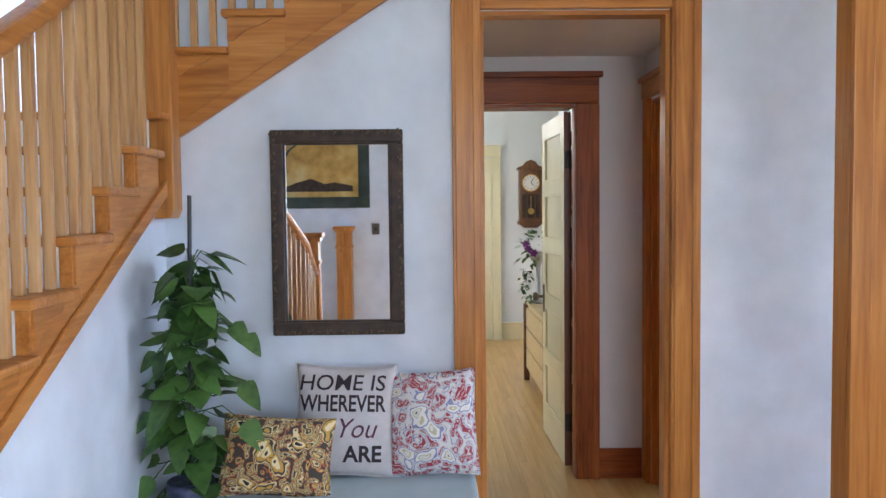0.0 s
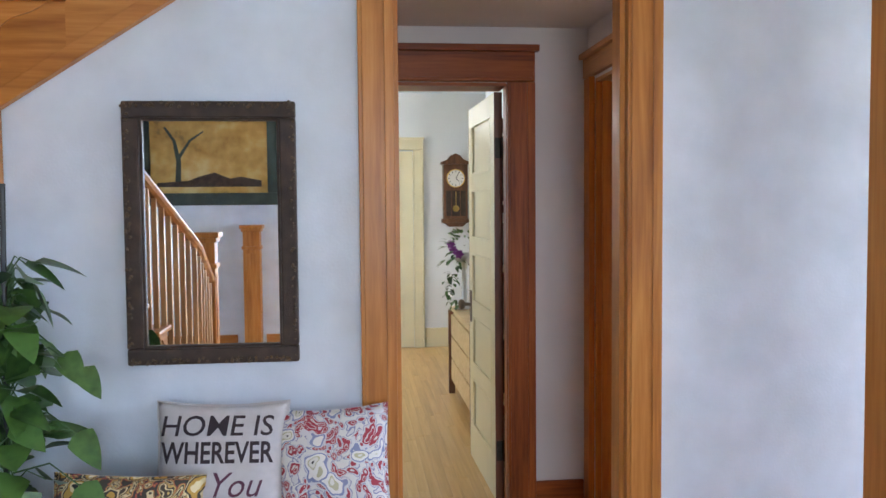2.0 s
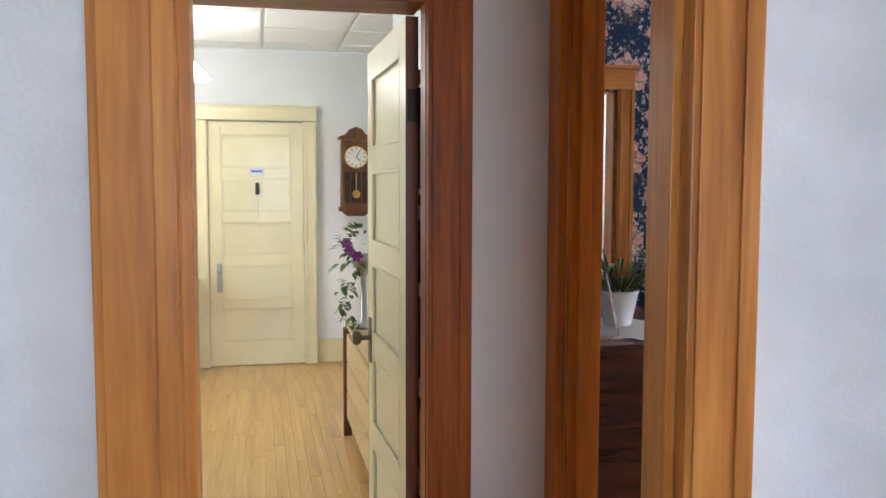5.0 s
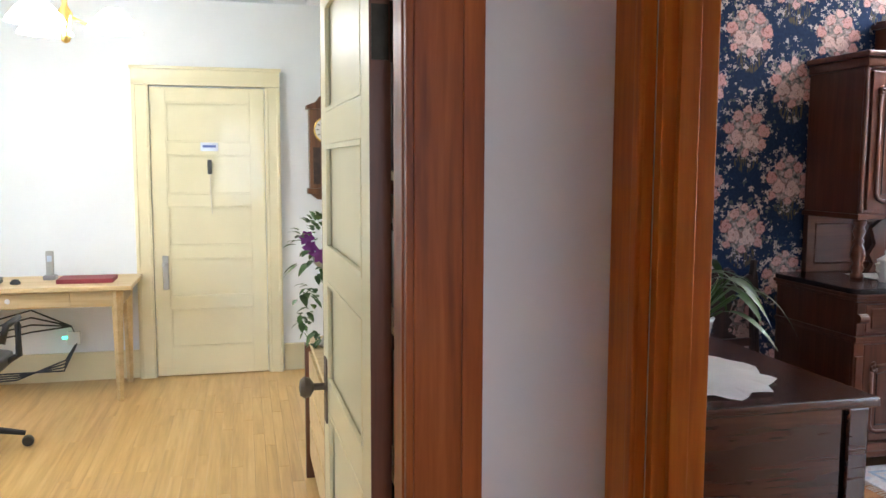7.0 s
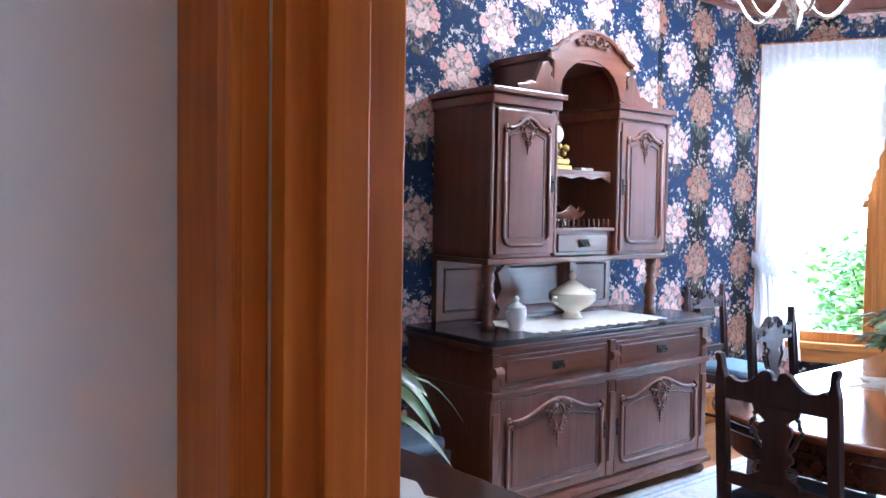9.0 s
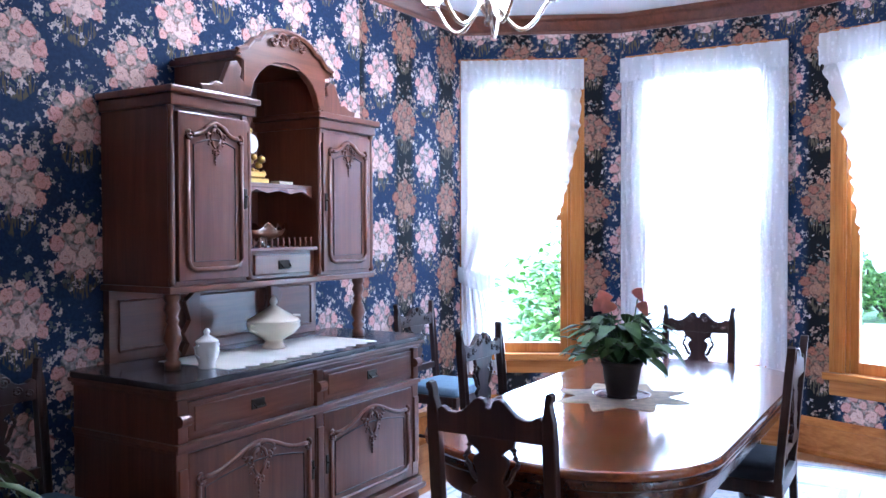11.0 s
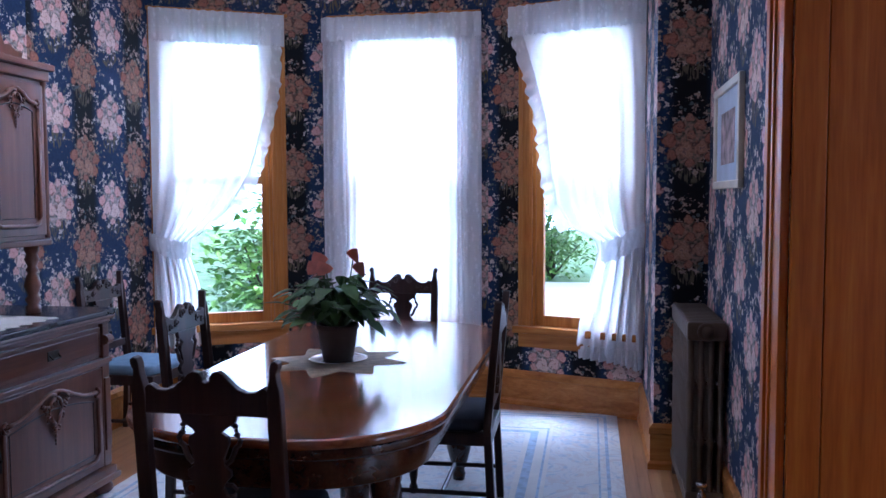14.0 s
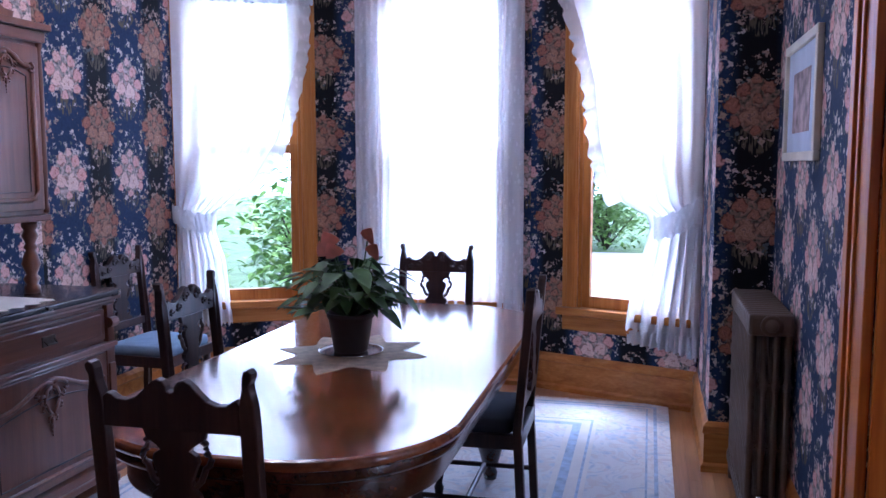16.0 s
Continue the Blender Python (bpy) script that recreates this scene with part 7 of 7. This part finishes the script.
for x, y, z, r in ((0.17, -0.02, 0.72, 0.10), (0.22, -0.03, 0.68, 0.09), (0.20, -0.02, 0.50, 0.11), (0.21, -0.04, 0.36, 0.12), (0.19, -0.05, 0.25, 0.12), (-0.12, -0.05, 0.40, 0.08), (-0.12, -0.05, 0.16, 0.11), (-0.13, -0.12, 0.04, 0.12), (-0.06, -0.16, 0.02, 0.12), (0.05, -0.16, 0.02, 0.10), (0.17, -0.10, 0.08, 0.09), (-0.10, -0.04, 0.62, 0.08)):
    leaf(leaves, (x, y, z), (0.5 * (1 if x > 0 else -1), -0.25, -0.5), (0.3 * x, -0.8, 0.6), r, r * 0.72, 0.2, 0.30)
    tube([(0.02, 0, z + 0.03), (x * 0.6, y * 0.5, z + 0.06), (x, y, z)], 0.0025, 4, vines)
tagged(part("foliage", leaves, M["leaf"], cp, smooth=True), kind="stuff")
tagged(part("vine", vines, M["stem"], cp), kind="stuff")
bk = thing("wicker_basket", pose(1.15, 5.02, 0), "brown woven wicker basket on the floor", "basket")
part("weave", lathe([(0.09, 0)] + [(0.10 + 0.012 * (k % 2) + 0.0012 * k, 0.02 + 0.0165 * k) for k in range(24)] + [(0.12, 0.43), (0.105, 0.43), (0.09, 0.05), (0, 0.05)], 24), M["wicker"], bk)
part("rim", tube([(0.125 * math.cos(a), 0.125 * math.sin(a), 0.435) for a in [2 * math.pi * k / 24 for k in range(25)]], 0.012, 6), M["wicker"], bk)


# ---- office ----
def panelled(w, h, thick, mat, panels=5):
    """A door of cross panels; the leaf stands in x from 0 to w, y from 0 to thick."""
    st_, rl = 0.10, 0.085
    out = [(0, st_, 0, thick, 0, h), (w - st_, w, 0, thick, 0, h)]
    ph = (h - 0.2 - 0.1 - rl * (panels - 1)) / panels
    z = 0.2
    out.append((st_, w - st_, 0, thick, 0, 0.2))
    for k in range(panels):
        out.append((st_, w - st_, thick * 0.32, thick * 0.68, z, z + ph))
        z += ph
        out.append((st_, w - st_, 0, thick, z, z + (rl if k < panels - 1 else 0.1)))
        z += rl
    return solid(*out, bevel=0.003)


def bead_frames(parent, w, h, y, mat, panels=5):
    st_, rl = 0.10, 0.085
    ph = (h - 0.2 - 0.1 - rl * (panels - 1)) / panels
    z, e = 0.2, 0.012
    for k in range(panels):
        part("panel_bead", solid((st_, w - st_, y - 0.005, y + 0.005, z, z + e), (st_, w - st_, y - 0.005, y + 0.005, z + ph - e, z + ph), (st_, st_ + e, y - 0.005, y + 0.005, z + e, z + ph - e), (w - st_ - e, w - st_, y - 0.005, y + 0.005, z + e, z + ph - e), bevel=0.002), mat, parent)
        z += ph + rl


dr = tagged(new("door_1"), "cream panelled door standing open into the office", "door", kind="structure")
dr.matrix_basis = pose(2.885, 7.056, 0.008, 0, 0, 91.3)
leaf_ob = part("leaf", panelled(0.775, 2.02, 0.04, M["cream"]), M["cream"], dr)
bead_frames(leaf_ob, 0.775, 2.02, 0.0365, M["cream"])
part("hinge_edge", solid((-0.004, -0.001, 0.0, 0.04, 0.0, 2.02)), M["walnut"], dr, "dark varnished hinge edge")
part("latch_edge", solid((0.776, 0.779, 0.0, 0.04, 0.0, 2.02)), M["walnut"], dr, "dark varnished latch edge")
for z in (0.25, 1.75):
    part("hinge", joined(solid((-0.006, -0.003, 0.004, 0.036, z - 0.05, z + 0.05)), tube([(-0.006, -0.004, z - 0.055), (-0.006, -0.004, z + 0.055)], 0.006)), M["dark_metal"], dr)
kn = part("door_knob", joined(lathe([(0.010, 0), (0.010, 0.035), (0.026, 0.045), (0.030, 0.06), (0.022, 0.072), (0, 0.076)], 18, m=pose(0.715, 0.04, 0.90, -90, 0, 0)), solid((0.69, 0.74, 0.04, 0.044, 0.80, 0.98), bevel=0.004)), M["iron"], dr, "dark metal knob and plate", smooth=False)

d2 = tagged(new("door_2"), "cream five-panelled door, closed", "door", kind="structure")
d2.matrix_basis = pose(2.0, 11.618, 0.008)
lf = part("leaf", panelled(0.77, 2.03, 0.04, M["cream"]), M["cream"], d2)
bead_frames(lf, 0.77, 2.03, 0.0035, M["cream"])
part("handle_plate", joined(solid((0.055, 0.095, -0.006, 0.0, 0.62, 0.86), bevel=0.006), lathe([(0.008, 0), (0.008, 0.03), (0.02, 0.035), (0.022, 0.05), (0, 0.055)], 12, m=pose(0.075, -0.004, 0.80, 90, 0, 0))), M["steel"], d2)
for z in (0.25, 1.8):
    part("hinge", tube([(0.775, -0.006, z - 0.05), (0.775, -0.006, z + 0.05)], 0.007), M["cream"], d2)
for a, b in ((-0.115, -0.004), (0.774, 0.88)):
    part("casing", solid((a, b, -0.02, 0.035, -0.008, 2.04), (a + 0.01, a + 0.025, -0.026, -0.015, -0.008, 2.04), (b - 0.025, b - 0.01, -0.026, -0.015, -0.008, 2.04), bevel=0.003), M["cream"], d2)
part("head_casing", solid((-0.115, 0.88, -0.02, 0.035, 2.042, 2.15), (-0.125, 0.89, -0.03, 0.035, 2.15, 2.17), bevel=0.003), M["cream"], d2)
M["paper_sign"] = plain("white_paper", (0.75, 0.78, 0.85), 0.8)
M["blue_ink"] = plain("blue_ink", (0.10, 0.14, 0.40), 0.7)
sg = thing("door_sign", pose(2.39, 11.617, 1.63), "small white paper sign on the door", "sign")
part("sheet", solid((-0.06, 0.06, -0.002, 0, -0.03, 0.03)), M["paper_sign"], sg)
part("print_bar", solid((-0.045, 0.045, -0.003, -0.002, -0.005, 0.012)), M["blue_ink"], sg)
hk = thing("hanging_cord", pose(2.39, 11.617, 1.50), "black handle with a cord hanging on the door", "cord")
part("grip", solid((-0.015, 0.015, -0.03, 0, -0.06, 0.04), bevel=0.006), M["black"], hk)
part("cord", tube([(0, -0.012, -0.05), (0.004, -0.012, -0.2), (0.01, -0.012, -0.34)], 0.003, 5), M["frame_white"], hk)
trim("baseboard", solid((0.0, 1.88, 11.64, 11.659, 0, 0.17), (0.0, 1.88, 11.625, 11.659, 0.17, 0.20), (2.886, 3.9, 11.64, 11.659, 0, 0.17), (2.886, 3.9, 11.625, 11.659, 0.17, 0.20), bevel=0.004), M["cream"], "cream painted baseboard")

# desk and what lies on it
M["pine"] = wood("pale_pine", (0.50, 0.34, 0.15), (0.62, 0.45, 0.23), (0.70, 0.54, 0.30), "x", 0.4, 0.1)
dk = thing("writing_desk", pose(1.25, 11.30, 0), "pale wooden writing table with tapered legs", "desk")
part("desktop", solid((-0.70, 0.67, -0.30, 0.30, 0.722, 0.75), bevel=0.005), M["pine"], dk)
part("drawer", solid((-0.45, 0.30, -0.262, -0.24, 0.625, 0.715), bevel=0.003), M["pine"], dk)
part("knob", lathe([(0.008, 0), (0.016, 0.02), (0, 0.024)], 12, m=pose(-0.05, -0.262, 0.67, 90, 0, 0)), M["white"], dk)
part("apron", solid((-0.62, 0.60, -0.25, -0.22, 0.615, 0.721), (-0.62, 0.60, 0.22, 0.25, 0.615, 0.721), (0.57, 0.60, -0.22, 0.22, 0.615, 0.721), (-0.62, -0.59, -0.22, 0.22, 0.615, 0.721)), M["pine"], dk)
for x in (-0.60, 0.575):
    for y in (-0.235, 0.235):
        lg = lathe([(0.020, 0), (0.034, 0.60), (0.040, 0.72)], 4, (x, y, 0))
        part("leg", lg, M["pine"], dk)
lp = thing("laptop", pose(0.93, 11.22, 0.75), "closed dark laptop on the desk", "laptop")
part("base", solid((-0.17, 0.17, -0.12, 0.12, 0, 0.018), bevel=0.004), M["black"], lp)
part("lid", solid((-0.17, 0.17, -0.12, 0.12, 0.019, 0.036), bevel=0.004), M["grey_iron"], lp)
ms = thing("computer_mouse", pose(1.20, 11.22, 0.75), "small black computer mouse", "mouse")
part("shell", lathe([(0.03, 0), (0.032, 0.01), (0.02, 0.028), (0, 0.032)], 14), M["black"], ms, smooth=True)
ph = thing("cordless_phone", pose(1.37, 11.40, 0.75), "grey cordless telephone standing in its cradle", "phone")
part("cradle", solid((-0.04, 0.04, -0.04, 0.04, 0, 0.03), bevel=0.008), M["grey_iron"], ph)
part("handset", solid((-0.024, 0.024, -0.015, 0.012, 0.02, 0.19), bevel=0.008), M["steel"], ph)
part("display", solid((-0.015, 0.015, -0.017, -0.014, 0.12, 0.16)), M["mat_blue"], ph)
M["red_cover"] = plain("dark_red_cover", (0.22, 0.025, 0.035), 0.6)
fo = thing("red_folder", pose(1.62, 11.27, 0.75), "dark red folder lying on the desk", "folder")
part("cover", solid((-0.17, 0.17, -0.11, 0.11, 0, 0.028), bevel=0.004), M["red_cover"], fo)
wr = thing("power_cable", pose(1.45, 11.6, 0), "black cables looped under the desk", "cable")
for k in range(4):
    part("cable", tube([(-0.5, -0.03 * k, 0.45 - 0.04 * k), (-0.25, -0.02, 0.52 - 0.05 * k), (0.0, -0.02, 0.40), (0.04, -0.01, 0.30), (-0.05, -0.02 * k, 0.16 - 0.02 * k), (-0.35, -0.05, 0.05 + 0.015 * k), (-0.75, -0.05, 0.03 + 0.02 * k)], 0.006, 6), M["black"], wr)
part("socket", solid((-0.03, 0.05, -0.02, 0.02, 0.27, 0.36), bevel=0.005), M["white"], wr)
M["led"] = glow("green_led", (0.1, 0.9, 0.5), 3.0)
part("led", solid((-0.06, -0.03, -0.03, -0.01, 0.315, 0.33)), M["led"], wr, "small green pilot light")
oc = thing("office_chair", pose(1.148, 10.21, 0), "black swivel office chair on castors", "chair")
part("seat", slab(rounded(-0.24, 0.24, -0.24, 0.24, 0.1, 5), 0.44, 0.50, 0.02), M["black"], oc, smooth=True)
part("column", lathe([(0.03, 0.10), (0.03, 0.25), (0.018, 0.26), (0.018, 0.44)], 12), M["black"], oc)
part("backrest", slab(rounded(-0.22, 0.22, -0.04, 0.04, 0.03, 4), 0.58, 1.02, 0.02), M["black"], oc).matrix_basis = pose(-0.05, -0.25, 0)
for s in (-1, 1):
    part("armrest", tube([(s * 0.22, 0.05, 0.46), (s * 0.29, 0.06, 0.50), (s * 0.29, 0.06, 0.66), (s * 0.28, 0.12, 0.69), (s * 0.28, -0.12, 0.69), (s * 0.26, -0.14, 0.60)], 0.018, 8), M["black"], oc, smooth=True)
for k in range(5):
    a = 2 * math.pi * k / 5 + 0.15
    c, s = math.cos(a), math.sin(a)
    sp = part("spoke", tube([(0.03 * c, 0.03 * s, 0.12), (0.20 * c, 0.20 * s, 0.10), (0.31 * c, 0.31 * s, 0.075)], 0.022, 8, taper=0.014), M["black"], oc)
    part("castor", lathe([(0.0, -0.022), (0.026, -0.022), (0.03, -0.01), (0.03, 0.01), (0.026, 0.022), (0.0, 0.022)], 14, m=pose(0.32 * c, 0.32 * s, 0.031, 90, 0, math.degrees(a))), M["black"], sp)

# ceiling lamp
M["lit_glass"] = glow("lit_frosted_glass", (1.0, 0.95, 0.85), 15.0)
cl = thing("ceiling_lamp", pose(1.71, 10.4, -0.07), "brass ceiling lamp with lit frosted shades", "ceiling lamp")
part("canopy", lathe([(0.0, H2 + 0.02), (0.06, H2 + 0.03), (0.08, H2 + 0.069)], 18), M["brass"], cl, smooth=True)
part("stem", lathe([(0.0, 2.22), (0.02, 2.23), (0.03, 2.26), (0.015, 2.29), (0.035, 2.33), (0.04, 2.38), (0.015, 2.42), (0.012, H2 + 0.03)], 16), M["brass"], cl, smooth=True)
for k in range(3):
    a = 2 * math.pi * k / 3 + 0.1
    c, s = math.cos(a), math.sin(a)
    ar = part("arm", tube([(0.03 * c, 0.03 * s, 2.36), (0.12 * c, 0.12 * s, 2.32), (0.22 * c, 0.22 * s, 2.38)], 0.009), M["brass"], cl, smooth=True)
    part("shade", lathe([(0.0, 0.05), (0.04, 0.045), (0.09, 0.0), (0.13, -0.05), (0.145, -0.075), (0.14, -0.075), (0.08, -0.01), (0.0, 0.03)], 24, (0.24 * c, 0.24 * s, 2.37)), M["lit_glass"], ar, "lit frosted glass shade", smooth=True)

# wall clock
M["clockwood"] = wood("brown_clock_case", (0.07, 0.025, 0.010), (0.14, 0.055, 0.02), (0.20, 0.085, 0.03), "z", 0.35, 0.3)
wc = thing("wall_clock", pose(3.205, 11.655, 1.28), "brown wooden pendulum wall clock", "clock")
part("case", solid((-0.125, 0.125, -0.13, 0, 0.06, 0.62), (-0.14, 0.14, -0.14, 0, 0.02, 0.06), bevel=0.005), M["clockwood"], wc)
part("pediment", prism([(-0.145, 0.62), (0.145, 0.62), (0.145, 0.645), (0.08, 0.67), (0.05, 0.71), (0.0, 0.73), (-0.05, 0.71), (-0.08, 0.67), (-0.145, 0.645)], 0.14, 0.006, pose(0, -0.14, 0)), M["clockwood"], wc)
part("foot", prism([(-0.12, 0.02), (-0.07, -0.02), (0.07, -0.02), (0.12, 0.02)], 0.12, 0.004, pose(0, -0.125, 0)), M["clockwood"], wc)
part("dial", lathe([(0.088, 0), (0.088, 0.008), (0.0, 0.009)], 32, m=pose(0, -0.13, 0.475, 90, 0, 0)), M["white"], wc, "white enamel dial")
for k in range(12):
    a = math.pi * k / 6
    part("hour_mark", solid((-0.003, 0.003, -0.1405, -0.1385, 0.060, 0.078)), M["black"], wc).matrix_basis = pose(0, 0, 0.475) @ Matrix.Rotation(a, 4, 'Y')
part("bezel", tube([(0.09 * math.cos(a), -0.136, 0.475 + 0.09 * math.sin(a)) for a in [2 * math.pi * k / 32 for k in range(33)]], 0.006, 6), M["brass"], wc)
for a, l in ((0.5, 0.06), (2.3, 0.045)):
    part("hand_pointer", tube([(0, -0.141, 0.475), (l * math.sin(a), -0.141, 0.475 + l * math.cos(a))], 0.003, 5), M["black"], wc)
part("glass_door", solid((-0.10, 0.10, -0.133, -0.128, 0.09, 0.35)), M["mirror_frame"], wc, "dark glazed pendulum door")
for x in (-0.045, 0.045):
    part("glazing_bar", solid((x - 0.004, x + 0.004, -0.137, -0.132, 0.09, 0.35)), M["clockwood"], wc)
part("pendulum", joined(tube([(0, -0.138, 0.34), (0, -0.138, 0.17)], 0.004, 6), lathe([(0.035, 0), (0.03, 0.008), (0, 0.01)], 20, m=pose(0, -0.135, 0.165, 90, 0, 0))), M["brass"], wc)

# low cabinet with a flower vase, and bookcase behind the door
cb = thing("low_cabinet", pose(2.915, 8.25, 0), "low tan cabinet with dark front posts", "cabinet")
part("cabinet_body", solid((0.01, 0.33, 0.0, 1.25, 0.08, 0.66), bevel=0.003), M["pine"], cb)
part("cabinet_top", solid((-0.01, 0.335, -0.02, 1.27, 0.66, 0.685), bevel=0.005), M["pine"], cb)
for y in (-0.012, 1.21):
    part("post", solid((-0.028, 0.02, y, y + 0.05, 0.0, 0.66), bevel=0.004), M["walnut"], cb, "dark varnished corner post")
for k in range(3):
    part("drawer_front", solid((-0.012, 0.008, 0.06, 1.19, 0.12 + 0.175 * k, 0.28 + 0.175 * k), bevel=0.003), M["pine"], cb)
fv = thing("flower_vase", pose(2.99, 9.30, 0.686), "tall stand of trailing greenery with purple flowers", "plant")
part("vase", lathe([(0.05, 0), (0.055, 0.01), (0.02, 0.05), (0.018, 0.30), (0.03, 0.34), (0.07, 0.38), (0.08, 0.43), (0.07, 0.43), (0.02, 0.40), (0, 0.4)], 20), M["steel"], fv, smooth=True)
rng = random.Random(44)
lv = bmesh.new()
for k in range(90):
    d = direction(rng, -0.4, 1.2)
    b = Vector((0, 0, 0.43)) + Vector((d.x * 0.16, d.y * 0.16, d.z * 0.17))
    leaf(lv, b, d, (0, 0, 1), rng.uniform(0.04, 0.09), rng.uniform(0.02, 0.04), 0.4)
for k in range(60):
    s, z = rng.choice((-1, 1)), rng.uniform(0.0, 0.4)
    leaf(lv, (-0.07 - 0.05 * math.sin(z * 9) + rng.uniform(-0.03, 0.05), rng.uniform(-0.08, 0.08), z), direction(rng, -1, 0.2), (0, 0, 1), rng.uniform(0.03, 0.06), rng.uniform(0.02, 0.04), 0.3)
tagged(part("foliage", lv, M["leaf"], fv, smooth=True), kind="stuff")
M["purple"] = plain("purple_petal", (0.22, 0.04, 0.24), 0.6)
for x, y, z in ((-0.09, -0.06, 0.46), (-0.05, -0.10, 0.43), (-0.10, 0.0, 0.50)):
    fb = bmesh.new()
    for k in range(6):
        leaf(fb, (x, y, z), (math.cos(k), -0.4, math.sin(k)), (0, -1, 0), 0.04, 0.03, 0.1)
    part("flower", fb, M["purple"], fv, "purple flower")
bc = thing("bookcase", pose(2.955, 7.10, 0), "narrow dark bookcase with light shelf edges", "bookcase")
part("case_side", solid((0.0, 0.29, 0.0, 0.02, 0, 2.0), bevel=0.002), M["walnut"], bc)
part("case_side", solid((0.0, 0.29, 0.88, 0.90, 0, 2.0), bevel=0.002), M["walnut"], bc)
part("case_back", solid((0.275, 0.29, 0.02, 0.88, 0, 2.0)), M["walnut"], bc)
M["spine"] = plain("faded_book_spine", (0.10, 0.07, 0.06), 0.7, 0, 0.6, 30)
for k in range(6):
    part("shelf", solid((-0.005, 0.275, 0.02, 0.88, 0.04 + 0.36 * k, 0.06 + 0.36 * k)), M["pine"], bc)
rng = random.Random(8)
for k in range(5):
    y = 0.03
    while y < 0.82:
        t, hh = rng.uniform(0.02, 0.045), rng.uniform(0.2, 0.3)
        b = part("book", solid((rng.uniform(0.02, 0.05), 0.25, 0, t, 0, hh), bevel=0.002), rng.choice((M["spine"], M["red_cover"], M["dark_green"], M["frame_white"])))
        b.matrix_basis = pose(2.955, 7.10 + y, 0.0605 + 0.36 * k)
        tagged(b, "worn cloth-bound book on a shelf", "book", "books in the bookcase")
        y += t + 0.003

# ---- floor boards ----
bd = bpy.data.meshes.new("board")
cube = solid((0, 0.057, 0, 0.9, -0.012, 0.0), bevel=0.0012)
cube.to_mesh(bd), cube.free()
bd.materials.append(M["floor"])
floor_ob = bpy.data.objects["floor"]
rng = random.Random(2)
rest = []
row = 0
x = 0.0
while x < 3.24:
    y = 5.83 - rng.uniform(0, 0.8)
    while y < 11.65:
        l = rng.choice((0.75, 0.95, 1.15, 1.4))
        a, b = max(y, 5.83), min(y + l, 11.655)
        if b - a > 0.05:
            if 1.65 < x < 2.95 and a > 6.3 and b < 11.6:
                o = new("board", bd)
                o.parent = floor_ob
                o.location, o.scale = (x, a + 0.0006, 0), (1, (b - a - 0.0012) / 0.9, 1)
            else:
                rest.append((x, x + 0.057, a + 0.0006, b - 0.0006, -0.012, 0.0))
        y += l
    x += 0.0575
tagged(part("board_rest", solid(*rest), M["floor"], floor_ob), kind="stuff")
strips = []
y = 5.9
while y < 9.6:
    x = 3.3 - rng.uniform(0, 0.8)
    while x < 9.4:
        l = rng.choice((0.9, 1.2, 1.6))
        strips.append((max(x, 3.3), x + l - 0.0012, y, y + 0.0568, -0.01, 0.0))
        x += l
    y += 0.0575
tagged(part("strip", solid(*[s for s in strips if s[1] > s[0]]), M["floor_dining"], bpy.data.objects["floor_dining"]), kind="stuff")
